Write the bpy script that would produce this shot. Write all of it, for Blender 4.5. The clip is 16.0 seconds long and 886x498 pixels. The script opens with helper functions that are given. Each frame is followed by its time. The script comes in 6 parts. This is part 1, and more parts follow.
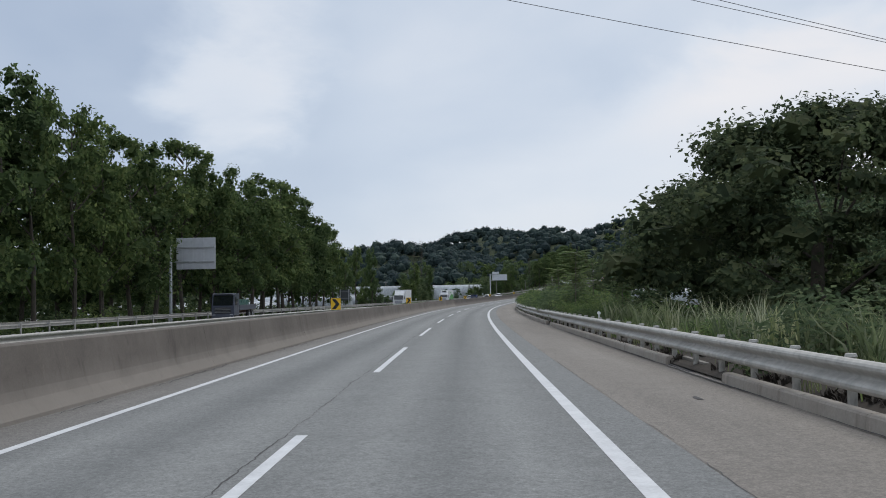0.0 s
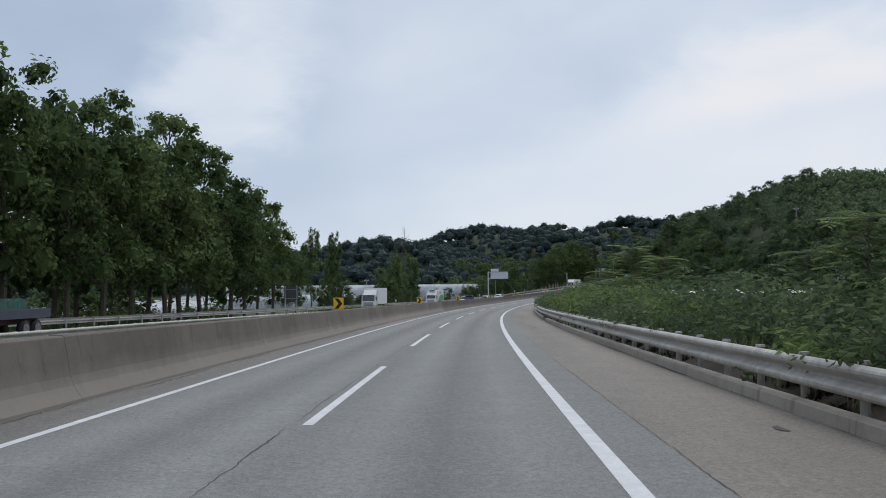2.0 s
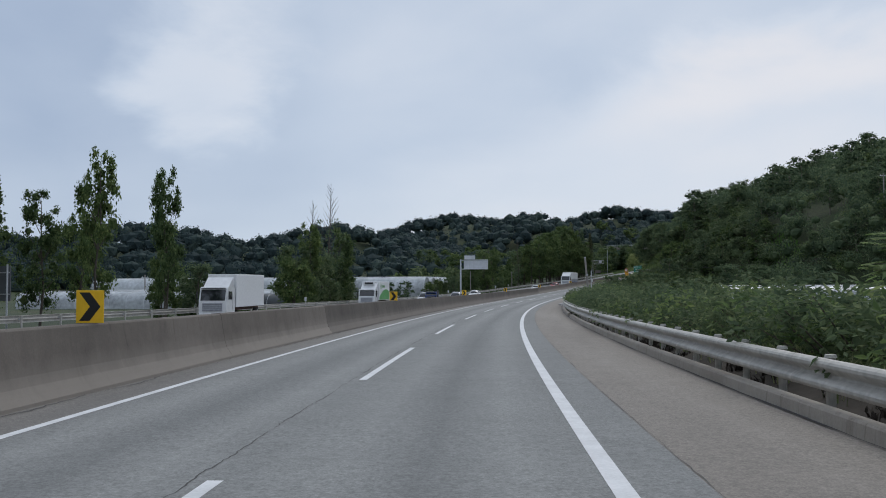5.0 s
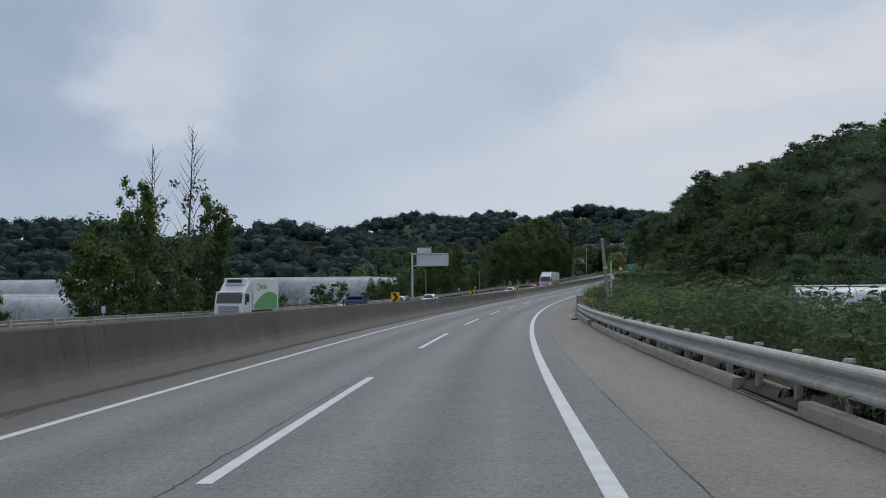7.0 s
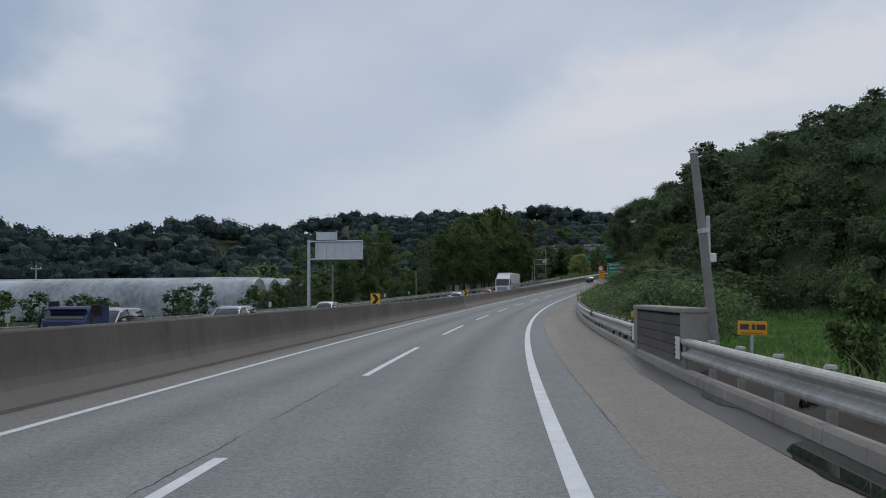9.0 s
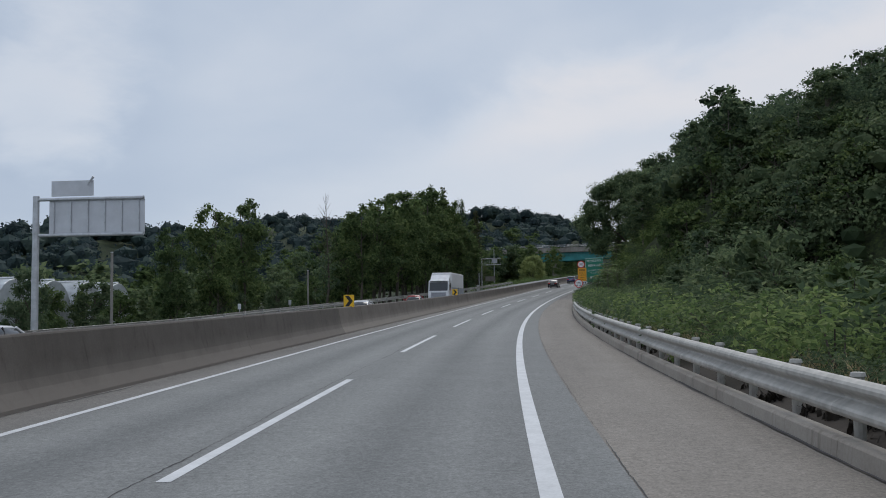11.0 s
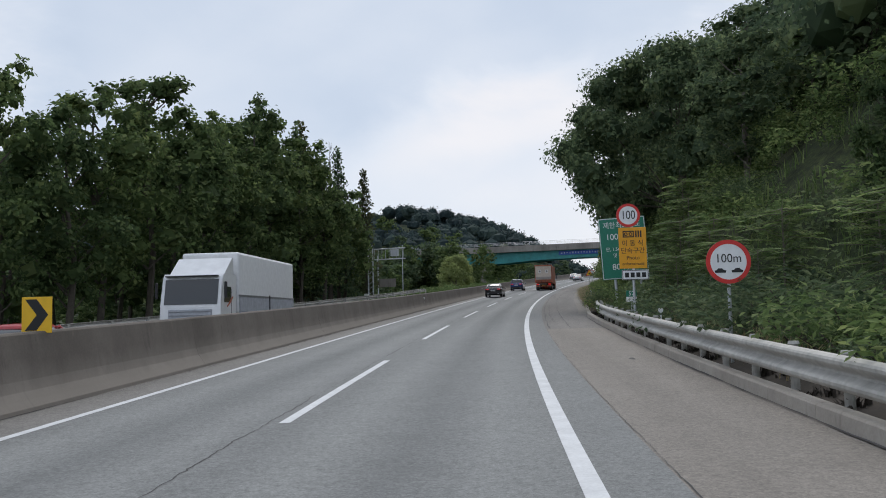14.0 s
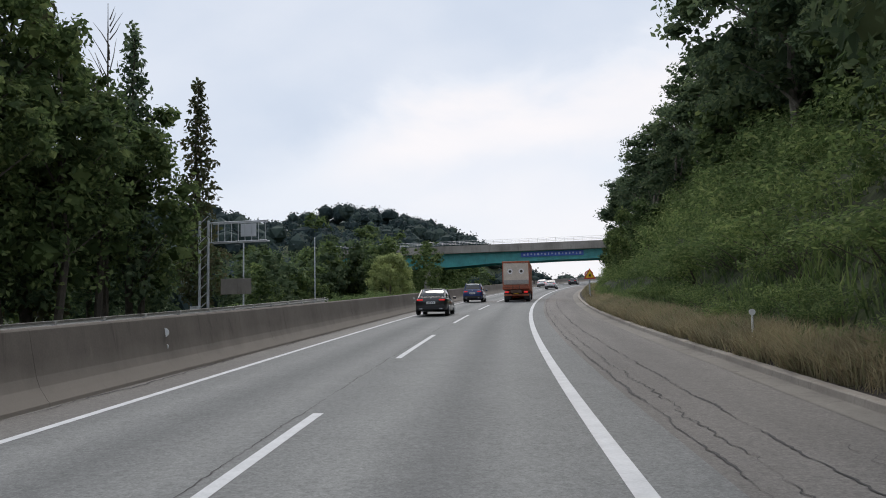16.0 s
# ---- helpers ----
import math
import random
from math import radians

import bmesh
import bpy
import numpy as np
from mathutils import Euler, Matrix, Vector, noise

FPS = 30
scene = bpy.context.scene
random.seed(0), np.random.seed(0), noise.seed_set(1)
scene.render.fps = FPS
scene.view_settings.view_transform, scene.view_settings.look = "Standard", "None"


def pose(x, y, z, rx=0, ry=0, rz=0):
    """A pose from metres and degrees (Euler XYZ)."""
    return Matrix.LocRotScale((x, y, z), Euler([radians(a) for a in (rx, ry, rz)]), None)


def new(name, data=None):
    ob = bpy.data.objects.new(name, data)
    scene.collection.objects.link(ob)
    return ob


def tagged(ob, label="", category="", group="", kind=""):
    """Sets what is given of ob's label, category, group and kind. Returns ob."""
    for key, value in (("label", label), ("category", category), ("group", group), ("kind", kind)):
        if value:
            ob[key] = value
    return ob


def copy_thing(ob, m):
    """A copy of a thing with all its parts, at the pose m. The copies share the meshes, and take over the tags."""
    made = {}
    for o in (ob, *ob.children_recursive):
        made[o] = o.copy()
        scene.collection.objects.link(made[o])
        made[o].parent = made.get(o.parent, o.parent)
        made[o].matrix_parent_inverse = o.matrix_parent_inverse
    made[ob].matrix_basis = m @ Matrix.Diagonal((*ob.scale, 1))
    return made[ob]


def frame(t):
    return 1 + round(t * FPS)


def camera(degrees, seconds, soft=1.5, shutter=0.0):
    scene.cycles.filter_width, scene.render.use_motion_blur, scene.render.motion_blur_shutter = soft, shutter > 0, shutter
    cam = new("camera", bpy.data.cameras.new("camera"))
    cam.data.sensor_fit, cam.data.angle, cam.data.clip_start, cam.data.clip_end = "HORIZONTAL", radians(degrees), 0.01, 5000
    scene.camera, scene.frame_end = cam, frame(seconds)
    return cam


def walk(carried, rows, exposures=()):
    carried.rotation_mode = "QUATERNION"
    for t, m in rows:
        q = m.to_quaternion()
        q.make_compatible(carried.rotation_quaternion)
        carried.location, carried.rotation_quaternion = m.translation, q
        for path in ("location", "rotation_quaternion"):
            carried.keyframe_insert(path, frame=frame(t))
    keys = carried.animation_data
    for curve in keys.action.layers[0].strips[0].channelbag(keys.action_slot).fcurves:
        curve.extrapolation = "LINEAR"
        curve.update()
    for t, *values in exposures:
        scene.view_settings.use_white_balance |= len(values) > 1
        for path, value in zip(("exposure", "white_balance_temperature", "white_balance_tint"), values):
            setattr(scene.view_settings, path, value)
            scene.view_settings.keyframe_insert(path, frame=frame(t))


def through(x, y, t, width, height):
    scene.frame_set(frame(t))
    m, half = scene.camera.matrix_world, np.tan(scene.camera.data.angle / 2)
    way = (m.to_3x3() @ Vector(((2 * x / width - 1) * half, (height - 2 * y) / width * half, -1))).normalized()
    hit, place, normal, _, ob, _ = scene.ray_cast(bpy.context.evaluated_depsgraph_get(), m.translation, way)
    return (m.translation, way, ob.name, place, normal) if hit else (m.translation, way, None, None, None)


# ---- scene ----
cam = camera(52.8, 16.0, soft=1.0, shutter=0.015)
# t, x, y, z, tilt, lean, heading
PATH = [
    (0.0, -1.590, -0.000, 1.669, 92.488, 0.995, 1.136),
    (0.5, -1.524, 12.203, 1.521, 92.549, 0.881, 1.008),
    (1.0, -1.437, 24.406, 1.377, 92.558, 0.796, 0.952),
    (1.5, -1.347, 36.611, 1.238, 92.534, 0.582, 0.890),
    (2.0, -1.199, 48.818, 1.092, 92.563, 0.535, 0.747),
    (2.5, -0.988, 61.024, 0.947, 92.553, 0.612, 0.560),
    (3.0, -0.711, 73.229, 0.824, 92.522, 0.612, 0.315),
    (3.5, -0.343, 85.433, 0.702, 92.504, 0.615, 0.058),
    (4.0, 0.128, 97.634, 0.570, 92.506, 0.474, -0.205),
    (4.5, 0.714, 109.832, 0.444, 92.443, 0.295, -0.587),
    (5.0, 1.426, 122.022, 0.334, 92.379, 0.187, -1.059),
    (5.5, 2.261, 134.207, 0.227, 92.322, 0.100, -1.580),
    (6.0, 3.229, 146.381, 0.131, 92.334, 0.126, -2.139),
    (6.5, 4.337, 158.545, 0.032, 92.560, 0.175, -2.719),
    (7.0, 5.590, 170.693, -0.059, 92.666, 0.311, -3.268),
    (7.5, 6.987, 182.826, -0.120, 92.759, 0.523, -3.904),
    (8.0, 8.610, 194.930, -0.164, 92.908, 0.584, -4.658),
    (8.5, 10.462, 207.003, -0.210, 92.836, 0.476, -5.563),
    (9.0, 12.474, 219.047, -0.240, 93.121, 0.305, -6.515),
    (9.5, 14.628, 231.065, -0.243, 93.349, 0.268, -7.424),
    (10.0, 16.983, 243.045, -0.205, 93.464, 0.344, -8.332),
    (10.5, 19.498, 254.992, -0.151, 93.562, 0.538, -9.217),
    (11.0, 22.194, 266.898, -0.059, 93.662, 0.773, -10.088),
    (11.5, 25.026, 278.771, 0.046, 93.562, 1.023, -10.962),
    (12.0, 27.996, 290.609, 0.183, 93.688, 1.171, -11.902),
    (12.5, 31.090, 302.414, 0.347, 93.830, 1.224, -12.840),
    (13.0, 34.354, 314.176, 0.547, 93.936, 1.327, -13.708),
    (13.5, 37.825, 325.882, 0.799, 94.139, 1.397, -14.416),
    (14.0, 41.476, 337.535, 1.094, 94.353, 1.351, -15.188),
    (14.5, 45.270, 349.143, 1.426, 94.543, 1.349, -15.952),
    (15.0, 49.200, 360.707, 1.789, 94.618, 1.231, -16.808),
    (15.5, 53.301, 372.210, 2.171, 94.799, 1.148, -17.603),
    (16.0, 57.511, 383.676, 2.609, 94.865, 1.010, -18.469),
]
walk(cam, [(t, pose(x, y, z, a, b, c)) for t, x, y, z, a, b, c in PATH],
     [(0, -0.08, 6800, 10), (3.5, -0.12, 6650, 10), (5.5, -0.24, 6600, 10), (7, -0.40, 6600, 10), (9, -0.42, 6600, 10), (11.5, -0.24, 6650, 10), (12.5, -0.16, 6650, 10), (14.5, 0.07, 6850, 11), (16, 0.12, 7000, 12)])

# ---- world and light ----
world = bpy.data.worlds.new("overcast_sky")
scene.world = world
world.use_nodes = True
wn, wl = world.node_tree.nodes, world.node_tree.links
wn.clear()
SUN_UP, SUN_ROUND = radians(52), radians(205)


def wnode(kind, **vals):
    n = wn.new(kind)
    for k, v in vals.items():
        n.inputs[k].default_value = v
    return n


w_sky = wn.new("ShaderNodeTexSky")
w_sky.sky_type, w_sky.sun_disc = "NISHITA", False
w_sky.sun_elevation, w_sky.sun_rotation = SUN_UP, SUN_ROUND
w_co = wn.new("ShaderNodeTexCoord")
w_map = wnode("ShaderNodeMapping")
w_map.inputs["Scale"].default_value = (1.0, 1.0, 1.9)
w_map.inputs["Rotation"].default_value = (radians(14), radians(-12), radians(20))
w_n1 = wnode("ShaderNodeTexNoise", Scale=1.5, Detail=4.0, Roughness=0.45, Distortion=0.25)
w_n2 = wnode("ShaderNodeTexNoise", Scale=5.0, Detail=6.0, Roughness=0.55, Distortion=0.2)
w_mix = wnode("ShaderNodeMath")
w_mix.operation = "MULTIPLY_ADD"
w_mix.inputs[1].default_value = 0.22
w_ramp = wn.new("ShaderNodeValToRGB")
w_ramp.color_ramp.elements[0].position, w_ramp.color_ramp.elements[0].color = 0.36, (0.44, 0.55, 0.74, 1)
w_ramp.color_ramp.elements[1].position, w_ramp.color_ramp.elements[1].color = 0.98, (0.93, 0.94, 1.0, 1)
e = w_ramp.color_ramp.elements.new(0.60)
e.color = (0.62, 0.725, 0.89, 1)
e = w_ramp.color_ramp.elements.new(0.76)
e.color = (0.76, 0.84, 0.97, 1)


def wmath(op, a, b=None, c=None):
    n = wn.new("ShaderNodeMath")
    n.operation = op
    for i, v in enumerate((a, b, c)):
        if isinstance(v, (int, float)):
            n.inputs[i].default_value = v
        elif v is not None:
            wl.new(v, n.inputs[i])
    return n.outputs[0]


def wdot(axis):
    n = wn.new("ShaderNodeVectorMath")
    n.operation = "DOT_PRODUCT"
    wl.new(w_co.outputs["Generated"], n.inputs[0])
    n.inputs[1].default_value = axis
    return n.outputs["Value"]


def wstep(v, lo, hi):
    n = wn.new("ShaderNodeMapRange")
    n.interpolation_type = "SMOOTHSTEP"
    wl.new(v, n.inputs["Value"])
    n.inputs["From Min"].default_value, n.inputs["From Max"].default_value = lo, hi
    return n.outputs["Result"]


# a long bright cloud bank rising to the right, two bright puffs and a slate-blue break to the left
ragged = wmath("MULTIPLY_ADD", w_n2.outputs["Fac"], 0.16, -0.08)
off_bank = wmath("ABSOLUTE", wmath("ADD", wdot((0.2644, 0.1273, -0.956)), ragged))
bank = wmath("MULTIPLY", wstep(off_bank, 0.075, 0.0), wstep(wdot((0.94, -0.26, 0.22)), -0.16, 0.10))
puffs = wmath("MAXIMUM", wstep(wmath("ADD", wdot((-0.2185, 0.9376, 0.2708)), wmath("MULTIPLY", ragged, 0.11)), 0.9935, 1.002), wstep(wmath("ADD", wdot((-0.236, 0.943, 0.236)), wmath("MULTIPLY", ragged, 0.09)), 0.9955, 1.001))
slate = wstep(wmath("ADD", wdot((-0.333, 0.9155, 0.2265)), wmath("MULTIPLY", ragged, 0.12)), 0.962, 0.998)
w_skyb = wn.new("ShaderNodeVectorMath")
w_skyb.operation = "SCALE"
w_skyb.inputs["Scale"].default_value = 0.10
w_over = wn.new("ShaderNodeMix")
w_over.data_type = "RGBA"
w_over.inputs["Factor"].default_value = 0.9
w_bg = wnode("ShaderNodeBackground", Strength=1.0)
w_out = wn.new("ShaderNodeOutputWorld")
wl.new(w_co.outputs["Generated"], w_map.inputs["Vector"])
wl.new(w_map.outputs["Vector"], w_n1.inputs["Vector"])
wl.new(w_map.outputs["Vector"], w_n2.inputs["Vector"])
wl.new(w_n2.outputs["Fac"], w_mix.inputs[0])
wl.new(w_n1.outputs["Fac"], w_mix.inputs[2])
w_fac = wmath("MULTIPLY_ADD", bank, 0.24, wmath("ADD", w_mix.outputs[0], 0.035))
w_fac = wmath("MULTIPLY_ADD", puffs, 0.30, w_fac)
w_fac = wmath("MULTIPLY_ADD", slate, -0.17, w_fac)
wl.new(w_fac, w_ramp.inputs["Fac"])
wl.new(w_sky.outputs["Color"], w_skyb.inputs[0])
wl.new(w_skyb.outputs["Vector"], w_over.inputs["A"])
wl.new(w_ramp.outputs["Color"], w_over.inputs["B"])
wl.new(w_over.outputs["Result"], w_bg.inputs["Color"])
wl.new(w_bg.outputs["Background"], w_out.inputs["Surface"])

sun_data = bpy.data.lights.new("sun", "SUN")
sun_data.energy, sun_data.angle, sun_data.color = 1.3, radians(30), (1.0, 0.975, 0.945)
sun = new("sun", sun_data)
sun.matrix_world = pose(0, 0, 60, 38, 0, 155)

# ---- materials ----
def material(name):
    m = bpy.data.materials.new(name)
    m.use_nodes = True
    nt = m.node_tree
    return m, nt, nt.nodes["Principled BSDF"]


def add(nt, kind, **vals):
    n = nt.nodes.new(kind)
    for k, v in vals.items():
        n.inputs[k].default_value = v
    return n


def coords(nt, source="Object", scale=(1, 1, 1)):
    co = nt.nodes.new("ShaderNodeTexCoord")
    mp = add(nt, "ShaderNodeMapping")
    mp.inputs["Scale"].default_value = scale
    nt.links.new(co.outputs[source], mp.inputs["Vector"])
    return mp.outputs["Vector"]


def world_coords(nt, scale=(1, 1, 1)):
    co = nt.nodes.new("ShaderNodeNewGeometry")
    mp = add(nt, "ShaderNodeMapping")
    mp.inputs["Scale"].default_value = scale
    nt.links.new(co.outputs["Position"], mp.inputs["Vector"])
    return mp.outputs["Vector"]


def ramp(nt, fac, stops):
    r = nt.nodes.new("ShaderNodeValToRGB")
    el = r.color_ramp.elements
    while len(el) > 1:
        el.remove(el[-1])
    for i, (p, c) in enumerate(stops):
        q = el[0] if i == 0 else el.new(p)
        q.position, q.color = p, (*c, 1) if len(c) == 3 else c
    nt.links.new(fac, r.inputs["Fac"])
    return r.outputs["Color"]


def blend(nt, fac, a, b, mode="MIX"):
    n = nt.nodes.new("ShaderNodeMix")
    n.data_type, n.blend_type = "RGBA", mode
    for key, v in (("Factor", fac), ("A", a), ("B", b)):
        if isinstance(v, (int, float)):
            n.inputs[key].default_value = v
        elif isinstance(v, tuple):
            n.inputs[key].default_value = (*v, 1)
        else:
            nt.links.new(v, n.inputs[key])
    return n.outputs["Result"]


def noise_of(nt, vec, scale, detail=4.0, rough=0.55, distort=0.0):
    n = add(nt, "ShaderNodeTexNoise", Scale=scale, Detail=detail, Roughness=rough, Distortion=distort)
    nt.links.new(vec, n.inputs["Vector"])
    return n.outputs["Fac"]


def bump(nt, bsdf, height, strength, dist=0.02):
    b = add(nt, "ShaderNodeBump", Strength=strength, Distance=dist)
    nt.links.new(height, b.inputs["Height"])
    nt.links.new(b.outputs["Normal"], bsdf.inputs["Normal"])


def plain(name, color, rough=0.6, metal=0.0, vary=0.25, scale=6.0, grain=0.15, coat=0.0):
    """A painted, plastic or metal surface with grime at two scales."""
    m, nt, b = material(name)
    v = coords(nt)
    n1, n2 = noise_of(nt, v, scale), noise_of(nt, v, scale * 9, 3)
    lo = tuple(c * (1 - vary) for c in color)
    hi = tuple(min(1, c * (1 + vary * 0.5)) for c in color)
    c1 = ramp(nt, n1, [(0.3, lo), (0.7, hi)])
    c2 = blend(nt, grain, c1, ramp(nt, n2, [(0.3, lo), (0.7, hi)]))
    nt.links.new(c2, b.inputs["Base Color"])
    b.inputs["Roughness"].default_value = rough
    b.inputs["Metallic"].default_value = metal
    b.inputs["Coat Weight"].default_value = coat
    return m


def asphalt(name, dark, light, tracks):
    """Road surface: fine stone speckle, patches, polished wheel tracks and an oily strip along each lane (UV: metres across, metres along)."""
    m, nt, b = material(name)
    v = world_coords(nt)
    uv2 = coords(nt, "UV", (0.5, 0.03, 1))
    fine, big = noise_of(nt, v, 38, 3, 0.75), noise_of(nt, uv2, 1.0, 5)
    mid = tuple((p + q) / 2 for p, q in zip(dark, light))
    if tracks:
        sep = nt.nodes.new("ShaderNodeSeparateXYZ")
        nt.links.new(coords(nt, "UV", (1 / 7.8, 0.03, 1)), sep.inputs["Vector"])
        wob = add(nt, "ShaderNodeMath")
        wob.operation = "MULTIPLY_ADD"
        nt.links.new(noise_of(nt, coords(nt, "UV", (0.8, 0.04, 1)), 1.0, 3), wob.inputs[0])
        wob.inputs[1].default_value = 0.05
        nt.links.new(sep.outputs["X"], wob.inputs[2])
        off = add(nt, "ShaderNodeMath")
        nt.links.new(wob.outputs[0], off.inputs[0])
        off.inputs[1].default_value = 0.872
        stops = []
        for c in (-5.2, -1.75):
            for d, k in ((-1.6, mid), (-0.85, light), (-0.45, mid), (0.0, dark), (0.45, mid), (0.85, light), (1.6, mid)):
                stops.append(((c + d + 7.0) / 7.8, k))
        base = ramp(nt, off.outputs[0], stops)
    else:
        base = ramp(nt, big, [(0.3, dark), (0.7, light)])
    c = blend(nt, 1.0, base, ramp(nt, big, [(0.3, (0.90, 0.90, 0.90)), (0.7, (1.07, 1.07, 1.06))]), "MULTIPLY")
    c = blend(nt, 0.75, c, ramp(nt, fine, [(0.25, (0.5, 0.5, 0.5)), (0.5, (1, 1, 1)), (0.75, (1.5, 1.5, 1.48))]), "MULTIPLY")
    c = blend(nt, 0.6, c, ramp(nt, noise_of(nt, v, 13, 3, 0.8), [(0.34, (0.68, 0.68, 0.68)), (0.5, (1, 1, 1)), (0.66, (1.3, 1.3, 1.29))]), "MULTIPLY")
    c = blend(nt, 0.6, c, ramp(nt, noise_of(nt, v, 1.1, 5, 0.65), [(0.3, (0.88, 0.88, 0.88)), (0.7, (1.08, 1.08, 1.08))]), "MULTIPLY")
    nt.links.new(c, b.inputs["Base Color"])
    b.inputs["Roughness"].default_value = 0.82
    b.inputs["Specular IOR Level"].default_value = 0.3
    bump(nt, b, fine, 0.35, 0.01)
    return m


def concrete(name, light, dark, dust=0.0, pale=(0.28, 0.252, 0.22)):
    """Weathered cast concrete: run-off streaks of uneven width, blotches, grain and, up to the height dust, pale splashed dirt with a ragged edge."""
    m, nt, b = material(name)
    w = world_coords(nt)
    st = noise_of(nt, world_coords(nt, (1, 1, 0.10)), 0.75, 5, 0.6, 0.5)
    thin = noise_of(nt, world_coords(nt, (1, 1, 0.14)), 3.2, 4, 0.65, 0.8)
    big, fine = noise_of(nt, w, 0.22, 5), noise_of(nt, w, 26, 4, 0.7)
    mid = tuple((a + z) / 2 for a, z in zip(dark, light))
    c = ramp(nt, st, [(0.28, dark), (0.50, mid), (0.74, light)])
    c = blend(nt, 0.55, c, ramp(nt, big, [(0.3, dark), (0.7, light)]))
    c = blend(nt, 0.8, c, ramp(nt, thin, [(0.30, (0.62, 0.60, 0.58)), (0.42, (1, 1, 1)), (0.66, (1.02, 1.02, 1.01)), (0.74, (1.45, 1.42, 1.36))]), "MULTIPLY")
    c = blend(nt, 0.5, c, ramp(nt, noise_of(nt, w, 4.0, 5, 0.7), [(0.3, (0.8, 0.8, 0.8)), (0.7, (1.12, 1.12, 1.12))]), "MULTIPLY")
    c = blend(nt, 0.5, c, ramp(nt, fine, [(0.3, (0.75, 0.75, 0.75)), (0.7, (1.15, 1.15, 1.15))]), "MULTIPLY")
    if dust:
        sep = nt.nodes.new("ShaderNodeSeparateXYZ")
        nt.links.new(coords(nt), sep.inputs["Vector"])
        add_ = add(nt, "ShaderNodeMath")
        add_.operation = "MULTIPLY_ADD"
        nt.links.new(noise_of(nt, world_coords(nt, (1, 1, 0.4)), 0.9, 6, 0.65), add_.inputs[0])
        add_.inputs[1].default_value = -0.62
        lift = add(nt, "ShaderNodeMath")
        lift.inputs[1].default_value = 0.10
        nt.links.new(sep.outputs["Z"], lift.inputs[0])
        nt.links.new(lift.outputs[0], add_.inputs[2])
        mask = ramp(nt, add_.outputs[0], [(0.0, (0.62, 0.62, 0.62)), (dust * 0.4, (0.34, 0.34, 0.34)), (dust, (0, 0, 0))])
        c = blend(nt, mask, c, pale)
    nt.links.new(c, b.inputs["Base Color"])
    b.inputs["Roughness"].default_value = 0.9
    bump(nt, b, fine, 0.3, 0.01)
    return m


def foliage(name, shades, through=0.5):
    """Leaves: each one its own shade, light passing through."""
    m, nt, b = material(name)
    shades = [tuple(0.72 * v + 0.28 * (0.25 * c[0] + 0.65 * c[1] + 0.10 * c[2]) * g for v, g in zip(c, (0.90, 1.0, 0.92))) for c in shades]
    g = nt.nodes.new("ShaderNodeNewGeometry")
    oi = nt.nodes.new("ShaderNodeObjectInfo")
    c = ramp(nt, g.outputs["Random Per Island"], [(i / (len(shades) - 1), s) for i, s in enumerate(shades)])
    n = noise_of(nt, world_coords(nt), 0.35, 3)
    c = blend(nt, 0.8, c, ramp(nt, n, [(0.3, (0.62, 0.66, 0.62)), (0.7, (1.3, 1.25, 1.1))]), "MULTIPLY")
    c = blend(nt, 0.6, c, ramp(nt, oi.outputs["Random"], [(0, (0.7, 0.76, 0.76)), (1, (1.25, 1.2, 1.0))]), "MULTIPLY")
    nt.links.new(c, b.inputs["Base Color"])
    b.inputs["Roughness"].default_value = 0.75
    b.inputs["Specular IOR Level"].default_value = 0.12
    t = nt.nodes.new("ShaderNodeBsdfTranslucent")
    nt.links.new(c, t.inputs["Color"])
    mx = add(nt, "ShaderNodeMixShader", Fac=through)
    nt.links.new(b.outputs["BSDF"], mx.inputs[1])
    nt.links.new(t.outputs["BSDF"], mx.inputs[2])
    nt.links.new(mx.outputs["Shader"], nt.nodes["Material Output"].inputs["Surface"])
    return m


def earth(name):
    m, nt, b = material(name)
    v = world_coords(nt)
    big, mid, fine = noise_of(nt, v, 0.03, 5), noise_of(nt, v, 0.6, 5), noise_of(nt, v, 9, 4)
    c = ramp(nt, big, [(0.35, (0.020, 0.034, 0.012)), (0.55, (0.034, 0.050, 0.017)), (0.75, (0.062, 0.060, 0.030))])
    c = blend(nt, 0.7, c, ramp(nt, mid, [(0.3, (0.5, 0.55, 0.5)), (0.7, (1.3, 1.25, 1.1))]), "MULTIPLY")
    c = blend(nt, 0.6, c, ramp(nt, fine, [(0.3, (0.6, 0.6, 0.6)), (0.7, (1.3, 1.3, 1.3))]), "MULTIPLY")
    c = blend(nt, 0.8, c, ramp(nt, noise_of(nt, v, 2.4, 5, 0.7), [(0.35, (0.3, 0.34, 0.3)), (0.5, (1, 1, 1)), (0.66, (1.9, 2.0, 1.5))]), "MULTIPLY")
    nt.links.new(c, b.inputs["Base Color"])
    b.inputs["Roughness"].default_value = 0.95
    bump(nt, b, fine, 0.6, 0.05)
    return m


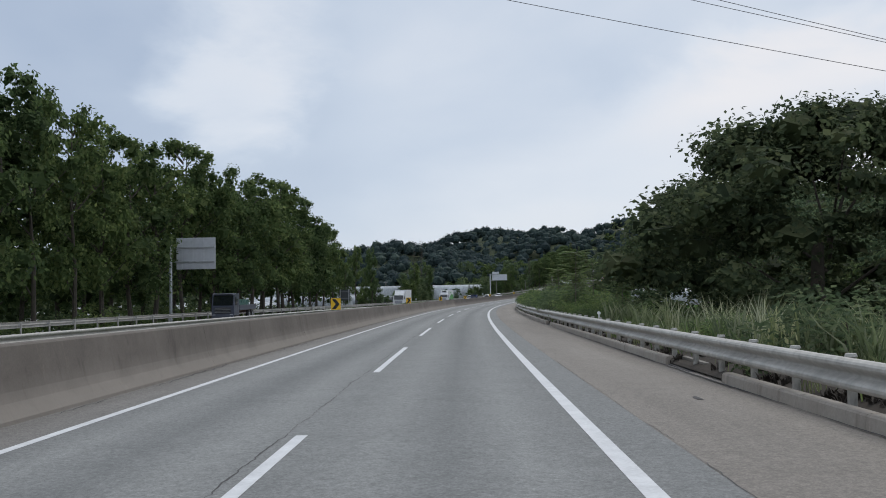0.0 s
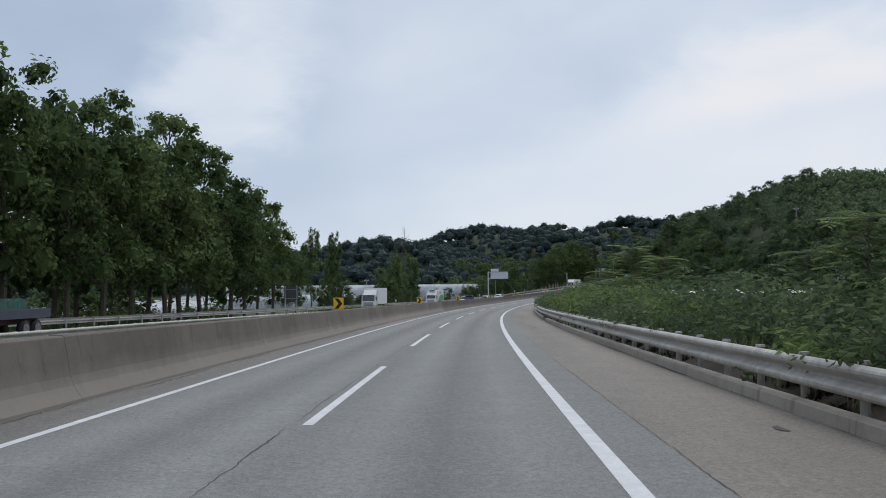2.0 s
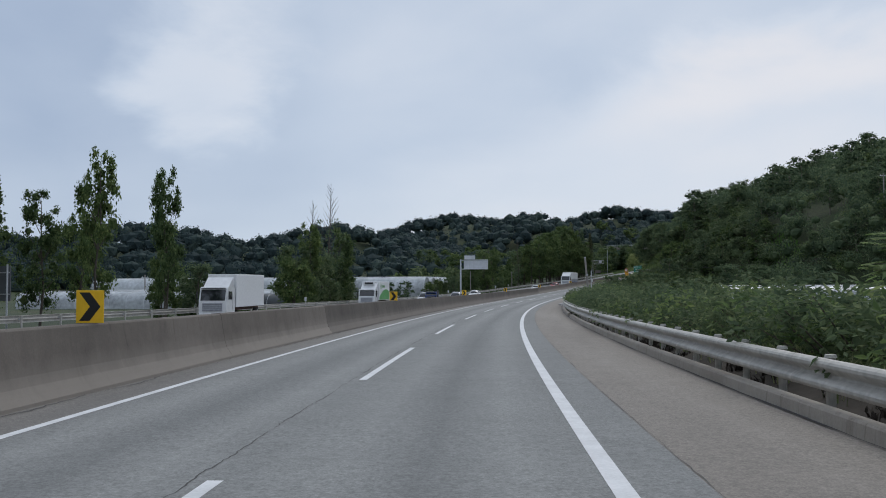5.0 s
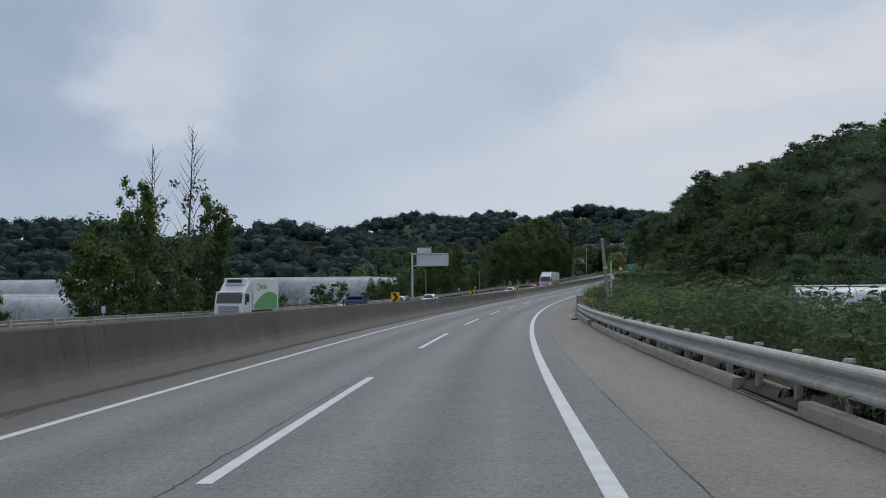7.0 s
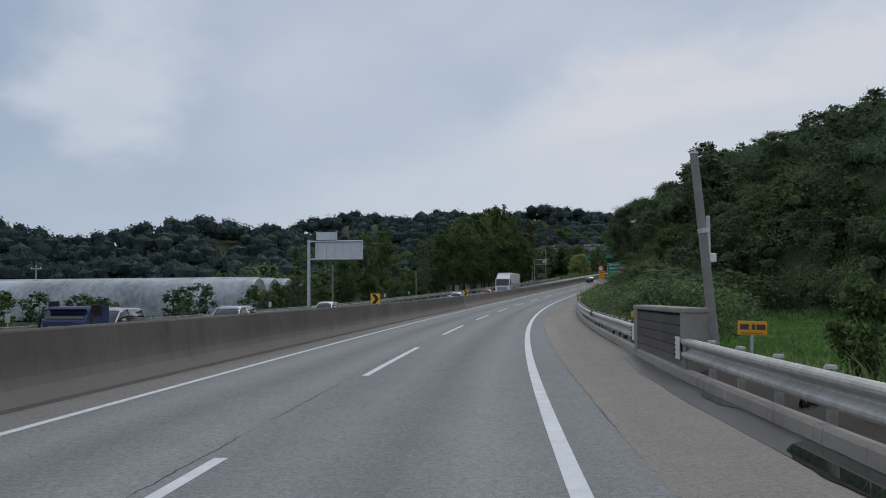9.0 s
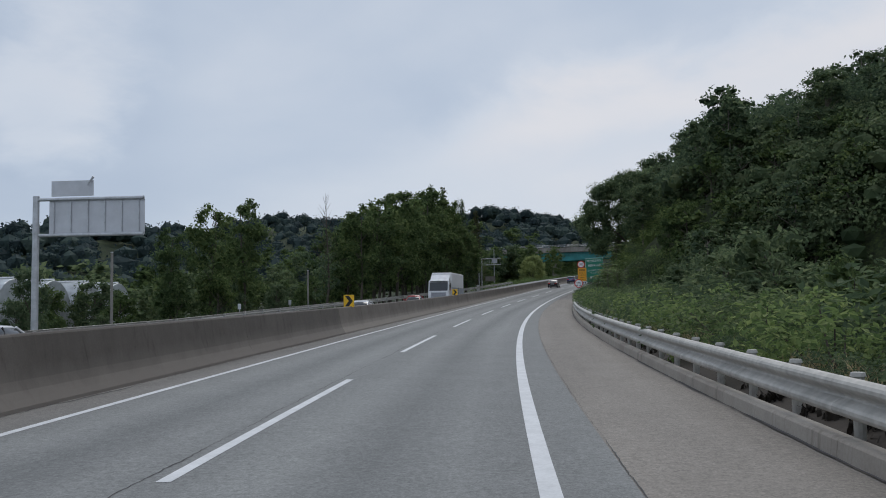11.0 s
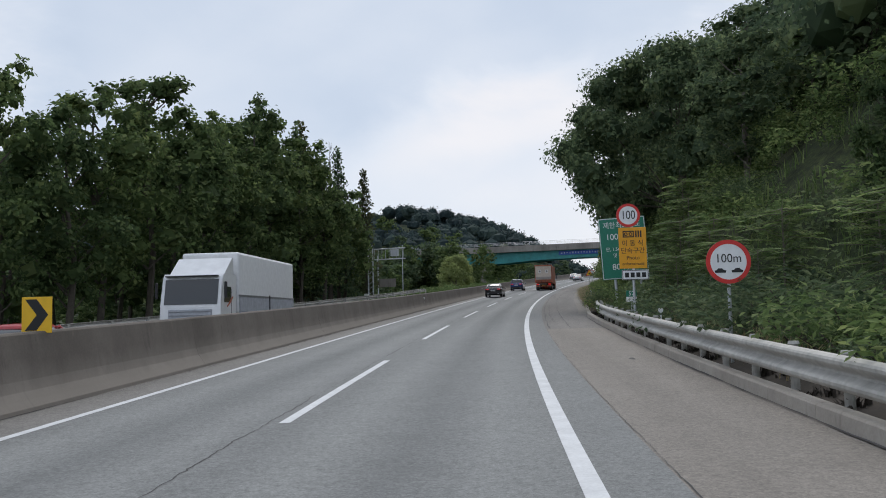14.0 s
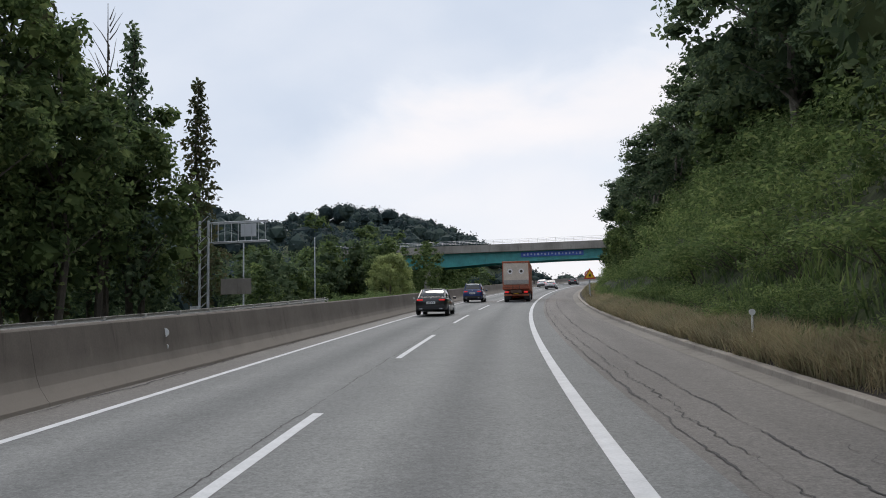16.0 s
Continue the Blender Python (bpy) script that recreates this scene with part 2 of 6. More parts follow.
M = {}
M["asphalt"] = asphalt("lane_asphalt", (0.168, 0.173, 0.172), (0.236, 0.241, 0.237), True)
M["shoulder"] = asphalt("shoulder_asphalt", (0.205, 0.185, 0.164), (0.252, 0.228, 0.204), False)
M["dusty"] = asphalt("dusty_asphalt", (0.172, 0.164, 0.154), (0.228, 0.218, 0.206), False)
M["patch"] = asphalt("patched_asphalt", (0.165, 0.155, 0.146), (0.218, 0.204, 0.192), False)
M["opposite"] = asphalt("opposite_asphalt", (0.19, 0.19, 0.195), (0.25, 0.25, 0.25), True)
M["paint"] = plain("road_paint", (0.66, 0.67, 0.68), 0.7, vary=0.22, scale=3, grain=0.4)
M["crack"] = plain("crack_filler", (0.075, 0.072, 0.072), 0.9)
M["wire"] = plain("dark_wire", (0.04, 0.04, 0.045), 0.8)
# Brown of bare soil, darkened further to stand in for shade under the rail.
M["soil"] = plain("shade_darkened_soil", (0.045, 0.036, 0.028), 0.95, 0, 0.5, 4.0, 0.5)
M["concrete"] = concrete("barrier_concrete", (0.190, 0.166, 0.145), (0.092, 0.078, 0.066), 0.45)
# Barrier concrete in a darker tone, for panels 11 to 21 and the headwall.
M["concrete_brown"] = concrete("darker_stained_concrete", (0.124, 0.108, 0.095), (0.060, 0.051, 0.044), 0.45, (0.20, 0.178, 0.156))
M["footing"] = concrete("pale_concrete", (0.30, 0.28, 0.25), (0.17, 0.155, 0.138))
M["kerb"] = concrete("kerb_concrete", (0.42, 0.385, 0.34), (0.27, 0.235, 0.20))
M["rail"] = plain("weathered_rail_steel", (0.47, 0.455, 0.42), 0.55, 0.08, 0.42, 0.7, 0.5)
M["steel"] = plain("galvanised_steel", (0.55, 0.57, 0.60), 0.42, 0.55, 0.3, 2.5, 0.35)
M["earth"] = earth("grassy_earth")
M["bark"] = plain("bark", (0.10, 0.085, 0.068), 0.95, vary=0.5, scale=3, grain=0.5)
M["palebark"] = plain("pale_bark", (0.22, 0.195, 0.165), 0.95, vary=0.5, scale=3, grain=0.5)
# Olive hue its own; held darker than leaf_dark, dimmer light put into the colour.
M["leaf_round_dimmed"] = foliage("dimmed_broad_tree_leaves", [(0.050, 0.078, 0.044), (0.074, 0.110, 0.056), (0.112, 0.150, 0.074), (0.160, 0.190, 0.092)])
M["leaf_plane"] = foliage("plane_leaves", [(0.048, 0.088, 0.030), (0.078, 0.138, 0.042), (0.122, 0.196, 0.058), (0.190, 0.250, 0.078)])
M["leaf_dark"] = foliage("dark_leaves", [(0.056, 0.098, 0.062), (0.082, 0.142, 0.080), (0.128, 0.196, 0.102), (0.184, 0.246, 0.122)])
M["leaf_bright"] = foliage("shrub_leaves", [(0.074, 0.138, 0.042), (0.118, 0.206, 0.056), (0.182, 0.276, 0.080), (0.270, 0.338, 0.116)])
M["leaf_shrub"] = foliage("roadside_leaves", [(0.066, 0.112, 0.058), (0.096, 0.156, 0.078), (0.138, 0.204, 0.102), (0.196, 0.250, 0.130)])
M["leaf_rust"] = foliage("rusty_needles", [(0.056, 0.070, 0.028), (0.098, 0.091, 0.042), (0.084, 0.126, 0.042), (0.168, 0.126, 0.070)])
M["leaf_willow"] = foliage("willow_leaves", [(0.24, 0.31, 0.10), (0.33, 0.40, 0.13), (0.40, 0.46, 0.16), (0.46, 0.50, 0.20)])
# Blue raised above green: distance haze is painted into these leaves.
M["leaf_far_haze"] = foliage("haze_tinted_far_leaves", [(0.026, 0.050, 0.068), (0.036, 0.068, 0.088), (0.048, 0.086, 0.100), (0.062, 0.101, 0.104)], 0.3)
M["reed"] = foliage("reed_blades", [(0.120, 0.168, 0.066), (0.192, 0.240, 0.108), (0.288, 0.324, 0.180), (0.360, 0.360, 0.240)])
M["plume"] = foliage("plumed_reeds", [(0.20, 0.25, 0.12), (0.32, 0.36, 0.20), (0.44, 0.46, 0.32), (0.55, 0.55, 0.44)])
M["drygrass"] = foliage("dry_grass", [(0.25, 0.178, 0.110), (0.35, 0.265, 0.170), (0.46, 0.375, 0.250), (0.23, 0.225, 0.105)])
M["rice"] = foliage("rice_blades", [(0.10, 0.24, 0.035), (0.14, 0.31, 0.045), (0.17, 0.36, 0.06)])
M["teal"] = plain("teal_girder_paint", (0.035, 0.27, 0.27), 0.5, vary=0.35, scale=0.7, grain=0.3)
M["deck"] = concrete("bridge_concrete", (0.36, 0.34, 0.31), (0.15, 0.135, 0.12))
M["blue"] = plain("banner_blue", (0.03, 0.09, 0.36), 0.6, vary=0.1)
M["palewriting"] = plain("faded_writing", (0.36, 0.42, 0.58), 0.6)
M["white"] = plain("white_paint", (0.78, 0.79, 0.80), 0.4, vary=0.1, coat=0.2)
M["signback"] = plain("sign_back_aluminium", (0.60, 0.62, 0.66), 0.5, 0.3, 0.12, 1.5)
M["panelback"] = plain("dull_sign_back", (0.13, 0.14, 0.15), 0.6, 0.2, 0.2, 1.5)
M["yellow"] = plain("sign_yellow", (0.85, 0.50, 0.02), 0.45, vary=0.1)
M["amber"] = plain("sign_amber", (0.80, 0.36, 0.012), 0.45, vary=0.1)
M["black"] = plain("black_paint", (0.012, 0.012, 0.013), 0.5, vary=0.2)
M["green"] = plain("sign_green", (0.010, 0.20, 0.125), 0.45, vary=0.12)
M["red"] = plain("sign_red", (0.62, 0.03, 0.025), 0.45, vary=0.1)
M["rust_bolt"] = plain("rusty_bolt", (0.09, 0.06, 0.045), 0.8)
M["film"] = plain("greenhouse_film", (0.46, 0.49, 0.51), 0.35, vary=0.65, scale=0.16, grain=0.35)
M["filmdark"] = plain("greenhouse_net", (0.06, 0.07, 0.075), 0.7, vary=0.3, scale=0.4)
M["woodpole"] = plain("concrete_pole", (0.27, 0.255, 0.235), 0.85, vary=0.25, scale=1.2, grain=0.4)

# ---- the road's line ----
STEP = 48.8
KAP = [11.69, 38.79, 71.05, 101.46, 120.01, 125.99, 124.0, 116.79, 107.26, 103.47, 104.54, 106.94, 109.05, 110.45, 111.29]
GRD = [10.18, 16.46, 29.82, 59.49, 111.33, 176.79, 234.32, 258.45, 229.39, 158.07, 82.45, 26.59, -3.72, -14.42, -15.4]
S_MIN, S_MAX, DS = -240, 1400, 2.0


def road_table():
    s = np.arange(S_MIN, S_MAX + DS, DS)
    knots = np.arange(len(KAP)) * STEP
    k = np.interp(s, knots, np.array(KAP) * 1e-5)
    g = np.interp(s, knots, np.array(GRD) * 1e-6)
    k[s < 0], g[s < 0] = 0, 0
    k[s > 760] = 0
    g[s > 640] = 0
    slope = np.concatenate([[0], np.cumsum((g[1:] + g[:-1]) / 2 * DS)])
    head = np.concatenate([[0], np.cumsum((k[1:] + k[:-1]) / 2 * DS)])
    i0 = int(np.argmin(abs(s)))
    head -= head[i0]
    slope += -0.012 - slope[i0]
    mid = (head[1:] + head[:-1]) / 2
    x = np.concatenate([[0], np.cumsum(np.sin(mid) * DS)])
    y = np.concatenate([[0], np.cumsum(np.cos(mid) * DS)])
    z = np.concatenate([[0], np.cumsum((slope[1:] + slope[:-1]) / 2 * DS)])
    return s, np.stack([x - x[i0], y - y[i0], z - z[i0], head, slope], 1)


RS, RT = road_table()


def rd(s):
    s = np.asarray(s, float)
    return np.stack([np.interp(s, RS, RT[:, i]) for i in range(5)], -1)


def rp(s, lat, up=0.0):
    """World places from metres along, across (right of the right edge line) and above the road."""
    q = rd(s)
    return np.stack(np.broadcast_arrays(q[..., 0] + np.cos(q[..., 3]) * lat, q[..., 1] - np.sin(q[..., 3]) * lat, q[..., 2] + up), -1)


def rmat(s, lat, up=0.0, turn=0.0):
    """A pose on the road: x to the right, y along, z up; turn in degrees to the left."""
    q = rd(s)
    x, y, z = rp(s, lat, up)
    return Matrix.Translation((x, y, z)) @ Matrix.Rotation(-float(q[3]) + radians(turn), 4, "Z")


def opp(s):
    """How far the opposite carriageway lies below this one."""
    return np.interp(s, [0, 70, 115, 214, 260, 327, 343, 394, 500], [-0.33, -0.33, -0.36, -0.48, -0.63, -0.64, -0.48, -0.33, 0.0])


def far_edge(s):
    """Where the far guard rail of the opposite carriageway stands."""
    return np.interp(s, [-60, 100, 170, 235, 268, 314, 363, 445, 700], [-32.4, -32.0, -29.0, -26.6, -24.8, -24.3, -22.8, -19.2, -19.2])


def near_edge(s):
    """The inner guard rail of the opposite carriageway."""
    return np.minimum(far_edge(s) + 12.4, -9.35)


# ---- mesh helpers ----
def mesh_of(name, verts, faces, mat, smooth=False, uv=None):
    me = bpy.data.meshes.new(name)
    verts = np.asarray(verts, np.float32)
    faces = np.asarray(faces, np.int32)
    n = faces.shape[1]
    me.vertices.add(len(verts))
    me.vertices.foreach_set("co", verts.ravel())
    me.loops.add(faces.size)
    me.loops.foreach_set("vertex_index", faces.ravel())
    me.polygons.add(len(faces))
    me.polygons.foreach_set("loop_start", np.arange(0, faces.size, n, dtype=np.int32))
    me.polygons.foreach_set("loop_total", np.full(len(faces), n, np.int32))
    if uv is not None:
        layer = me.uv_layers.new(name="UVMap")
        layer.data.foreach_set("uv", np.asarray(uv, np.float32)[faces.ravel()].ravel())
    me.update(calc_edges=True)
    me.materials.append(mat)
    me.polygons.foreach_set("use_smooth", np.full(len(faces), smooth))
    return me


def thing(name, m, label, category, group="", kind=""):
    ob = new(name)
    ob.empty_display_size = 0.3
    ob.matrix_world = m
    return tagged(ob, label, category, group, kind)


def put(name, me, parent=None, m=None, label=""):
    ob = new(name, me)
    if parent is not None:
        ob.parent = parent
    if m is not None:
        ob.matrix_basis = m
    return tagged(ob, label)


def part(name, bm, mat, parent, label="", m=None, smooth=False):
    me = bpy.data.meshes.new(name)
    bmesh.ops.recalc_face_normals(bm, faces=bm.faces)
    bm.to_mesh(me)
    bm.free()
    me.materials.append(mat)
    if smooth:
        for f in me.polygons:
            f.use_smooth = True
    return put(name, me, parent, m, label)


def box(c, size, bevel=0.0, bm=None, rot=None):
    bm = bm or bmesh.new()
    m = Matrix.Translation(c) @ (rot.to_4x4() if rot else Matrix()) @ Matrix.Diagonal((*size, 1))
    r = bmesh.ops.create_cube(bm, size=1, matrix=m)
    if bevel:
        es = list({e for v in r["verts"] for e in v.link_edges})
        bmesh.ops.bevel(bm, geom=es, offset=bevel, segments=2, affect="EDGES", profile=0.5)
    return bm


def rod(a, b, r1, r2=None, n=10, bm=None):
    bm = bm or bmesh.new()
    a, b = Vector(a), Vector(b)
    d = b - a
    m = Matrix.Translation((a + b) / 2) @ d.to_track_quat("Z", "Y").to_matrix().to_4x4()
    bmesh.ops.create_cone(bm, cap_ends=True, segments=n, radius1=r1, radius2=r1 if r2 is None else r2, depth=d.length, matrix=m)
    return bm


def prism(outline, depth, bm=None, axis="y"):
    """A flat outline (x, z) given depth along y, centred."""
    bm = bm or bmesh.new()
    lo = [bm.verts.new((x, -depth / 2, z)) for x, z in outline]
    hi = [bm.verts.new((x, depth / 2, z)) for x, z in outline]
    bm.faces.new(lo)
    bm.faces.new(hi[::-1])
    n = len(outline)
    for i in range(n):
        bm.faces.new((lo[i], hi[i], hi[(i + 1) % n], lo[(i + 1) % n]))
    return bm


def sweep(profile, s, closed=False, lift=None, shift=None):
    """Verts, quads and UVs of a profile (across, up) drawn along the road."""
    s = np.asarray(s, float)
    pr = np.asarray(profile, float)
    n, k = len(s), len(pr)
    up = pr[None, :, 1] + (0 if lift is None else np.asarray(lift)[:, None])
    la = np.broadcast_to(pr[None, :, 0], (n, k)) + (0 if shift is None else np.asarray(shift)[:, None])
    v = rp(s[:, None], la, up)
    idx = np.arange(n * k).reshape(n, k)
    if closed:
        idx = np.concatenate([idx, idx[:, :1]], 1)
    f = np.stack([idx[:-1, :-1], idx[:-1, 1:], idx[1:, 1:], idx[1:, :-1]], -1).reshape(-1, 4)
    uv = np.stack([np.broadcast_to(pr[None, :, 0], (n, k)), np.broadcast_to(s[:, None], (n, k))], -1).reshape(-1, 2)
    return v.reshape(-1, 3), f, uv


def structure(name, me, label, category):
    return tagged(put(name, me), label, category, kind="structure")


# ---- ground ----
RIDGE = [(-430, 430, 26, 110), (-330, 470, 24, 90), (-230, 520, 24, 80), (-140, 560, 23, 70), (-44, 610, 24, 75), (25, 790, 44, 95),
         (70, 735, 41, 70), (150, 810, 52, 80), (198, 868, 54, 75), (165, 735, 33, 60), (110, 690, 28, 60), (64, 688, 33, 45)]


def smooth(u):
    u = np.clip(u, 0, 1)
    return u * u * (3 - 2 * u)


def ridge_height(x, y):
    h = np.zeros_like(x)
    for cx, cy, top, r in RIDGE:
        h = np.maximum(h, top * np.exp(-(((x - cx) ** 2 + (y - cy) ** 2) / (r * r))))
    return h


def hill_right(s, lat):
    toe = np.interp(s, [120, 200, 270, 318, 345, 365, 381, 470, 640], [190, 130, 75, 48, 34, 18, 5.6, 5.6, 9])
    top = np.interp(s, [120, 230, 280, 311, 345, 360, 400, 450, 500, 560, 620, 760], [2, 4, 7, 16, 15, 13, 19, 23, 18, 10, 6, 6])
    back = 13 * smooth((lat - 24) / 55) * np.interp(s, [300, 385, 445, 520, 620], [0.0, 1.0, 1.0, 0.6, 0.0])
    return top * (1 - (1 - np.clip((lat - toe) / (top * 1.4), 0, 1)) ** 1.6) + back


def verge_shift(s):
    """How far the kerb line strays from its usual place."""
    return np.interp(s, [-60, 36, 70, 100, 185, 237, 250, 316, 366, 389, 400, 410, 640], [0.14, 0.12, 0.04, 0.04, 0.03, -0.22, -0.07, -0.08, 0.02, 0.03, 0.52, 0.67, 0.77])


def ground_height(s, lat):
    """Height of the ground above the road's own level line there."""
    fe, ne = far_edge(s), near_edge(s)
    left = np.interp(fe - 0.5 - lat, [0, 3, 8, 40, 180], [0, -0.5, -1.2, -1.8, -2.2]) + opp(s)
    left = np.where(lat > fe - 0.7, opp(s) - 0.3, left)
    left = np.where(lat > ne + 0.4, opp(s) + np.clip((lat - ne - 0.4) / np.maximum(-8.7 - ne, 0.3), 0, 1) * (0.25 - opp(s)), left)
    low = np.interp(s, [-50, 40, 120, 230, 335, 355, 362], [-1.6, -1.8, -2.6, -3.0, -3.0, -0.5, 0.0])
    right = np.interp(lat, [4.6, 6.0, 15, 30], [0, 0.02, 0.9, 1.0]) * low + np.interp(lat - verge_shift(s), [3.2, 3.4, 3.6, 4.1, 4.5, 6.5], [-0.2, -0.12, 0.02, 0.2, 0.36, 0.0])
    h = np.where(lat < 0, left, right)
    return np.where(lat > 0, h + hill_right(s, lat), h)


def ground_z(s, lat):
    q = rp(s, lat)
    z = q[..., 2]
    far = smooth((np.abs(lat) - 25) / 60)
    z = z * (1 - far) + np.minimum(z, 5.0) * far
    keep = smooth((np.abs(np.where(lat < 0, lat + 24, lat - 5)) - 10) / 45)
    rid = ridge_height(q[..., 0], q[..., 1]) * np.where(lat < 0, keep, 0)
    return z + np.maximum(ground_height(s, lat), -9) + rid - 0.06


def ground_point(s, lat):
    q = rp(s, lat)
    q[..., 2] = ground_z(np.asarray(s, float), np.asarray(lat, float))
    return q


gs = np.concatenate([np.arange(-240, 0, 12), np.arange(0, 480, 4), np.arange(480, 800, 8), np.arange(800, 1401, 40)])
gl = np.concatenate([-np.geomspace(3000, 130, 12), np.arange(-120, -40, 8), np.arange(-40, -19.4, 2.5), [-18, -16.5, -15, -13.5, -12, -11, -10, -9, -8.7, -8.4, 3.0, 3.3, 3.5, 3.9, 4.4, 5.0],
                     np.arange(6, 30, 2), np.arange(30, 110, 6), np.arange(110, 330, 22), [360, 450, 620]])
GS, GL = np.meshgrid(gs, gl, indexing="ij")
gp = rp(GS, GL)
gp[..., 2] = ground_z(GS, GL)
inside = (GL > -8.6) & (GL < 3.1)
gp[..., 2] = np.where(inside, rd(GS)[..., 2] - 0.25 + 0.0, gp[..., 2])
gi = np.arange(GS.size).reshape(GS.shape)
gf = np.stack([gi[:-1, :-1], gi[:-1, 1:], gi[1:, 1:], gi[1:, :-1]], -1).reshape(-1, 4)
structure("ground", mesh_of("ground", gp.reshape(-1, 3), gf, M["earth"], True), "grassy earth beside and beyond the expressway", "ground")

# ---- carriageways ----
s_road = np.arange(-100, 1100, 2.0)


def strip(name, profile, mat, label, category, s=s_road, lift=None, shift=None):
    v, f, uv = sweep(profile, s, lift=lift, shift=shift)
    return structure(name, mesh_of(name, v, f, mat, False, uv), label, category)


strip("road", [(-6.98, 0), (-5.3, 0), (-3.6, 0), (-1.8, 0), (0.78, 0)], M["asphalt"], "grey worn asphalt lanes of the expressway", "road")
strip("shoulder_inner", [(-8.1, -0.004), (-6.98, -0.004)], M["dusty"], "dusty strip of asphalt beside the median barrier", "road")
strip("shoulder_outer", [(0.78, -0.006), (2.0, -0.006), (3.75, -0.02)], M["shoulder"], "brownish asphalt hard shoulder", "road", np.arange(-100, 378.1, 2.0))
strip("shoulder_patched", [(0.78, -0.006), (2.0, -0.006), (4.25, -0.02)], M["patch"], "darker cracked asphalt hard shoulder", "road", np.arange(378, 1100, 2.0))
so = np.arange(-100, 1100, 4.0)
sv = np.arange(-60, 640, 2.0)
strip("verge_soil", [(3.26, 0.03), (3.34, 0.08), (3.62, 0.16), (4.05, 0.30), (4.6, 0.43)], M["soil"], "bare soil heaped behind the kerb, darkened for the shade under the rail", "verge", sv, None, verge_shift(sv))
strip("road_opposite", [(-0.7, -0.6), (-0.6, 0), (6, 0), (12.0, 0), (12.2, -0.6)], M["opposite"], "opposite carriageway of grey asphalt", "road", so, opp(so), far_edge(so))


def line(name, lat, w, label, s=s_road, lift=None, shift=None):
    return strip(name, [(lat - w / 2, 0.004), (lat + w / 2, 0.004)], M["paint"], label, "road marking", s, lift, shift)


line("edge_line_right", 0.0, 0.20, "solid white right edge line")
line("edge_line_left", -6.88, 0.15, "solid white left edge line")
line("edge_line_opposite", 10.6, 0.15, "solid white edge line of the opposite carriageway", so, opp(so), far_edge(so))
lane_line = thing("lane_line", Matrix(), "dashed white line between the two lanes", "road marking", kind="structure")
for n in range(-4, 40):
    end = float(np.interp(n, [-4, 0, 1, 7, 10, 14, 17, 40], [-28.3, 50.55, 71.0, 189.0, 248.85, 325.2, 382.8, 838.0]))
    v, f, uv = sweep([(-3.675, 0.004), (-3.525, 0.004)], np.linspace(end - 10.3, end, 6))
    put("dash", mesh_of("dash", v, f, M["paint"], False, uv), lane_line)


def crack(name, lat, a, b, width, seed, label, wob=0.09, step=0.22):
    rng = np.random.default_rng(seed)
    s = np.arange(a, b, step)
    lat = np.interp(s, *lat) if isinstance(lat, tuple) else lat
    w = np.convolve(rng.normal(0, 1, len(s) + 20), np.ones(9) / 9, "same")[10:-10] * wob * 2 + rng.normal(0, wob * 0.45, len(s))
    half = width * np.clip(0.5 + 0.8 * np.convolve(rng.normal(0, 1, len(s) + 20), np.ones(11) / 5, "same")[10:-10] * 0.5, 0.08, 1.3) / 2
    v = np.stack([rp(s, lat + w - half, 0.003), rp(s, lat + w + half, 0.003)], 1).reshape(-1, 3)
    i = np.arange(len(s) - 1) * 2
    f = np.stack([i, i + 1, i + 3, i + 2], -1)
    return tagged(put(name, mesh_of(name, v, f, M["crack"])), label, "road crack", kind="structure")


crack("road_crack", -3.82, -40, 470, 0.026, 1, "long thin crack beside the lane line", 0.02, 0.1)
crack("shoulder_seam", 0.80, -40, 378, 0.013, 2, "dark seam between lane and shoulder", 0.012, 0.12)
crack("barrier_seam", -7.86, -40, 560, 0.05, 3, "dark dirty seam at the foot of the barrier", 0.06)
crack("shoulder_crack", 1.80, 378, 480, 0.055, 4, "dark ragged crack along the shoulder", 0.03, 0.12)
crack("shoulder_seam", 0.95, 378, 520, 0.05, 5, "ragged dark seam between lane and shoulder", 0.03, 0.12)
crack("shoulder_crack", 1.25, 384, 460, 0.03, 6, "thin broken crack in the worn shoulder", 0.05, 0.12)
crack("shoulder_crack", 2.45, 380, 400, 0.03, 7, "thin broken crack in the worn shoulder", 0.14, 0.12)
crack("gutter_stain", ([0, 36, 70, 185, 237], [3.24, 3.20, 3.12, 3.11, 2.86]), -30, 238, 0.06, 10, "dark damp dirt along the kerb", 0.012, 0.3)
crack("gutter_stain", ([250, 316, 366, 392], [3.02, 3.00, 3.11, 3.12]), 250, 392, 0.06, 12, "dark damp dirt along the kerb", 0.012, 0.3)

# ---- median barrier ----
L_PAN = 13.6
bar_prof = [(-7.94, -0.05), (-7.955, 0.05), (-8.03, 0.15), (-8.11, 0.27), (-8.165, 0.42), (-8.28, 1.07), (-8.31, 1.10), (-8.55, 1.10), (-8.58, 1.07), (-8.7, 0.3), (-8.95, 0.05), (-8.95, -1.6)]


def straight(profile, length, closed=True):
    pr = np.asarray(profile, float)
    k = len(pr)
    v = np.concatenate([np.insert(pr, 1, 0, 1), np.insert(pr, 1, length, 1)])
    f = [(i, (i + 1) % k, (i + 1) % k + k, i + k) for i in range(k if closed else k - 1)]
    return v, f


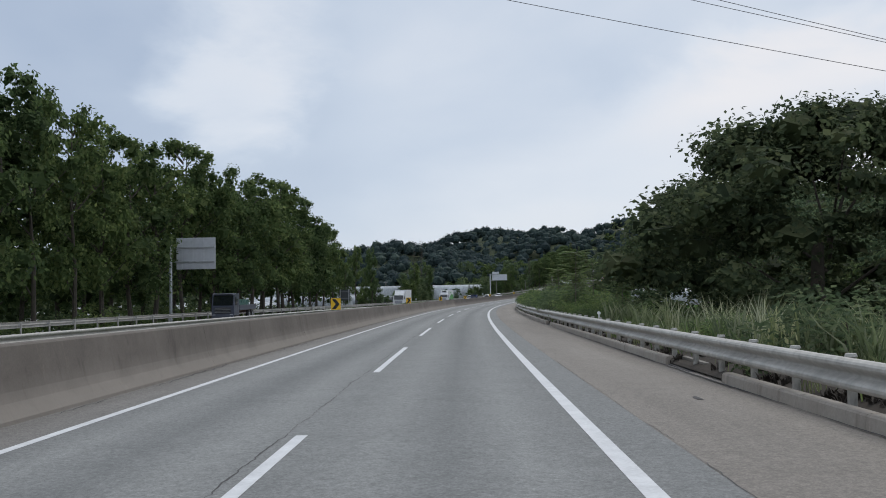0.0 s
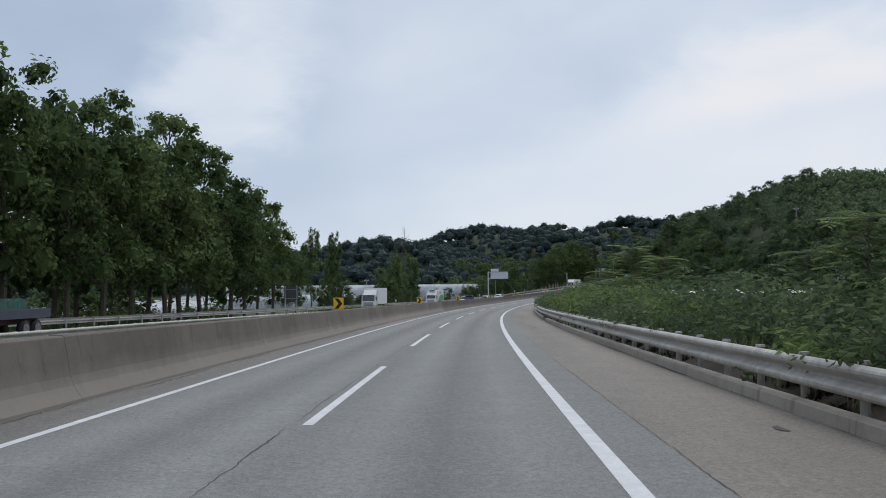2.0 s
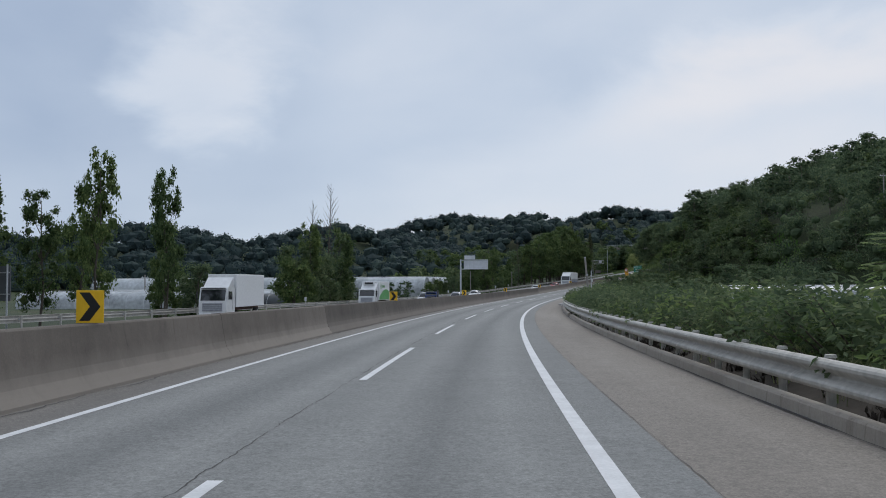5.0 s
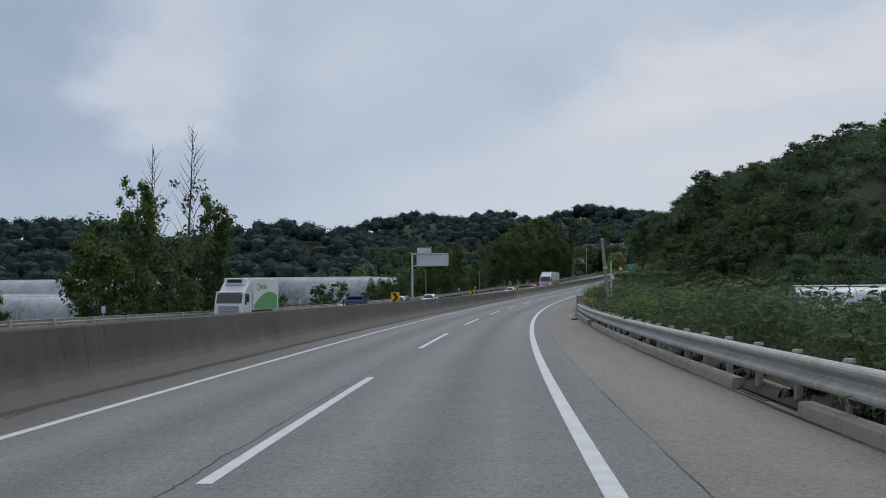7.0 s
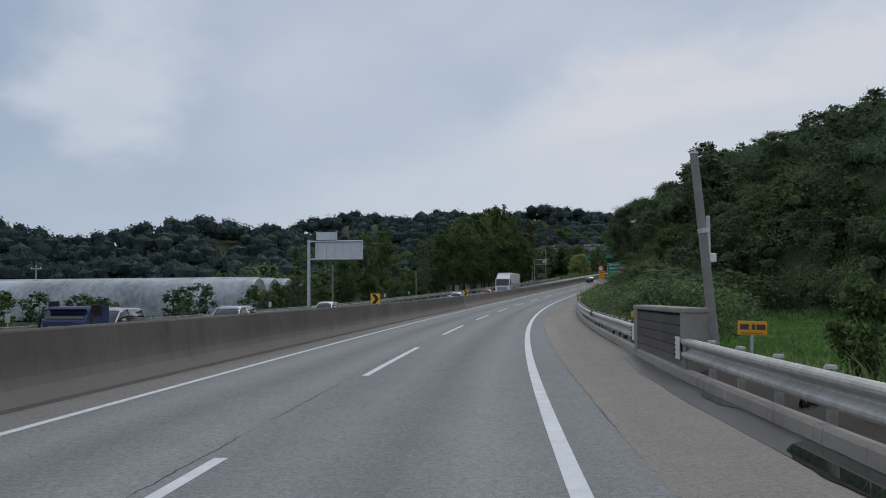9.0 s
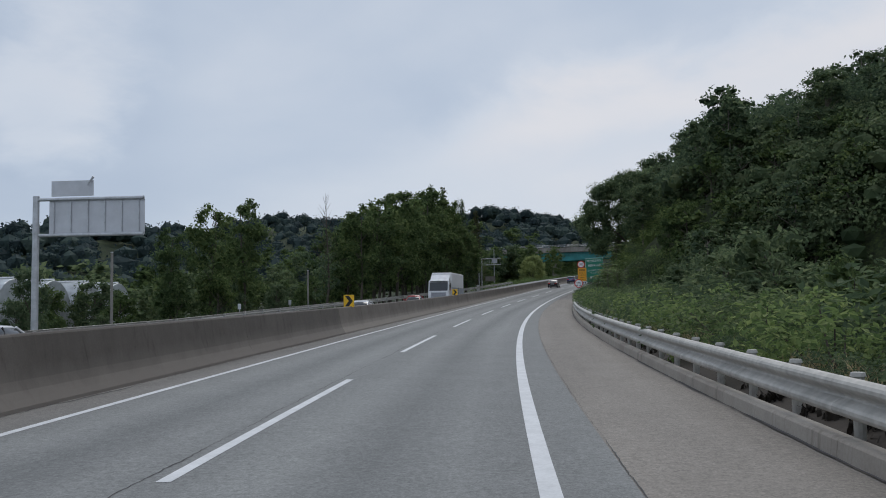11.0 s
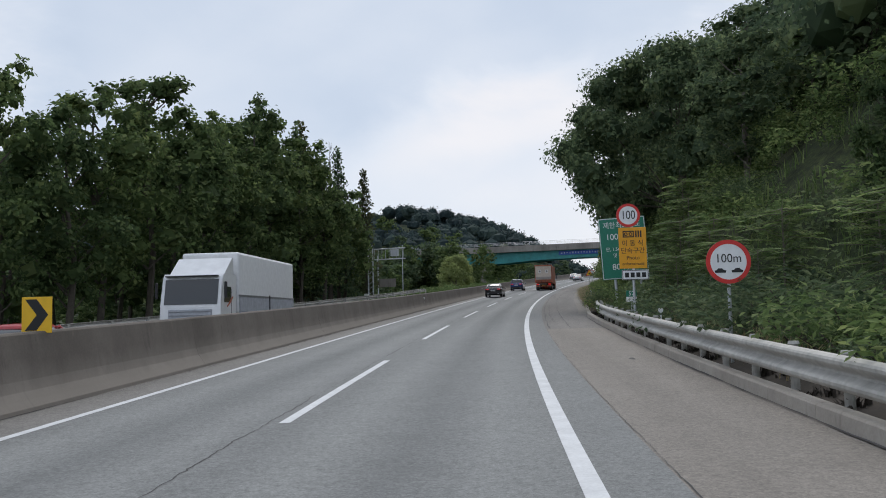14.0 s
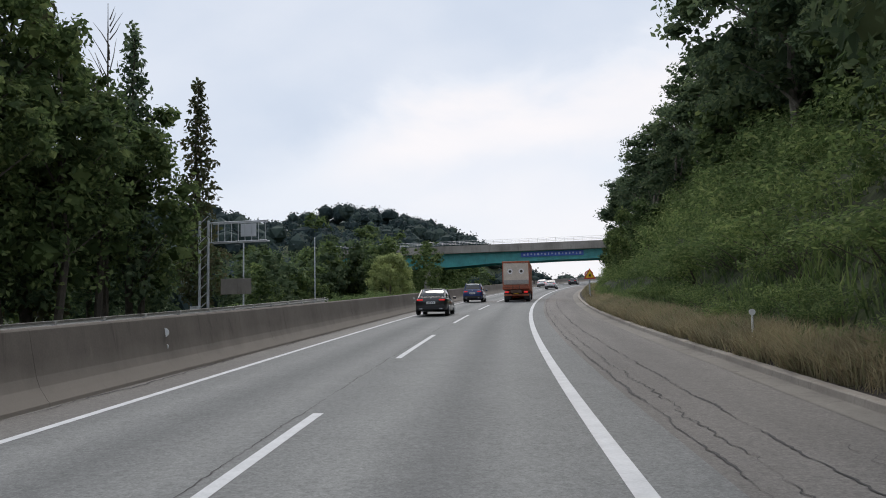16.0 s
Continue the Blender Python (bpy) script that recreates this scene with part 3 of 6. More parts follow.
barrier = thing("median_barrier", Matrix(), "stained brown-grey concrete median barrier with streaks and joints", "barrier", kind="structure")
pv, pf = straight([(x + 7.94, z) for x, z in bar_prof], L_PAN - 0.008)
pan_me = mesh_of("panel", pv, pf, M["concrete"])
bmx = bmesh.new()
bmx.from_mesh(pan_me)
bmesh.ops.contextual_create(bmx, geom=[e for e in bmx.edges if e.is_boundary and all(abs(v.co.y) < 1e-4 for v in e.verts)])
bmesh.ops.contextual_create(bmx, geom=[e for e in bmx.edges if e.is_boundary])
bmesh.ops.recalc_face_normals(bmx, faces=bmx.faces)
bmx.to_mesh(pan_me)
bmx.free()


pan_brown = pan_me.copy()
pan_brown.materials[0] = M["concrete_brown"]


def chord(s0, s1, lat, up=0.0):
    """A pose at s0 whose y axis runs to s1."""
    a, b = rp(s0, lat, up), rp(s1, lat, up)
    d = Vector(b - a)
    y = d.normalized()
    x = y.cross(Vector((0, 0, 1))).normalized()
    z = x.cross(y)
    m = Matrix((x, y, z)).transposed().to_4x4()
    m.translation = a
    return m, d.length


for i in range(-5, 52):
    m, ln = chord(9.3 + i * L_PAN, 9.3 + (i + 1) * L_PAN, -7.94)
    put("panel", pan_brown if 11 <= i <= 21 else pan_me, barrier, m @ Matrix.Diagonal((1, ln / L_PAN, float(np.interp(i, [3, 12], [1.0, 1.08])), 1)))

# ---- guard rails and kerb ----
def w_beam():
    """Outline (across, up) of a two-wave steel rail, 4 mm thick, its face towards the road on the left."""
    face = [(0.055, 0.200), (0.030, 0.212), (-0.010, 0.206), (-0.052, 0.180), (-0.070, 0.150), (-0.070, 0.112), (-0.050, 0.082), (0.040, 0.022), (0.048, 0.0),
            (0.040, -0.022), (-0.050, -0.082), (-0.070, -0.112), (-0.070, -0.150), (-0.052, -0.180), (-0.010, -0.206), (0.030, -0.212)]
    return face + [(x + 0.012, z) for x, z in face[::-1]]


bv, bf = straight(w_beam(), 4.06)
beam_me = mesh_of("beam", bv, bf, M["rail"], False)
bm = rod((0, 0, -0.75), (0, 0, 0.80), 0.065, n=10)
bmesh.ops.create_cone(bm, cap_ends=True, segments=10, radius1=0.085, radius2=0.072, depth=0.045, matrix=Matrix.Translation((0, 0, 0.82)))
post_me = bpy.data.meshes.new("post")
bm.to_mesh(post_me)
bm.free()
post_me.materials.append(M["rail"])
bm = box((0, 0, 0.0), (0.12, 0.10, 0.10))
block_me = bpy.data.meshes.new("spacer")
bm.to_mesh(block_me)
bm.free()
block_me.materials.append(M["steel"])


def guardrail(a, b, lat, label, side=1, every=2.0, lift=None, top=0.60, flare=0.0):
    """A W-beam rail on round posts from a to b. side: 1 with its face to the left, -1 to the right."""
    root = thing("guardrail", Matrix(), label, "guardrail", "guard rails", "structure")

    def shift(s):
        return flare * max(0.0, (s - (b - 14)) / 14) ** 2

    n = max(1, round((b - a) / 4.0))
    for i in range(n):
        s0, s1 = a + (b - a) * i / n, a + (b - a) * (i + 1) / n
        u0 = 0 if lift is None else float(lift(s0))
        la = lat(s0) if callable(lat) else lat
        lb = lat(s1) if callable(lat) else lat
        p, q = Vector(rp(s0, la + shift(s0), top + u0)), Vector(rp(s1, lb + shift(s1), top + (0 if lift is None else float(lift(s1)))))
        y = (q - p).normalized()
        x = y.cross(Vector((0, 0, 1))).normalized()
        m = Matrix((x, y, x.cross(y))).transposed().to_4x4()
        m.translation = p + x * (0.004 * (i % 2))
        put("beam", beam_me, root, m @ Matrix.Diagonal((side, (q - p).length / 4.0, 1, 1)))
    k = max(1, round((b - a) / every))
    for i in range(k + 1):
        s0 = a + (b - a) * i / k
        la = (lat(s0) if callable(lat) else lat) + shift(s0)
        u0 = 0 if lift is None else float(lift(s0))
        put("post", post_me, root, rmat(s0, la + side * 0.22, u0))
        put("spacer", block_me, root, rmat(s0, la + side * 0.13, u0 + top))
    return root


def rail_lat(s):
    return float(np.interp(s, [-60, 0, 36, 70, 100, 185, 237, 250, 316, 366, 400, 410, 640], [3.40, 3.40, 3.36, 3.28, 3.28, 3.27, 3.02, 3.18, 3.16, 3.27, 3.28, 3.3, 3.4]))


guardrail(-40, 238.6, rail_lat, "weathered galvanised guard rail on round posts beside the shoulder", 1)
guardrail(246.0, 391, rail_lat, "weathered galvanised guard rail with a flared end", 1, flare=0.5)
guardrail(-40, 480, lambda s: float(near_edge(s)), "dusty steel guard rail behind the median barrier", -1, 2.0, opp, 0.62)
guardrail(-40, 470, lambda s: float(far_edge(s)), "pale steel guard rail on the far side of the opposite carriageway", 1, 4.0, opp, 0.66)

kerb = thing("kerb", Matrix(), "pale rounded concrete kerb with gaps and chips", "kerb", kind="structure")


def kerb_lat(s):
    return rail_lat(s) - 0.02 + float(np.interp(s, [389, 400, 410], [0.0, 0.48, 0.62]))


GAPS = [(19.6, 21.6), (52.5, 54.3), (116, 117.5), (185.2, 187.0), (217.5, 221.0)]
s0 = -40.0
while s0 < 640:
    s1 = min(s0 + 3.0, 640)
    if not any(g0 < s1 and s0 < g1 for g0, g1 in GAPS):
        la, lb = kerb_lat(s0), kerb_lat(s1)
        p, q = Vector(rp(s0, la)), Vector(rp(s1 - 0.012, lb))
        y = (q - p).normalized()
        x = y.cross(Vector((0, 0, 1))).normalized()
        kv, kf = straight([(-0.11, -0.12), (-0.085, 0.155), (-0.062, 0.182), (0.0, 0.19), (0.11, 0.188), (0.12, -0.12)], (q - p).length)
        m = Matrix((x, y, x.cross(y))).transposed().to_4x4()
        m.translation = p
        if s0 > 391:
            m = m @ Matrix.Diagonal((1.0, 1.0, 0.6, 1.0))
        caps = [(5, 4, 3, 0), (3, 2, 1, 0), (6, 9, 10, 11), (6, 7, 8, 9)]
        put("kerbstone", mesh_of("kerbstone", kv, kf + caps, M["kerb"]), kerb, m)
        s0 = s1
    else:
        s0 = [g1 for g0, g1 in GAPS if g0 < s1 and s0 < g1][0]
for g0, g1 in GAPS:
    lid = thing("drain_inlet", rmat((g0 + g1) / 2, kerb_lat(g0) + 0.12), "dark concrete drain opening in the kerb", "drain")
    part("back_wall", box((0.22, 0, 0.02), (0.12, g1 - g0, 0.34), 0.02), M["deck"], lid)
    part("slab", box((0.0, 0, -0.03), (0.32, g1 - g0 - 0.02, 0.06)), M["crack"], lid)
strip("gutter", [(2.55, -0.008), (3.12, -0.010)], M["footing"], "pale concrete gutter strip along the kerb", "gutter", np.arange(394, 700, 2.0), None, np.interp(np.arange(394, 700, 2.0), [394, 400, 410, 640], [0.35, 0.58, 0.76, 0.86]))

# ---- plants ----
def leaves(points, size, rng, droop=0.0, aspect=0.6, out=None):
    """Folded lozenge leaves at the points, each its own island, their faces turned outwards (out) more or less."""
    n = len(points)
    size = size * rng.uniform(0.55, 1.35, n)[:, None]
    c = rng.normal(0, 0.75, (n, 3)) + (np.zeros(3) if out is None else out) + np.array([0, 0, 0.45])
    c /= np.linalg.norm(c, axis=1)[:, None] + 1e-6
    a = rng.normal(0, 1, (n, 3))
    a[:, 2] -= droop
    a -= (a * c).sum(1)[:, None] * c
    a /= np.linalg.norm(a, axis=1)[:, None] + 1e-6
    b = np.cross(c, a)
    mid = points + a * size * 0.45 + c * size * 0.10
    v = np.stack([points, mid + b * size * aspect * 0.5, points + a * size, mid - b * size * aspect * 0.5], 1).reshape(-1, 3)
    i = np.arange(n)[:, None] * 4
    return v, i + np.array([[0, 1, 2, 3]])


def clump_points(centres, radii, per, rng, squash=0.8, shell=0.55):
    pts, outs = [], []
    for c, r, k in zip(centres, radii, per):
        d = rng.normal(0, 1, (int(k), 3))
        d /= np.linalg.norm(d, axis=1)[:, None]
        rad = r * rng.uniform(shell ** 3, 1, int(k)) ** (1 / 3) * rng.uniform(0.85, 1.15, int(k))
        p = d * rad[:, None]
        p[:, 2] *= squash
        pts.append(p + c)
        outs.append(d)
    return np.concatenate(pts), np.concatenate(outs)


def limbs(base, tips, r0, mat, name, rng, bend=0.15, trunk=None):
    """A trunk and limbs as one tapered mesh."""
    bm = bmesh.new()
    for i, (a, b, ra, rb) in enumerate(tips):
        a, b = Vector(a), Vector(b)
        steps = 3 if ra > 0.1 else 2
        prev, pr = a, ra
        for j in range(1, steps + 1):
            t = j / steps
            q = a.lerp(b, t) + (Vector(rng.normal(0, bend, 3)) * (b - a).length * 0.12 if j < steps else Vector())
            r = ra + (rb - ra) * t
            rod(prev, q, pr, r, 7 if ra > 0.1 else 5, bm)
            prev, pr = q, r
    me = bpy.data.meshes.new(name)
    bm.to_mesh(me)
    bm.free()
    me.materials.append(mat)
    return me


def inner_faces(centres, radii, rng, squash):
    """Six loose rounded faces inside each clump: the dense shaded leaves that stop the sky showing through."""
    c = np.array([(x, y, z) for x in (-1, 1) for y in (-1, 1) for z in (-1, 1)]) / 3 ** 0.5
    q = np.array([(0, 1, 3, 2), (4, 6, 7, 5), (0, 4, 5, 1), (2, 3, 7, 6), (0, 2, 6, 4), (1, 5, 7, 3)])
    out = []
    for p, r in zip(centres, radii):
        m, _ = np.linalg.qr(rng.normal(0, 1, (3, 3)))
        k = (c * rng.uniform(0.7, 1.15, (8, 1))) @ m * r
        k[:, 2] *= squash
        out.append((k + p)[q].reshape(-1, 3))
    return np.concatenate(out)


def make_tree(kind, seed):
    rng = np.random.default_rng(seed)
    tips = []
    if kind == "plane":
        h, n, per, size = rng.uniform(16, 18), 50, 80, 0.36
        z = rng.uniform(0.17, 0.97, n) ** 0.9 * h
        u = z / h
        rad = 3.6 * np.clip(np.sin(np.pi * np.clip((u - 0.05) / 1.02, 0, 1)) ** 0.6, 0.12, 1) * rng.uniform(0.35, 1.0, n)
        ang = rng.uniform(0, 2 * np.pi, n)
        cen = np.stack([rad * np.cos(ang), rad * np.sin(ang), z], 1)
        r = rng.uniform(0.9, 1.6, n) * np.interp(u, [0, 0.7, 1], [1, 0.95, 0.5])
        mat, bark, droop, sq = M["leaf_plane"], M["bark"], 0.35, 0.85
        tips.append(((0, 0, -0.4), (rng.normal(0, 0.3), rng.normal(0, 0.3), h * 0.9), 0.24, 0.04))
    elif kind == "meta":
        h, n, per, size = rng.uniform(15, 18), 52, 60, 0.36
        z = np.linspace(0.1, 0.99, n) * h
        u = z / h
        rad = 1.9 * (1 - u) ** 0.75 * rng.uniform(0.3, 1.0, n)
        ang = np.arange(n) * 2.4
        cen = np.stack([rad * np.cos(ang), rad * np.sin(ang), z], 1)
        r = np.interp(u, [0, 0.8, 1], [0.95, 0.6, 0.28])
        mat, bark, droop, sq = M["leaf_dark"] if seed % 2 else M["leaf_rust"], M["bark"], 0.2, 0.55
        tips.append(((0, 0, -0.4), (0, 0, h * 0.98), 0.22, 0.03))
    elif kind == "round":
        h, n, per, size = 11.0, 210, 185, 0.22
        u = rng.uniform(0.10, 1.0, n)
        ang = rng.uniform(0, 2 * np.pi, n)
        prof = np.sqrt(np.clip(1 - ((u - 0.33) / 0.68) ** 2, 0.05, 1))
        rad = 7.6 * prof * np.sqrt(rng.uniform(0.25, 1.0, n))
        cen = np.stack([rad * np.cos(ang), rad * np.sin(ang), u * h * 0.93], 1)
        r = rng.uniform(0.9, 1.7, n)
        mat, bark, droop, sq = M["leaf_dark"] if seed else M["leaf_round_dimmed"], M["bark"], 0.5, 0.7
        tips.append(((0, 0, -0.4), (0.4, 0.2, 5.0), 0.34, 0.2))
    elif kind == "pine":
        h, n, per, size = rng.uniform(11, 13), 46, 120, 0.31
        z = rng.uniform(0.22, 0.97, n) * h
        u = z / h
        rad = 3.6 * np.interp(u, [0.2, 0.45, 0.8, 1], [0.5, 1, 0.8, 0.25]) * np.sqrt(rng.uniform(0.05, 1.0, n))
        ang = rng.uniform(0, 2 * np.pi, n)
        cen = np.stack([rad * np.cos(ang), rad * np.sin(ang), z], 1)
        r = rng.uniform(0.8, 1.5, n)
        mat, bark, droop, sq = M["leaf_dark"], M["palebark"], 0.1, 0.6
        tips.append(((0, 0, -0.5), (rng.normal(0, 0.5), rng.normal(0, 0.5), h * 0.9), 0.2, 0.04))
    elif kind == "broad":
        h, n, per, size = rng.uniform(7, 8.5), 34, 74, 0.34
        z = rng.uniform(0.08, 0.97, n) * h
        u = z / h
        rad = 2.7 * np.sqrt(np.clip(1 - ((u - 0.4) / 0.65) ** 2, 0.08, 1)) * np.sqrt(rng.uniform(0.1, 1.0, n))
        ang = rng.uniform(0, 2 * np.pi, n)
        cen = np.stack([rad * np.cos(ang), rad * np.sin(ang), z], 1)
        r = rng.uniform(0.7, 1.25, n)
        mat, bark, droop, sq = M["leaf_shrub"] if seed % 2 else M["leaf_plane"], M["bark"], 0.35, 0.75
        tips.append(((0, 0, -0.4), (rng.normal(0, 0.2), rng.normal(0, 0.2), h * 0.85), 0.15, 0.03))
    elif kind == "willow":
        h, n, per, size = 7.5, 110, 170, 0.20
        u = rng.uniform(0.05, 1.0, n)
        ang = rng.uniform(0, 2 * np.pi, n)
        rad = 3.4 * np.sqrt(np.clip(1 - ((u - 0.45) / 0.6) ** 2, 0.1, 1)) * np.sqrt(rng.uniform(0.3, 1, n))
        cen = np.stack([rad * np.cos(ang), rad * np.sin(ang), u * h * 0.93], 1)
        r = rng.uniform(0.65, 0.95, n)
        mat, bark, droop, sq = M["leaf_willow"], M["bark"], 0.8, 0.9
        tips.append(((0, 0, -0.4), (0, 0, h * 0.6), 0.2, 0.08))
    elif kind == "thin":
        h, n, per, size = 13.5, 20, 36, 0.30
        z = rng.uniform(0.15, 0.72, n) * h
        ang = rng.uniform(0, 2 * np.pi, n)
        rad = rng.uniform(0.1, 1.5, n)
        cen = np.stack([rad * np.cos(ang), rad * np.sin(ang), z], 1)
        r = rng.uniform(0.35, 0.8, n)
        mat, bark, droop, sq = M["leaf_dark"], M["bark"], 0.2, 0.8
        tips.append(((0, 0, -0.4), (rng.normal(0, 0.2), 0, h), 0.13, 0.012))
        for zz in np.linspace(0.35, 0.95, 30) * h:
            a = rng.uniform(0, 6.28)
            ln = (h - zz) * 0.16 + 0.35
            tips.append(((0, 0, zz), (ln * np.cos(a), ln * np.sin(a), zz + ln * 1.5), 0.03, 0.006))
    if kind != "thin":
        pick = rng.choice(n, min(n, 15), replace=False)
        for i in pick:
            c = cen[i]
            z0 = max(0.12 * h, c[2] - np.hypot(c[0], c[1]) * 0.8 - 0.4)
            if kind == "round":
                z0 = min(z0, 5.0)
            tips.append(((0, 0, z0), tuple(c), 0.075, 0.018))
    p, o = clump_points(cen, r, np.full(n, per) * np.clip(r / r.mean(), 0.4, 1.6) ** 1.5, rng, sq, 0.5)
    v, f = leaves(p, size, rng, droop, out=o)
    if kind not in ("thin", "meta"):
        p, o = clump_points(cen, r * 0.65, np.full(n, 36 if kind == "round" else 15), rng, sq, 0.1)
        v2, f2 = leaves(p, size * (1.7 if kind == "round" else 1.25), rng, droop, 0.8, out=o)
        mix = np.random.default_rng(seed + 50).permutation(len(v2) // 4 + len(v) // 4)
        v = np.concatenate([v, v2]).reshape(-1, 4, 3)[mix].reshape(-1, 3)
        f = np.arange(len(v)).reshape(-1, 4)
    n_leaf = len(v) // 4
    if kind not in ("thin", "meta"):
        v = np.concatenate([v, inner_faces(cen, r * 0.56, rng, sq)])
        f = np.arange(len(v)).reshape(-1, 4)
    return limbs(None, tips, 0, bark, "trunk", rng), mesh_of("crown", v, f, mat), n_leaf


def make_shrub(kind, seed):
    rng = np.random.default_rng(seed)
    if kind == "shrub":
        n = 16
        ang, rad = rng.uniform(0, 6.28, n), 1.35 * np.sqrt(rng.uniform(0, 1, n))
        cen = np.stack([rad * np.cos(ang), rad * np.sin(ang), rng.uniform(0.25, 1.9, n) * (1 - 0.3 * (rad / 1.4) ** 2)], 1)
        r = rng.uniform(0.4, 0.75, n)
        p, o = clump_points(cen, r, np.full(n, 108), rng, 0.8, 0.4)
        p[:, 2] = np.maximum(p[:, 2], 0.02)
        reach = np.interp(p[:, 2], [0.1, 0.5], [1.35, 1.65])
        p[:, :2] *= np.minimum(1, reach / np.hypot(p[:, 0], p[:, 1]))[:, None]
        v, f = leaves(p, 0.14, rng, 0.3, 0.44, out=o)
        tips = [((0, 0, -0.2), tuple(c), 0.025, 0.008) for c in cen[:10]]
        return limbs(None, tips, 0, M["bark"], "stem", rng), mesh_of("foliage", v, f, M["leaf_shrub"] if seed % 3 else M["leaf_bright"])
    # a sapling with long feathered fronds
    h = 4.4
    V, F, tips, off = [], [], [((0, 0, -0.2), (0.1, 0.05, h - 0.3), 0.045, 0.02)], 0
    for k in range(46):
        z = h * (0.42 + 0.56 * (k / 46)) if k > 8 else h * rng.uniform(0.2, 0.5)
        a, ln = k * 2.4 + rng.normal(0, 0.3), rng.uniform(0.8, 1.25)
        rise = rng.uniform(0.1, 0.55) if z > h * 0.6 else rng.uniform(-0.2, 0.3)
        base = np.array([0.1 * z / h, 0.05 * z / h, min(z, h - 0.32)])
        d = np.array([np.cos(a), np.sin(a), 0.0])
        sdir = np.array([-np.sin(a), np.cos(a), 0.0])
        tip = base + d * ln + np.array([0, 0, rise * ln - 0.25 * ln])
        tips.append((tuple(base), tuple(base + (tip - base) * 0.9), 0.012, 0.005))
        for j in range(11):
            t = (j + 1.5) / 12
            c = base + d * ln * t + np.array([0, 0, rise * ln * t - 0.25 * ln * t * t])
            w = 0.30 * (1 - 0.4 * abs(t - 0.4))
            for sg in (-1, 1):
                o = sdir * sg * w + d * 0.08 + np.array([0, 0, -0.06])
                q = d * 0.055
                V += [c, c + o * 0.5 + q, c + o, c + o * 0.5 - q]
                F.append((off, off + 1, off + 2, off + 3))
                off += 4
    return limbs(None, tips, 0, M["palebark"], "stem", rng, 0.05), mesh_of("foliage", np.array(V), F, M["leaf_bright"])


LABELS = {
    "plane": ("tree", "tall green roadside tree with dense uneven crown"),
    "meta": ("tree", "slim conical dawn redwood tree with dark foliage"),
    "round": ("tree", "broad dark spreading tree beside the hard shoulder"),
    "pine": ("tree", "dark green hillside tree with pale limbs"),
    "broad": ("tree", "small bushy green tree"),
    "willow": ("tree", "round pale yellow-green tree beyond the barrier"),
    "thin": ("tree", "thin half-bare poplar with few leaves"),
    "shrub": ("shrub", "dense green roadside shrub overhanging the guard rail"),
    "sapling": ("shrub", "bright green sapling with long feathered fronds"),
}
PROTO, LEAVES = {}, {}


JOIN = {}


def plant(kind, seed, s, lat, scale=1.0, wide=1.0, up=None, turn=None, join=""):
    rng = random.Random(int(s * 17 + lat * 131 + seed))
    if kind == "shrub" and 3 < lat < 14:
        full = scale * wide * (PROTO[kind, seed].scale.x if (kind, seed) in PROTO else 1.0)
        lat = max(lat, 3.2 + 1.6 * full)
    x, y, z = ground_point(s, lat) if up is None else rp(s, lat, up)
    m = Matrix.Translation((x, y, z - 0.05)) @ Matrix.Rotation(rng.uniform(0, 6.28) if turn is None else turn, 4, "Z") @ Matrix.Diagonal((scale * wide, scale * wide, scale, 1))
    key = (kind, seed)
    if join and key in PROTO:
        JOIN.setdefault(join, []).append((key, m))
        return None
    if key not in PROTO:
        cat, lab = LABELS[kind]
        root = thing(cat, m, lab, cat, kind + " plants")
        if kind in ("shrub", "sapling"):
            a, b = make_shrub(kind, seed)
            put("stem", a, root)
            put("foliage", b, root)
        else:
            a, b, LEAVES[key] = make_tree(kind, seed)
            put("trunk", a, root)
            put("crown", b, root)
        PROTO[key] = root
        return root
    return copy_thing(PROTO[key], m)


rng = random.Random(5)
# left: the tall row, then lower growth, then a dark group with half-bare poplars
s = 22.0
while s < 171:
    lat0 = float(np.interp(s, [100, 112], [-37.0, -33.2]))
    for row in range(2):
        tall = float(np.interp(s, [22, 100, 112, 134, 150, 167], [1.15, 1.14, 1.24, 1.28, 1.15, 0.97] if row else [1.14, 1.10, 1.05, 1.05, 1.0, 0.82]))
        plant("plane", rng.randint(0, 4), s + row * 2.6 + rng.uniform(-1, 1), lat0 - row * 5.5 + rng.uniform(-0.8, 0.8), rng.uniform(0.94, 1.05) * tall, rng.uniform(0.85, 1.05), join="row_wood" if row else "")
    s += rng.uniform(5.2, 6.8)
for s, lat, sc, w in ((176, -35, 0.62, 0.8), (181, -33.5, 0.55, 0.7), (188, -33, 0.74, 0.6), (193, -37, 0.6, 0.8), (198, -32, 0.74, 0.55), (204, -35, 0.5, 0.7)):
    plant("plane", int(s) % 5, s, lat, sc, w)
for k in range(8):
    plant("broad", k % 4, 207 + k * 3.1, -34 - rng.uniform(0, 9), rng.uniform(0.5, 0.8), 0.9)
for k in range(42):
    plant("broad", k % 4, 15 + k * 3.6 + rng.uniform(-1, 1), -47 - rng.uniform(0, 8), rng.uniform(0.6, 1.1), 1.1, join="under_wood")
for k in range(84):
    plant("shrub", k % 4, 10 + k * 1.9 + rng.uniform(-1, 1), -35.5 - rng.uniform(0, 8), rng.uniform(0.7, 1.5), 1.3, join="under_wood")
for s, lat, sc in ((231, -31, 1.25), (236, -32.5, 1.5), (242, -31, 1.3), (247, -33, 1.25), (252, -32, 1.35), (257, -33, 1.1)):
    plant("broad", 2 if int(s) % 2 else 1, s, lat, sc)
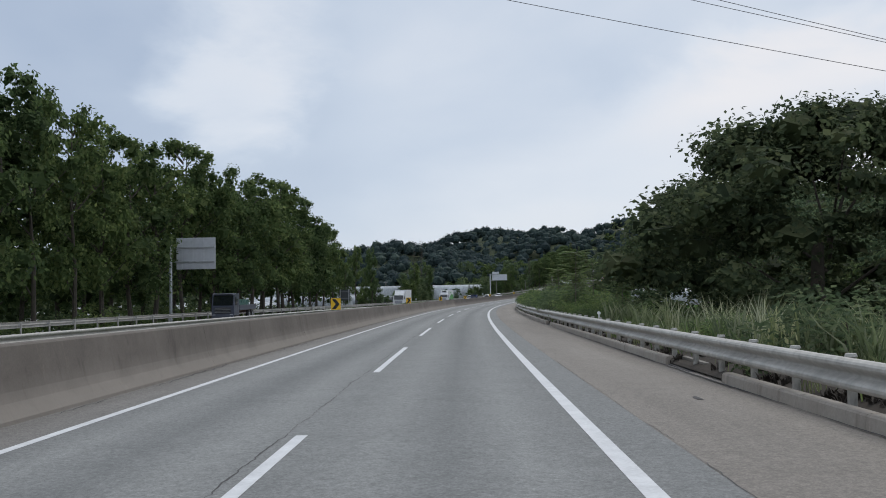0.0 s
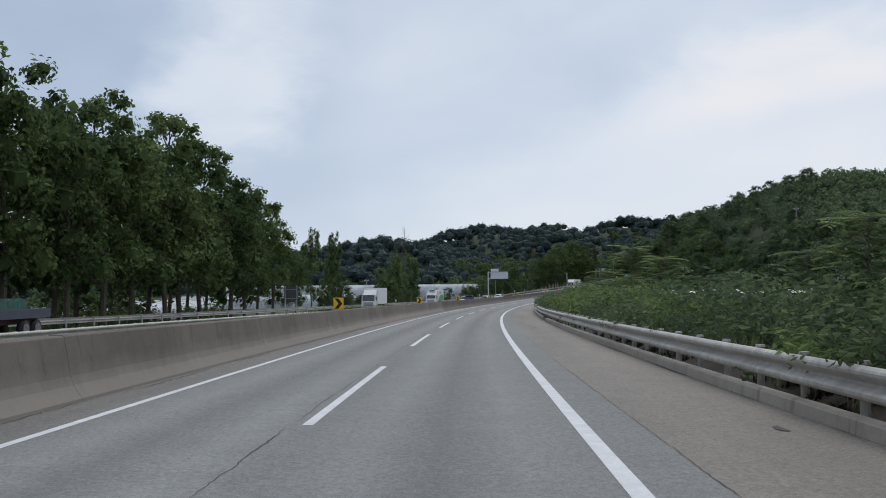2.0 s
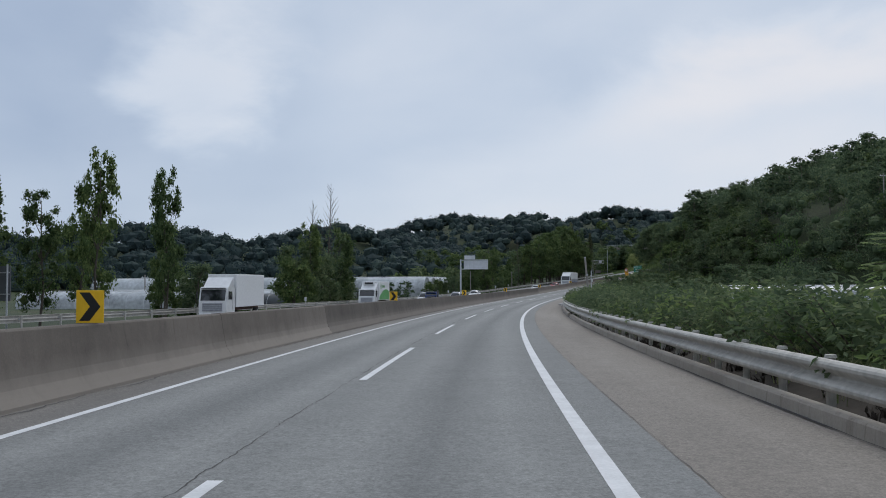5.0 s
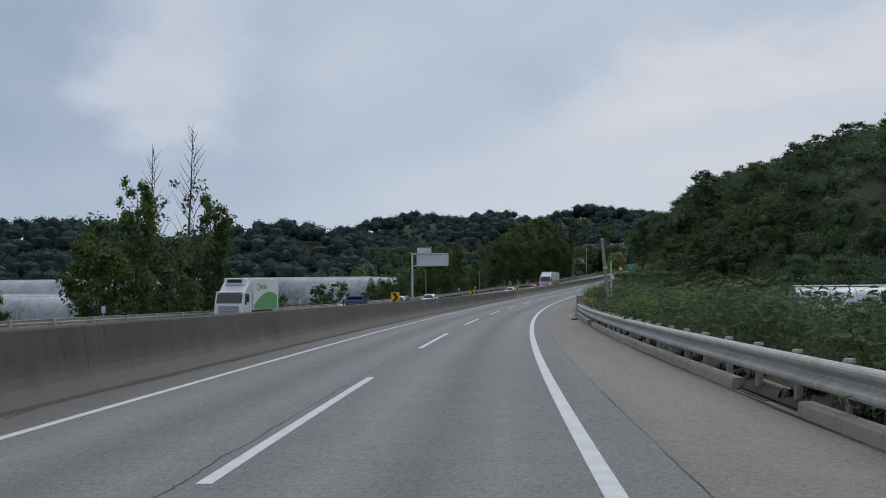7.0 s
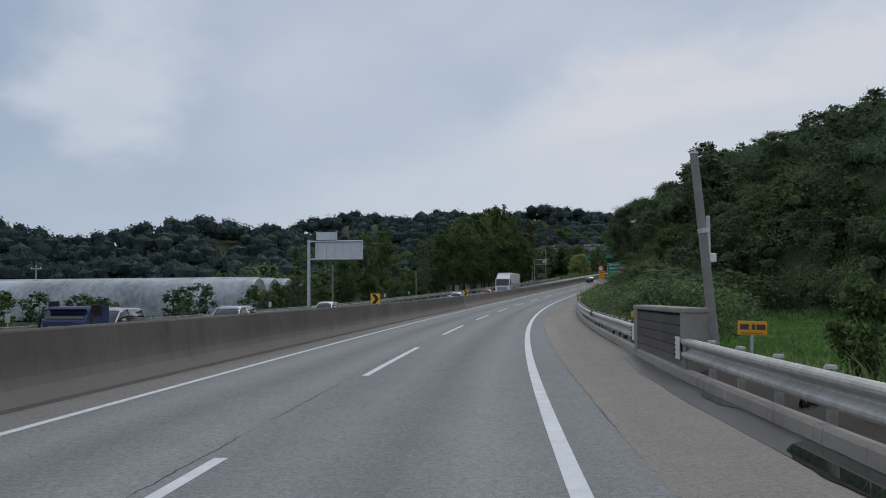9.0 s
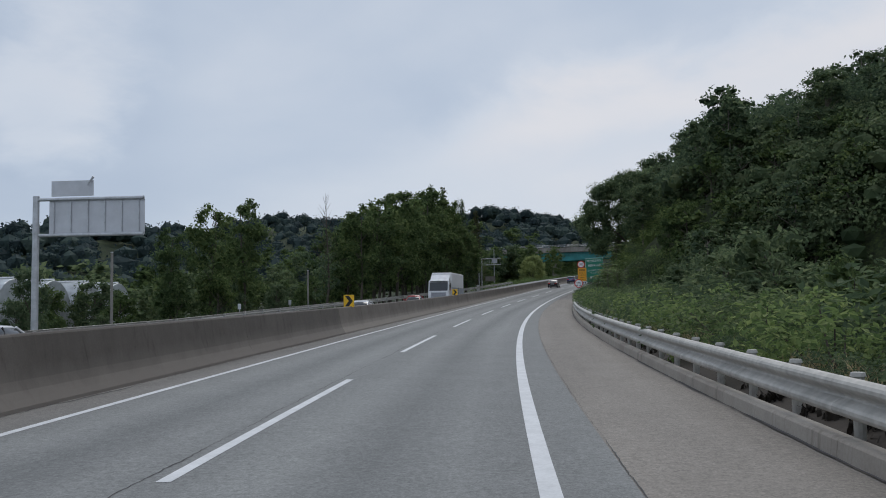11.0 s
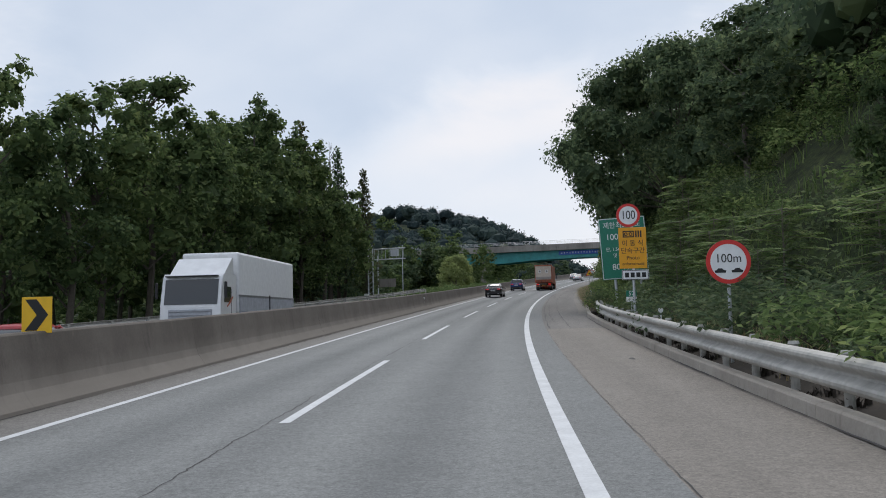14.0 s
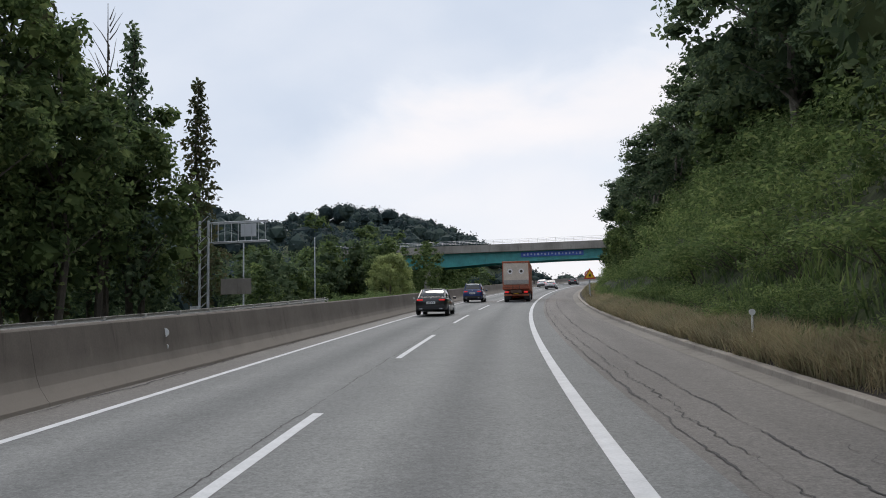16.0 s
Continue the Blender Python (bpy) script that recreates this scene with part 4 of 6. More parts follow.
for s, lat, sc in ((241, -31.8, 1.16), (248, -31.5, 1.2)):
    plant("thin", 1, s, lat, sc)
for s, lat, sc in ((236, -30.7, 0.62), (251, -31, 0.66)):
    plant("plane", 3, s, lat, sc, 0.8)
# left: field hedges and the second row
for k in range(46):
    plant("shrub", k % 4, 262 + k * 2.6 + rng.uniform(-1, 1), -28 - rng.uniform(0, 12), rng.uniform(0.5, 0.95), join="field_hedge")
plant("broad", 1, 318, -29, 0.8, 0.7)
for s, lat, sc in ((324, -31, 0.5), (327.5, -33, 0.55), (331, -31.5, 0.6), (334.5, -32, 0.65), (329, -37, 0.6), (334, -38, 0.8), (337, -35.5, 0.8), (340, -38, 0.9), (344, -37.5, 0.9)):
    plant("broad", int(s) % 4, s, lat, sc, 1.15)
for s, lat, sc in ((338, -29, 0.9), (342, -27, 1.08), (347, -28, 1.05), (351, -30, 1.0), (357, -31, 0.8)):
    plant("broad", 3 if int(s) % 2 else 0, s, lat, sc)
for s, lat, sc in ((344, -28.5, 0.6), (349, -27.5, 0.64), (353, -30, 0.52), (339, -30, 0.48)):
    plant("plane", 2, s, lat, sc, 0.9)
for k in range(14):
    plant("broad", k % 4, 312 + rng.uniform(0, 10), -36 - k * 3.2, rng.uniform(0.35, 0.6), 1.2, join="field_hedge")
plant("thin", 1, 371, -26.3, 0.92)
for k in range(8):
    plant("broad", k % 4, 360 + k * 3.0, -29 - rng.uniform(0, 6), rng.uniform(0.55, 0.8))
s = 381.0
while s < 436:
    for row in range(2):
        hh = float(np.interp(s, [381, 395, 405, 416, 436], [0.70, 0.79, 0.86, 1.0, 1.0]))
        plant("plane", rng.randint(0, 4), s + row * 2.2, -24.5 - row * 5.5 + rng.uniform(-1, 1), hh * rng.uniform(0.93, 1.07), rng.uniform(0.95, 1.2), join="row_wood" if row else "")
    s += rng.uniform(4.2, 5.6)
for s, lat, sc, sd in ((447, -21.8, 0.98, 0), (440, -23.0, 1.12, 1), (433, -25, 1.25, 0), (443, -27, 0.9, 1), (428, -24, 1.05, 1)):
    plant("meta", sd, s, lat, sc)
for s, lat, sc in ((437, -23, 1.2), (441, -29, 1.2)):
    plant("thin", 1, s, lat, sc)
plant("willow", 0, 545, -31, 1.12)
for s, lat, sc in ((440, -22.5, 0.72), (436, -23, 0.8), (430, -22, 0.75), (424, -22.5, 0.7)):
    plant("plane", 1, s, lat, sc, 1.1)
for k in range(130):
    s = rng.uniform(462, 690)
    plant("broad", k % 4, s, -rng.uniform(40, 115) + (8 if s > 560 else 0), rng.uniform(0.8, 1.45), 1.15, join="valley_wood")
for k in range(60):
    plant("shrub", 3 * (k % 2), 455 + k * 2.3, -23 - rng.uniform(0, 5), rng.uniform(0.5, 0.9), 1.2, join="field_hedge")
for k in range(46):
    plant("broad", k % 4, 345 + k * 2.5, -42 - rng.uniform(0, 14), rng.uniform(0.6, 1.0), 1.2, join="under_wood")
for k in range(20):
    plant("broad", k % 4, 566 + rng.uniform(-10, 10), -37 - k * 1.5, rng.uniform(1.4, 1.75), 1.0, join="valley_wood")
for k in range(10):
    plant("plane", k % 4, 562 + rng.uniform(-6, 6), -27 - k * 3.4, rng.uniform(0.5, 0.72), 1.15, join="valley_wood")
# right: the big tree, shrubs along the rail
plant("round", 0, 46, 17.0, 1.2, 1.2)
plant("broad", 0, 62, 24, 1.3)
plant("broad", 2, 34, 27, 1.2)
for s, lat, sc in ((72, 22, 1.2), (82, 25, 1.1), (66, 16, 0.95), (92, 24, 0.8), (76, 14, 0.7)):
    plant("pine", int(s) % 3, s, lat, sc * 0.8, 1.2)
for s, lat, sc in ((58.0, 5.4, 1.08), (61, 7.0, 0.95), (67, 6.6, 0.8), (105, 8.2, 1.22), (101, 9.5, 1.1), (116, 9.4, 0.9), (73, 7.5, 0.75), (52, 7.5, 0.7), (268, 6.8, 0.75), (358, 6.5, 0.8), (366, 6.8, 0.85), (383, 7.5, 0.8), (352, 6.4, 0.6), (355, 7.4, 0.75), (361.5, 7.6, 0.8), (364, 5.6, 0.55), (369, 5.8, 0.65), (371.5, 5.0, 0.55), (373, 6.3, 0.8), (376, 7.2, 0.95), (378.5, 5.7, 0.62), (380.5, 6.6, 0.85), (385.5, 6.6, 0.7), (387, 8.0, 0.95)):
    plant("sapling", 0, s, lat, sc)
for k in range(34):
    plant("shrub", k % 6, rng.uniform(6, 42), rng.uniform(5.0, 11), rng.uniform(0.35, 0.65), 1.3)
s = 40.0
while s < 226:
    hh = float(np.interp(s, [40, 60, 85, 110, 150, 168, 182, 192, 205, 232], [0.8, 1.1, 1.35, 1.55, 1.25, 1.0, 0.9, 0.95, 1.1, 1.1]))
    for lat, w in ((4.7, 0.75), (6.6, 1.0), (9.2, 1.15)):
        size = hh * w * rng.uniform(0.75, 1.1)
        plant("shrub", rng.randint(0, 5), s + rng.uniform(-0.7, 0.7), lat + rng.uniform(-0.25, 0.35), size, 1.15, join="" if lat < 5 else "roadside_scrub")
    s += 2.5
for s, lat, sc in ((131, 8.8, 1.1), (134, 10.5, 1.2), (127, 9.5, 0.95), (138, 9.0, 1.0), (143, 8.4, 0.85), (122, 8.0, 0.8)):
    plant("sapling", 0, s, lat, sc)
for s, lat, sc in ((256, 30, 1.0), (262, 15.6, 0.95), (272, 7.5, 0.62), (281, 8, 0.72), (292, 8.5, 0.75), (301, 9, 0.8)):
    plant("broad", int(s) % 4, s, lat, sc)
for s, lat, sc in ((316, 10.5, 0.85), (321, 12.5, 1.0), (326, 14.0, 1.05), (319, 15.5, 0.95), (330, 12.0, 0.95), (335, 15.5, 1.05), (325, 10.0, 0.75)):
    plant("broad", 1, s, lat, sc, 1.15)
for s, lat, sc in ((277, 28, 0.8), (283, 33, 0.8), (290, 36, 0.7)):
    plant("pine", int(s) % 3, s, lat, sc)
for k in range(22):
    s = 260 + k * 2.1
    plant("shrub", k % 6, s, rng.uniform(6.2, min(10.5, 5.8 + (s - 250) * 0.16)), rng.uniform(0.9, 1.4), 1.1)
s = 250.0
while s < 398:
    k = float(np.interp(s, [250, 258, 275, 300, 340, 398], [0.45, 0.6, 0.85, 1.1, 1.0, 0.9]))
    for lat in (4.5, 7.2, 10.5):
        if s < 256 and lat > 6 or s < 285 and lat > 9:
            continue
        plant("shrub", rng.randint(0, 5), s, lat + rng.uniform(-0.3, 0.4), k * rng.uniform(0.7, 1.1) * (0.8 if lat < 6 else 1.1), 1.2, join="" if lat < 6 else "roadside_scrub")
    s += 2.6
# right: hillside wood
k = 0
while k < 160:
    s, d = rng.uniform(250, 500), rng.uniform(0, 1) ** 1.3 * 58
    toe = float(np.interp(s, [250, 300, 340, 360, 480], [60, 48, 30, 11, 12]))
    if s > 395 and d < 4 or s < 372 and d < 5:
        continue
    plant("pine" if rng.random() < 0.7 else "broad", k % 3, s, toe + d, rng.uniform(0.6, 0.75) if s < 378 else rng.uniform(0.8, 1.0) if s < 405 else rng.uniform(0.75, 0.95), rng.uniform(0.9, 1.15), join="" if k % 4 == 1 and d < 30 else "bank_wood")
    k += 1
for s, lat, sc in ((388, 11.5, 0.8), (412, 14.5, 1.0), (420, 15, 1.08), (428, 14.4, 1.2), (436, 13.6, 1.3), (444, 13.8, 1.3), (452, 14.0, 1.15), (459, 13.6, 0.95), (466, 12.4, 0.9), (474, 11, 0.85), (484, 10, 0.85), (496, 10.4, 0.85), (510, 11, 0.9),
                   (408, 21, 0.9), (418, 22, 1.0), (432, 21, 1.2), (445, 20, 1.2), (458, 18, 1.1)):
    plant("pine", int(s) % 3, s, lat, sc, 1.0)
s = 396.0
while s < 600:
    for lat in (5.9, 7.4, 9.4, 12.0):
        plant("shrub", 3 * rng.randint(0, 1), s, lat + rng.uniform(-0.4, 0.4), rng.uniform(0.6, 1.0) * (1.15 if lat > 8 else 0.85 if lat > 7 else 0.5), 1.3, join="" if lat < 8 and s < 440 else "bank_scrub")
    s += 2.8 if s < 480 else 5
plant("round", 1, 403, 10.3, 1.2, 0.9)
for s, lat, sc in ((457, 8.6, 0.8), (464, 8.0, 0.85), (472, 7.6, 0.8), (482, 7.6, 0.75)):
    plant("broad", 2, s, lat, sc)
for k in range(60):
    plant("broad", (0, 2)[k % 2], rng.uniform(396, 480), rng.uniform(12.5, 20), rng.uniform(0.5, 0.8), 1.15, join="bank_wood")
for k in range(40):
    plant("broad" if k % 2 else "pine", k % 3, rng.uniform(480, 640), 12 + rng.uniform(0, 30), rng.uniform(0.7, 1.0), join="bank_wood")
for k in range(150):
    s = rng.uniform(222, 335)
    plant("shrub", k % 6, s, rng.uniform(46, 76), rng.uniform(1.3, 2.2), 1.2, join="slope_scrub")
for k in range(80):
    plant("broad", k % 4, rng.uniform(343, 372), rng.uniform(12, 40), rng.uniform(0.4, 0.65), 1.2, join="bank_wood")
for k in range(44):
    plant("broad", k % 4, rng.uniform(362, 394), rng.uniform(15, 34), rng.uniform(0.5, 0.75), 1.2, join="bank_wood")
for k in range(250):
    s, d = rng.uniform(308, 490), rng.uniform(0.3, 11)
    plant("shrub", k % 6 if s < 380 else 3 * (k % 2), s, (7 if s > 360 else 9) + (d if s > 360 else d * 0.5), rng.uniform(0.7, 1.25) * (0.75 if d < 2.5 else 1.0), 1.4, join="bank_scrub")

NAMES = {"slope_scrub": "green scrub on the lower slope of the hill", "row_wood": "second row of tall green trees behind the first", "under_wood": "dark green undergrowth below and behind the tree rows", "field_hedge": "low green hedge growth beside the fields", "valley_wood": "green woods beyond the opposite carriageway",
         "roadside_scrub": "dense green scrub behind the guard rail", "bank_wood": "dark trees covering the steep bank", "bank_scrub": "bright green scrub on the steep bank"}
for name, items in JOIN.items():
    for slot in (0, 1) if name in ("bank_wood", "row_wood") else (1,):
        by = {}
        for key, m in items:
            me = [c.data for c in PROTO[key].children if c.name.startswith(("crown", "foliage")) == bool(slot)][0]
            by.setdefault(me.materials[0].name, []).append((key, me, m))
        for mat, group in by.items():
            V, F3, F4, n = [], [], [], 0
            for key, me, m in group:
                co = np.empty(len(me.vertices) * 3, np.float32)
                me.vertices.foreach_get("co", co)
                a = np.array(m)
                co = co.reshape(-1, 3)
                if slot:
                    few, grow = (2, 1.2) if name == "roadside_scrub" else (3, 1.35) if name == "bank_scrub" else (7, 1.6) if name == "bank_wood" else (3, 1.35) if name == "valley_wood" else (6, 1.9)
                    quads = co.reshape(-1, 4, 3)
                    leaf = quads[:LEAVES.get(key, len(quads))][::few]
                    leaf = leaf[:, :1] + (leaf - leaf[:, :1]) * grow
                    co = np.concatenate([leaf, quads[LEAVES.get(key, len(quads)):]]).reshape(-1, 3)
                V.append(co @ a[:3, :3].T + a[:3, 3])
                if slot:
                    F4.append(np.arange(len(co)).reshape(-1, 4) + n)
                    n += len(co)
                    continue
                li = np.empty(len(me.loops), np.int32)
                me.loops.foreach_get("vertex_index", li)
                lt = np.empty(len(me.polygons), np.int32)
                me.polygons.foreach_get("loop_total", lt)
                if (lt == 4).all():
                    F4.append(li.reshape(-1, 4) + n)
                else:
                    ls = np.cumsum(lt) - lt
                    q = ls[lt == 4]
                    F4.append(np.stack([li[q], li[q + 1], li[q + 2], li[q + 3]], 1) + n)
                n += len(me.vertices)
            tagged(put(name, mesh_of(name, np.concatenate(V), np.concatenate(F4), bpy.data.materials[mat])), NAMES[name], "wood" if "wood" in name else "shrubs", kind="stuff")

# distant woods on the ridges, their leaf colour carrying the blue of the haze
nr = np.random.default_rng(11)
cs = []
while len(cs) < 5600:
    x, y = nr.uniform(-520, 330), nr.uniform(340, 930)
    d = np.hypot(RT[:, 0] - x, RT[:, 1] - y)
    i = int(np.argmin(d))
    lat = (x - RT[i, 0]) * np.cos(RT[i, 3]) - (y - RT[i, 1]) * np.sin(RT[i, 3])
    if lat > -45 or float(ridge_height(np.array(x), np.array(y))) < 1.0:
        continue
    z = float(ground_z(np.array(RS[i]), np.array(lat)))
    cs.append((x, y, z))
cs = np.array(cs)


def lumps(spots, heights, radii, rg):
    """Uneven low-poly crown cores, one island each."""
    ico = bmesh.new()
    bmesh.ops.create_icosphere(ico, subdivisions=1, radius=1.0)
    base = np.array([v.co[:] for v in ico.verts])
    tri = np.array([[v.index for v in f.verts] for f in ico.faces])
    ico.free()
    k = len(base)
    V = base[None] * (radii[:, None, None] * rg.uniform(0.7, 1.1, (len(spots), k, 1)))
    V[..., 2] *= 0.85
    V += spots[:, None] + np.stack([np.zeros_like(heights), np.zeros_like(heights), heights - radii], -1)[:, None]
    return V.reshape(-1, 3), (tri[None] + (np.arange(len(spots)) * k)[:, None, None]).reshape(-1, 3)


hs, rs_ = nr.uniform(6, 10.0, len(cs)), nr.uniform(3.0, 5.2, len(cs))
v, f = lumps(cs, hs - 0.8, rs_ * 0.92, nr)
tagged(put("far_canopy", mesh_of("far_canopy", v, f, M["leaf_far_haze"])), "dense canopy of the distant wooded ridges, haze tinted into its leaf colour", "wood", kind="stuff")
d = nr.normal(0, 1, (len(cs), 46, 3))
d /= np.linalg.norm(d, axis=2)[..., None]
d[..., 2] = np.abs(d[..., 2]) * 1.1 - 0.35
pts = cs[:, None] + np.stack([np.zeros_like(hs), np.zeros_like(hs), hs - rs_], -1)[:, None] + d * rs_[:, None, None] * nr.uniform(0.7, 1.15, (len(cs), 46, 1))
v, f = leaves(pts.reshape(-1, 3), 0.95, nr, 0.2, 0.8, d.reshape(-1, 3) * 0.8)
tagged(put("far_wood", mesh_of("far_wood", v, f, M["leaf_far_haze"])), "green wood covering the distant ridges, haze tinted into its leaf colour", "wood", kind="stuff")
# right-hand hill beyond the near trees
near, far = [], []
while len(near) + len(far) < 1900:
    s, lat = nr.uniform(280, 520), 15 + 130 * nr.uniform(0, 1) ** 1.4
    if (s > 380 or lat > 20) and hill_right(np.array(s), np.array(lat)) > 0.4:
        (near if s < 430 and lat < 62 else far).append((*ground_point(s, lat), 0.72 if s < 380 and lat < 40 else 1.0))


def hill_crowns(spots, per, size, label, mat="leaf_dark"):
    pts, outs = [], []
    for x, y, z, low in spots:
        h, r = nr.uniform(5, 9.5) * low, nr.uniform(2.0, 3.2)
        d = nr.normal(0, 1, (per, 3))
        d /= np.linalg.norm(d, axis=1)[:, None]
        d[:, 2] = np.abs(d[:, 2]) * 1.1 - 0.45
        lump = 1 + 0.22 * np.sin(d[:, 0] * 5 + x) * np.sin(d[:, 1] * 5 + y)
        pts.append(np.array([x, y, z + h - r]) + d * r * (nr.uniform(0.7, 1.1, per) * lump)[:, None])
        outs.append(d)
    q = np.array(spots)
    hh = 7.2 * q[:, 3]
    v, f = lumps(q[:, :3], hh - 1.2, nr.uniform(1.1, 1.7, len(q)), nr)
    tagged(put("hill_canopy", mesh_of("hill_canopy", v, f, M[mat])), "dense shaded canopy under the leaves of the hillside wood", "wood", kind="stuff")
    v, f = leaves(np.concatenate(pts), size, nr, 0.2, 0.75, np.concatenate(outs) * 1.6)
    return tagged(put("hill_wood", mesh_of("hill_wood", v, f, M[mat])), label, "wood", kind="stuff")


hill_crowns([q for q in near if q[3] == 1.0], 170, 0.42, "dark green wood on the steep hill beside the expressway")
hill_crowns([q for q in near if q[3] < 1.0], 200, 0.40, "lighter green young wood on the lower slope", "leaf_shrub")
hill_crowns(far, 60, 0.9, "dark green wood on the hill behind the bank")


def blades(name, spots, height, width, mat, label, seed, lean=0.35):
    """Grass or reeds: bent tapered blades."""
    r = np.random.default_rng(seed)
    n = len(spots)
    h = height * r.uniform(0.55, 1.15, n)
    a = r.uniform(0, 6.28, n)
    d = np.stack([np.cos(a), np.sin(a), np.zeros(n)], 1)
    w = np.stack([-np.sin(a), np.cos(a), np.zeros(n)], 1) * width * r.uniform(0.6, 1.3, n)[:, None] / 2
    le = (lean * r.uniform(0.2, 1.6, n) * h)[:, None]
    up = np.stack([np.zeros(n), np.zeros(n), h], 1)
    b = np.asarray(spots)
    m1, tip = b + up * 0.6 + d * le * 0.35, b + up * 0.95 + d * le
    v = np.stack([b - w, b + w, m1 + w * 0.8, m1 - w * 0.8, tip], 1).reshape(-1, 3)
    i = np.arange(n)[:, None] * 5
    f = np.concatenate([i + [[0, 1, 2]], i + [[0, 2, 3]], i + [[3, 2, 4]]])
    return tagged(put(name, mesh_of(name, v, f, mat)), label, "grass", kind="stuff")


def spread(n, a, b, lat0, lat1, seed, bunch=0.0):
    r = np.random.default_rng(seed)
    if bunch:
        k = max(3, n // 40)
        cs_, cl_ = r.uniform(a, b, k), r.uniform(lat0, lat1, k)
        j = r.integers(0, k, n)
        s_, l_ = cs_[j] + r.normal(0, bunch, n), cl_[j] + r.normal(0, bunch, n)
        l_ = np.maximum(l_, lat0 - 0.1)
    else:
        s_, l_ = r.uniform(a, b, n), r.uniform(lat0, lat1, n)
    return ground_point(s_, l_)


def verge_spots(n, a, b, lat0, lat1, seed, bunch=0.25, per=30):
    """Clumped places on the heaped soil behind the kerb."""
    r = np.random.default_rng(seed)
    k = max(3, n // per)
    j = r.integers(0, k, n)
    s_ = r.uniform(a, b, k)[j] + r.normal(0, bunch, n)
    l_ = np.maximum((lat0 + (lat1 - lat0) * r.uniform(0, 1, k) ** 1.2)[j] + r.normal(0, bunch, n), lat0 - 0.05)
    q = ground_point(s_, l_)
    q[:, 2] = np.maximum(q[:, 2], rd(s_)[:, 2] + np.interp(l_ - verge_shift(s_), [3.26, 3.34, 3.62, 4.05, 4.6, 4.7], [0.02, 0.07, 0.15, 0.29, 0.42, -9]))
    return q


blades("reeds", spread(1500, 10, 40, 4.7, 8.0, 1, 0.22), 1.25, 0.06, M["reed"], "tall pale green reeds behind the guard rail", 1, 0.6)
blades("reeds", spread(1300, -10, 20, 4.7, 8.0, 2, 0.24), 1.25, 0.06, M["reed"], "tall pale green reeds behind the guard rail", 2, 0.4)
blades("reeds", spread(900, 11, 30, 5.2, 7.5, 31, 0.16), 1.6, 0.032, M["plume"], "tall pale plumed reeds behind the guard rail", 31, 0.55)
blades("verge_grass", verge_spots(7000, -20, 240, 3.7, 5.2, 3, 0.2), 0.42, 0.02, M["reed"], "dry and green grass under the guard rail", 3, 0.6)
# Litter added in the dark soil colour to deepen the shaded gap below the beam.
blades("verge_litter", verge_spots(16000, -20, 391, 3.42, 4.3, 31, 0.1), 0.16, 0.05, M["soil"], "dead stalks and leaf litter added to darken the gap under the guard rail", 31, 0.8)
blades("verge_grass", verge_spots(4500, 250, 395, 3.7, 5.4, 4, 0.22), 0.5, 0.02, M["drygrass"], "dry grass under the guard rail", 4, 0.6)

vp = verge_spots(34000, 391, 455, 4.05, 5.2, 21, 0.22, 60)
blades("verge_weeds", verge_spots(3500, 389, 455, 4.4, 6.4, 22, 0.3), 0.5, 0.05, M["leaf_bright"], "green weeds among the dry grass", 22, 0.7)
blades("dry_grass", vp, 0.58, 0.018, M["drygrass"], "straw-coloured dry grass behind the kerb", 5, 1.1)
blades("dry_grass", spread(7000, 450, 540, 4.2, 6.0, 15), 0.6, 0.04, M["drygrass"], "straw-coloured dry grass behind the kerb", 15, 0.6)
blades("weeds", spread(12000, -20, 238, 3.9, 12, 6, 0.4), 0.7, 0.04, M["leaf_bright"], "green weeds behind the guard rail", 6, 0.6)
blades("weeds", spread(9000, 300, 420, 5.0, 14, 7, 0.4), 0.8, 0.05, M["leaf_bright"], "green weeds on the bank", 7, 0.6)
blades("weeds", spread(3500, 389, 470, 5.0, 8.0, 17, 0.3), 0.6, 0.06, M["leaf_bright"], "green weeds at the foot of the bank", 17, 0.6)
blades("median_grass", [tuple(p) for p in rp(np.random.default_rng(8).uniform(5, 120, 2500), -9.0 + np.random.default_rng(9).normal(0, 0.08, 2500), 0.3)], 0.95, 0.03, M["leaf_bright"], "tuft of bright green grass behind the barrier", 8, 0.4)
blades("rice_field", ground_point(np.random.default_rng(10).uniform(224, 352, 30000), np.random.default_rng(12).uniform(11, 46, 30000)), 0.6, 0.22, M["rice"], "bright green rice field below the road", 10, 0.3)
blades("field_weeds", ground_point(np.random.default_rng(13).uniform(255, 380, 10000), -np.random.default_rng(14).uniform(26, 60, 10000)), 0.9, 0.18, M["leaf_shrub"], "green weeds and crops beside the greenhouses", 11, 0.5)

# ---- road furniture ----
def text_mesh(body, size, mat, extrude=0.002):
    cu = bpy.data.curves.new("lettering", "FONT")
    cu.body, cu.size, cu.align_x, cu.align_y, cu.extrude = body, size, "CENTER", "CENTER", extrude
    ob = bpy.data.objects.new("lettering", cu)
    scene.collection.objects.link(ob)
    me = bpy.data.meshes.new_from_object(ob.evaluated_get(bpy.context.evaluated_depsgraph_get()))
    bpy.data.objects.remove(ob)
    me.materials.clear()
    me.materials.append(mat)
    return me


UPRIGHT = Matrix.Rotation(radians(90), 4, "X")


def letter(parent, body, size, mat, x, y, z, wide=1.0):
    """Raised lettering on a face that looks back along the road."""
    return put("lettering", text_mesh(body, size, mat), parent, Matrix.Translation((x, y, z)) @ UPRIGHT @ Matrix.Diagonal((wide, 1, 1, 1)))


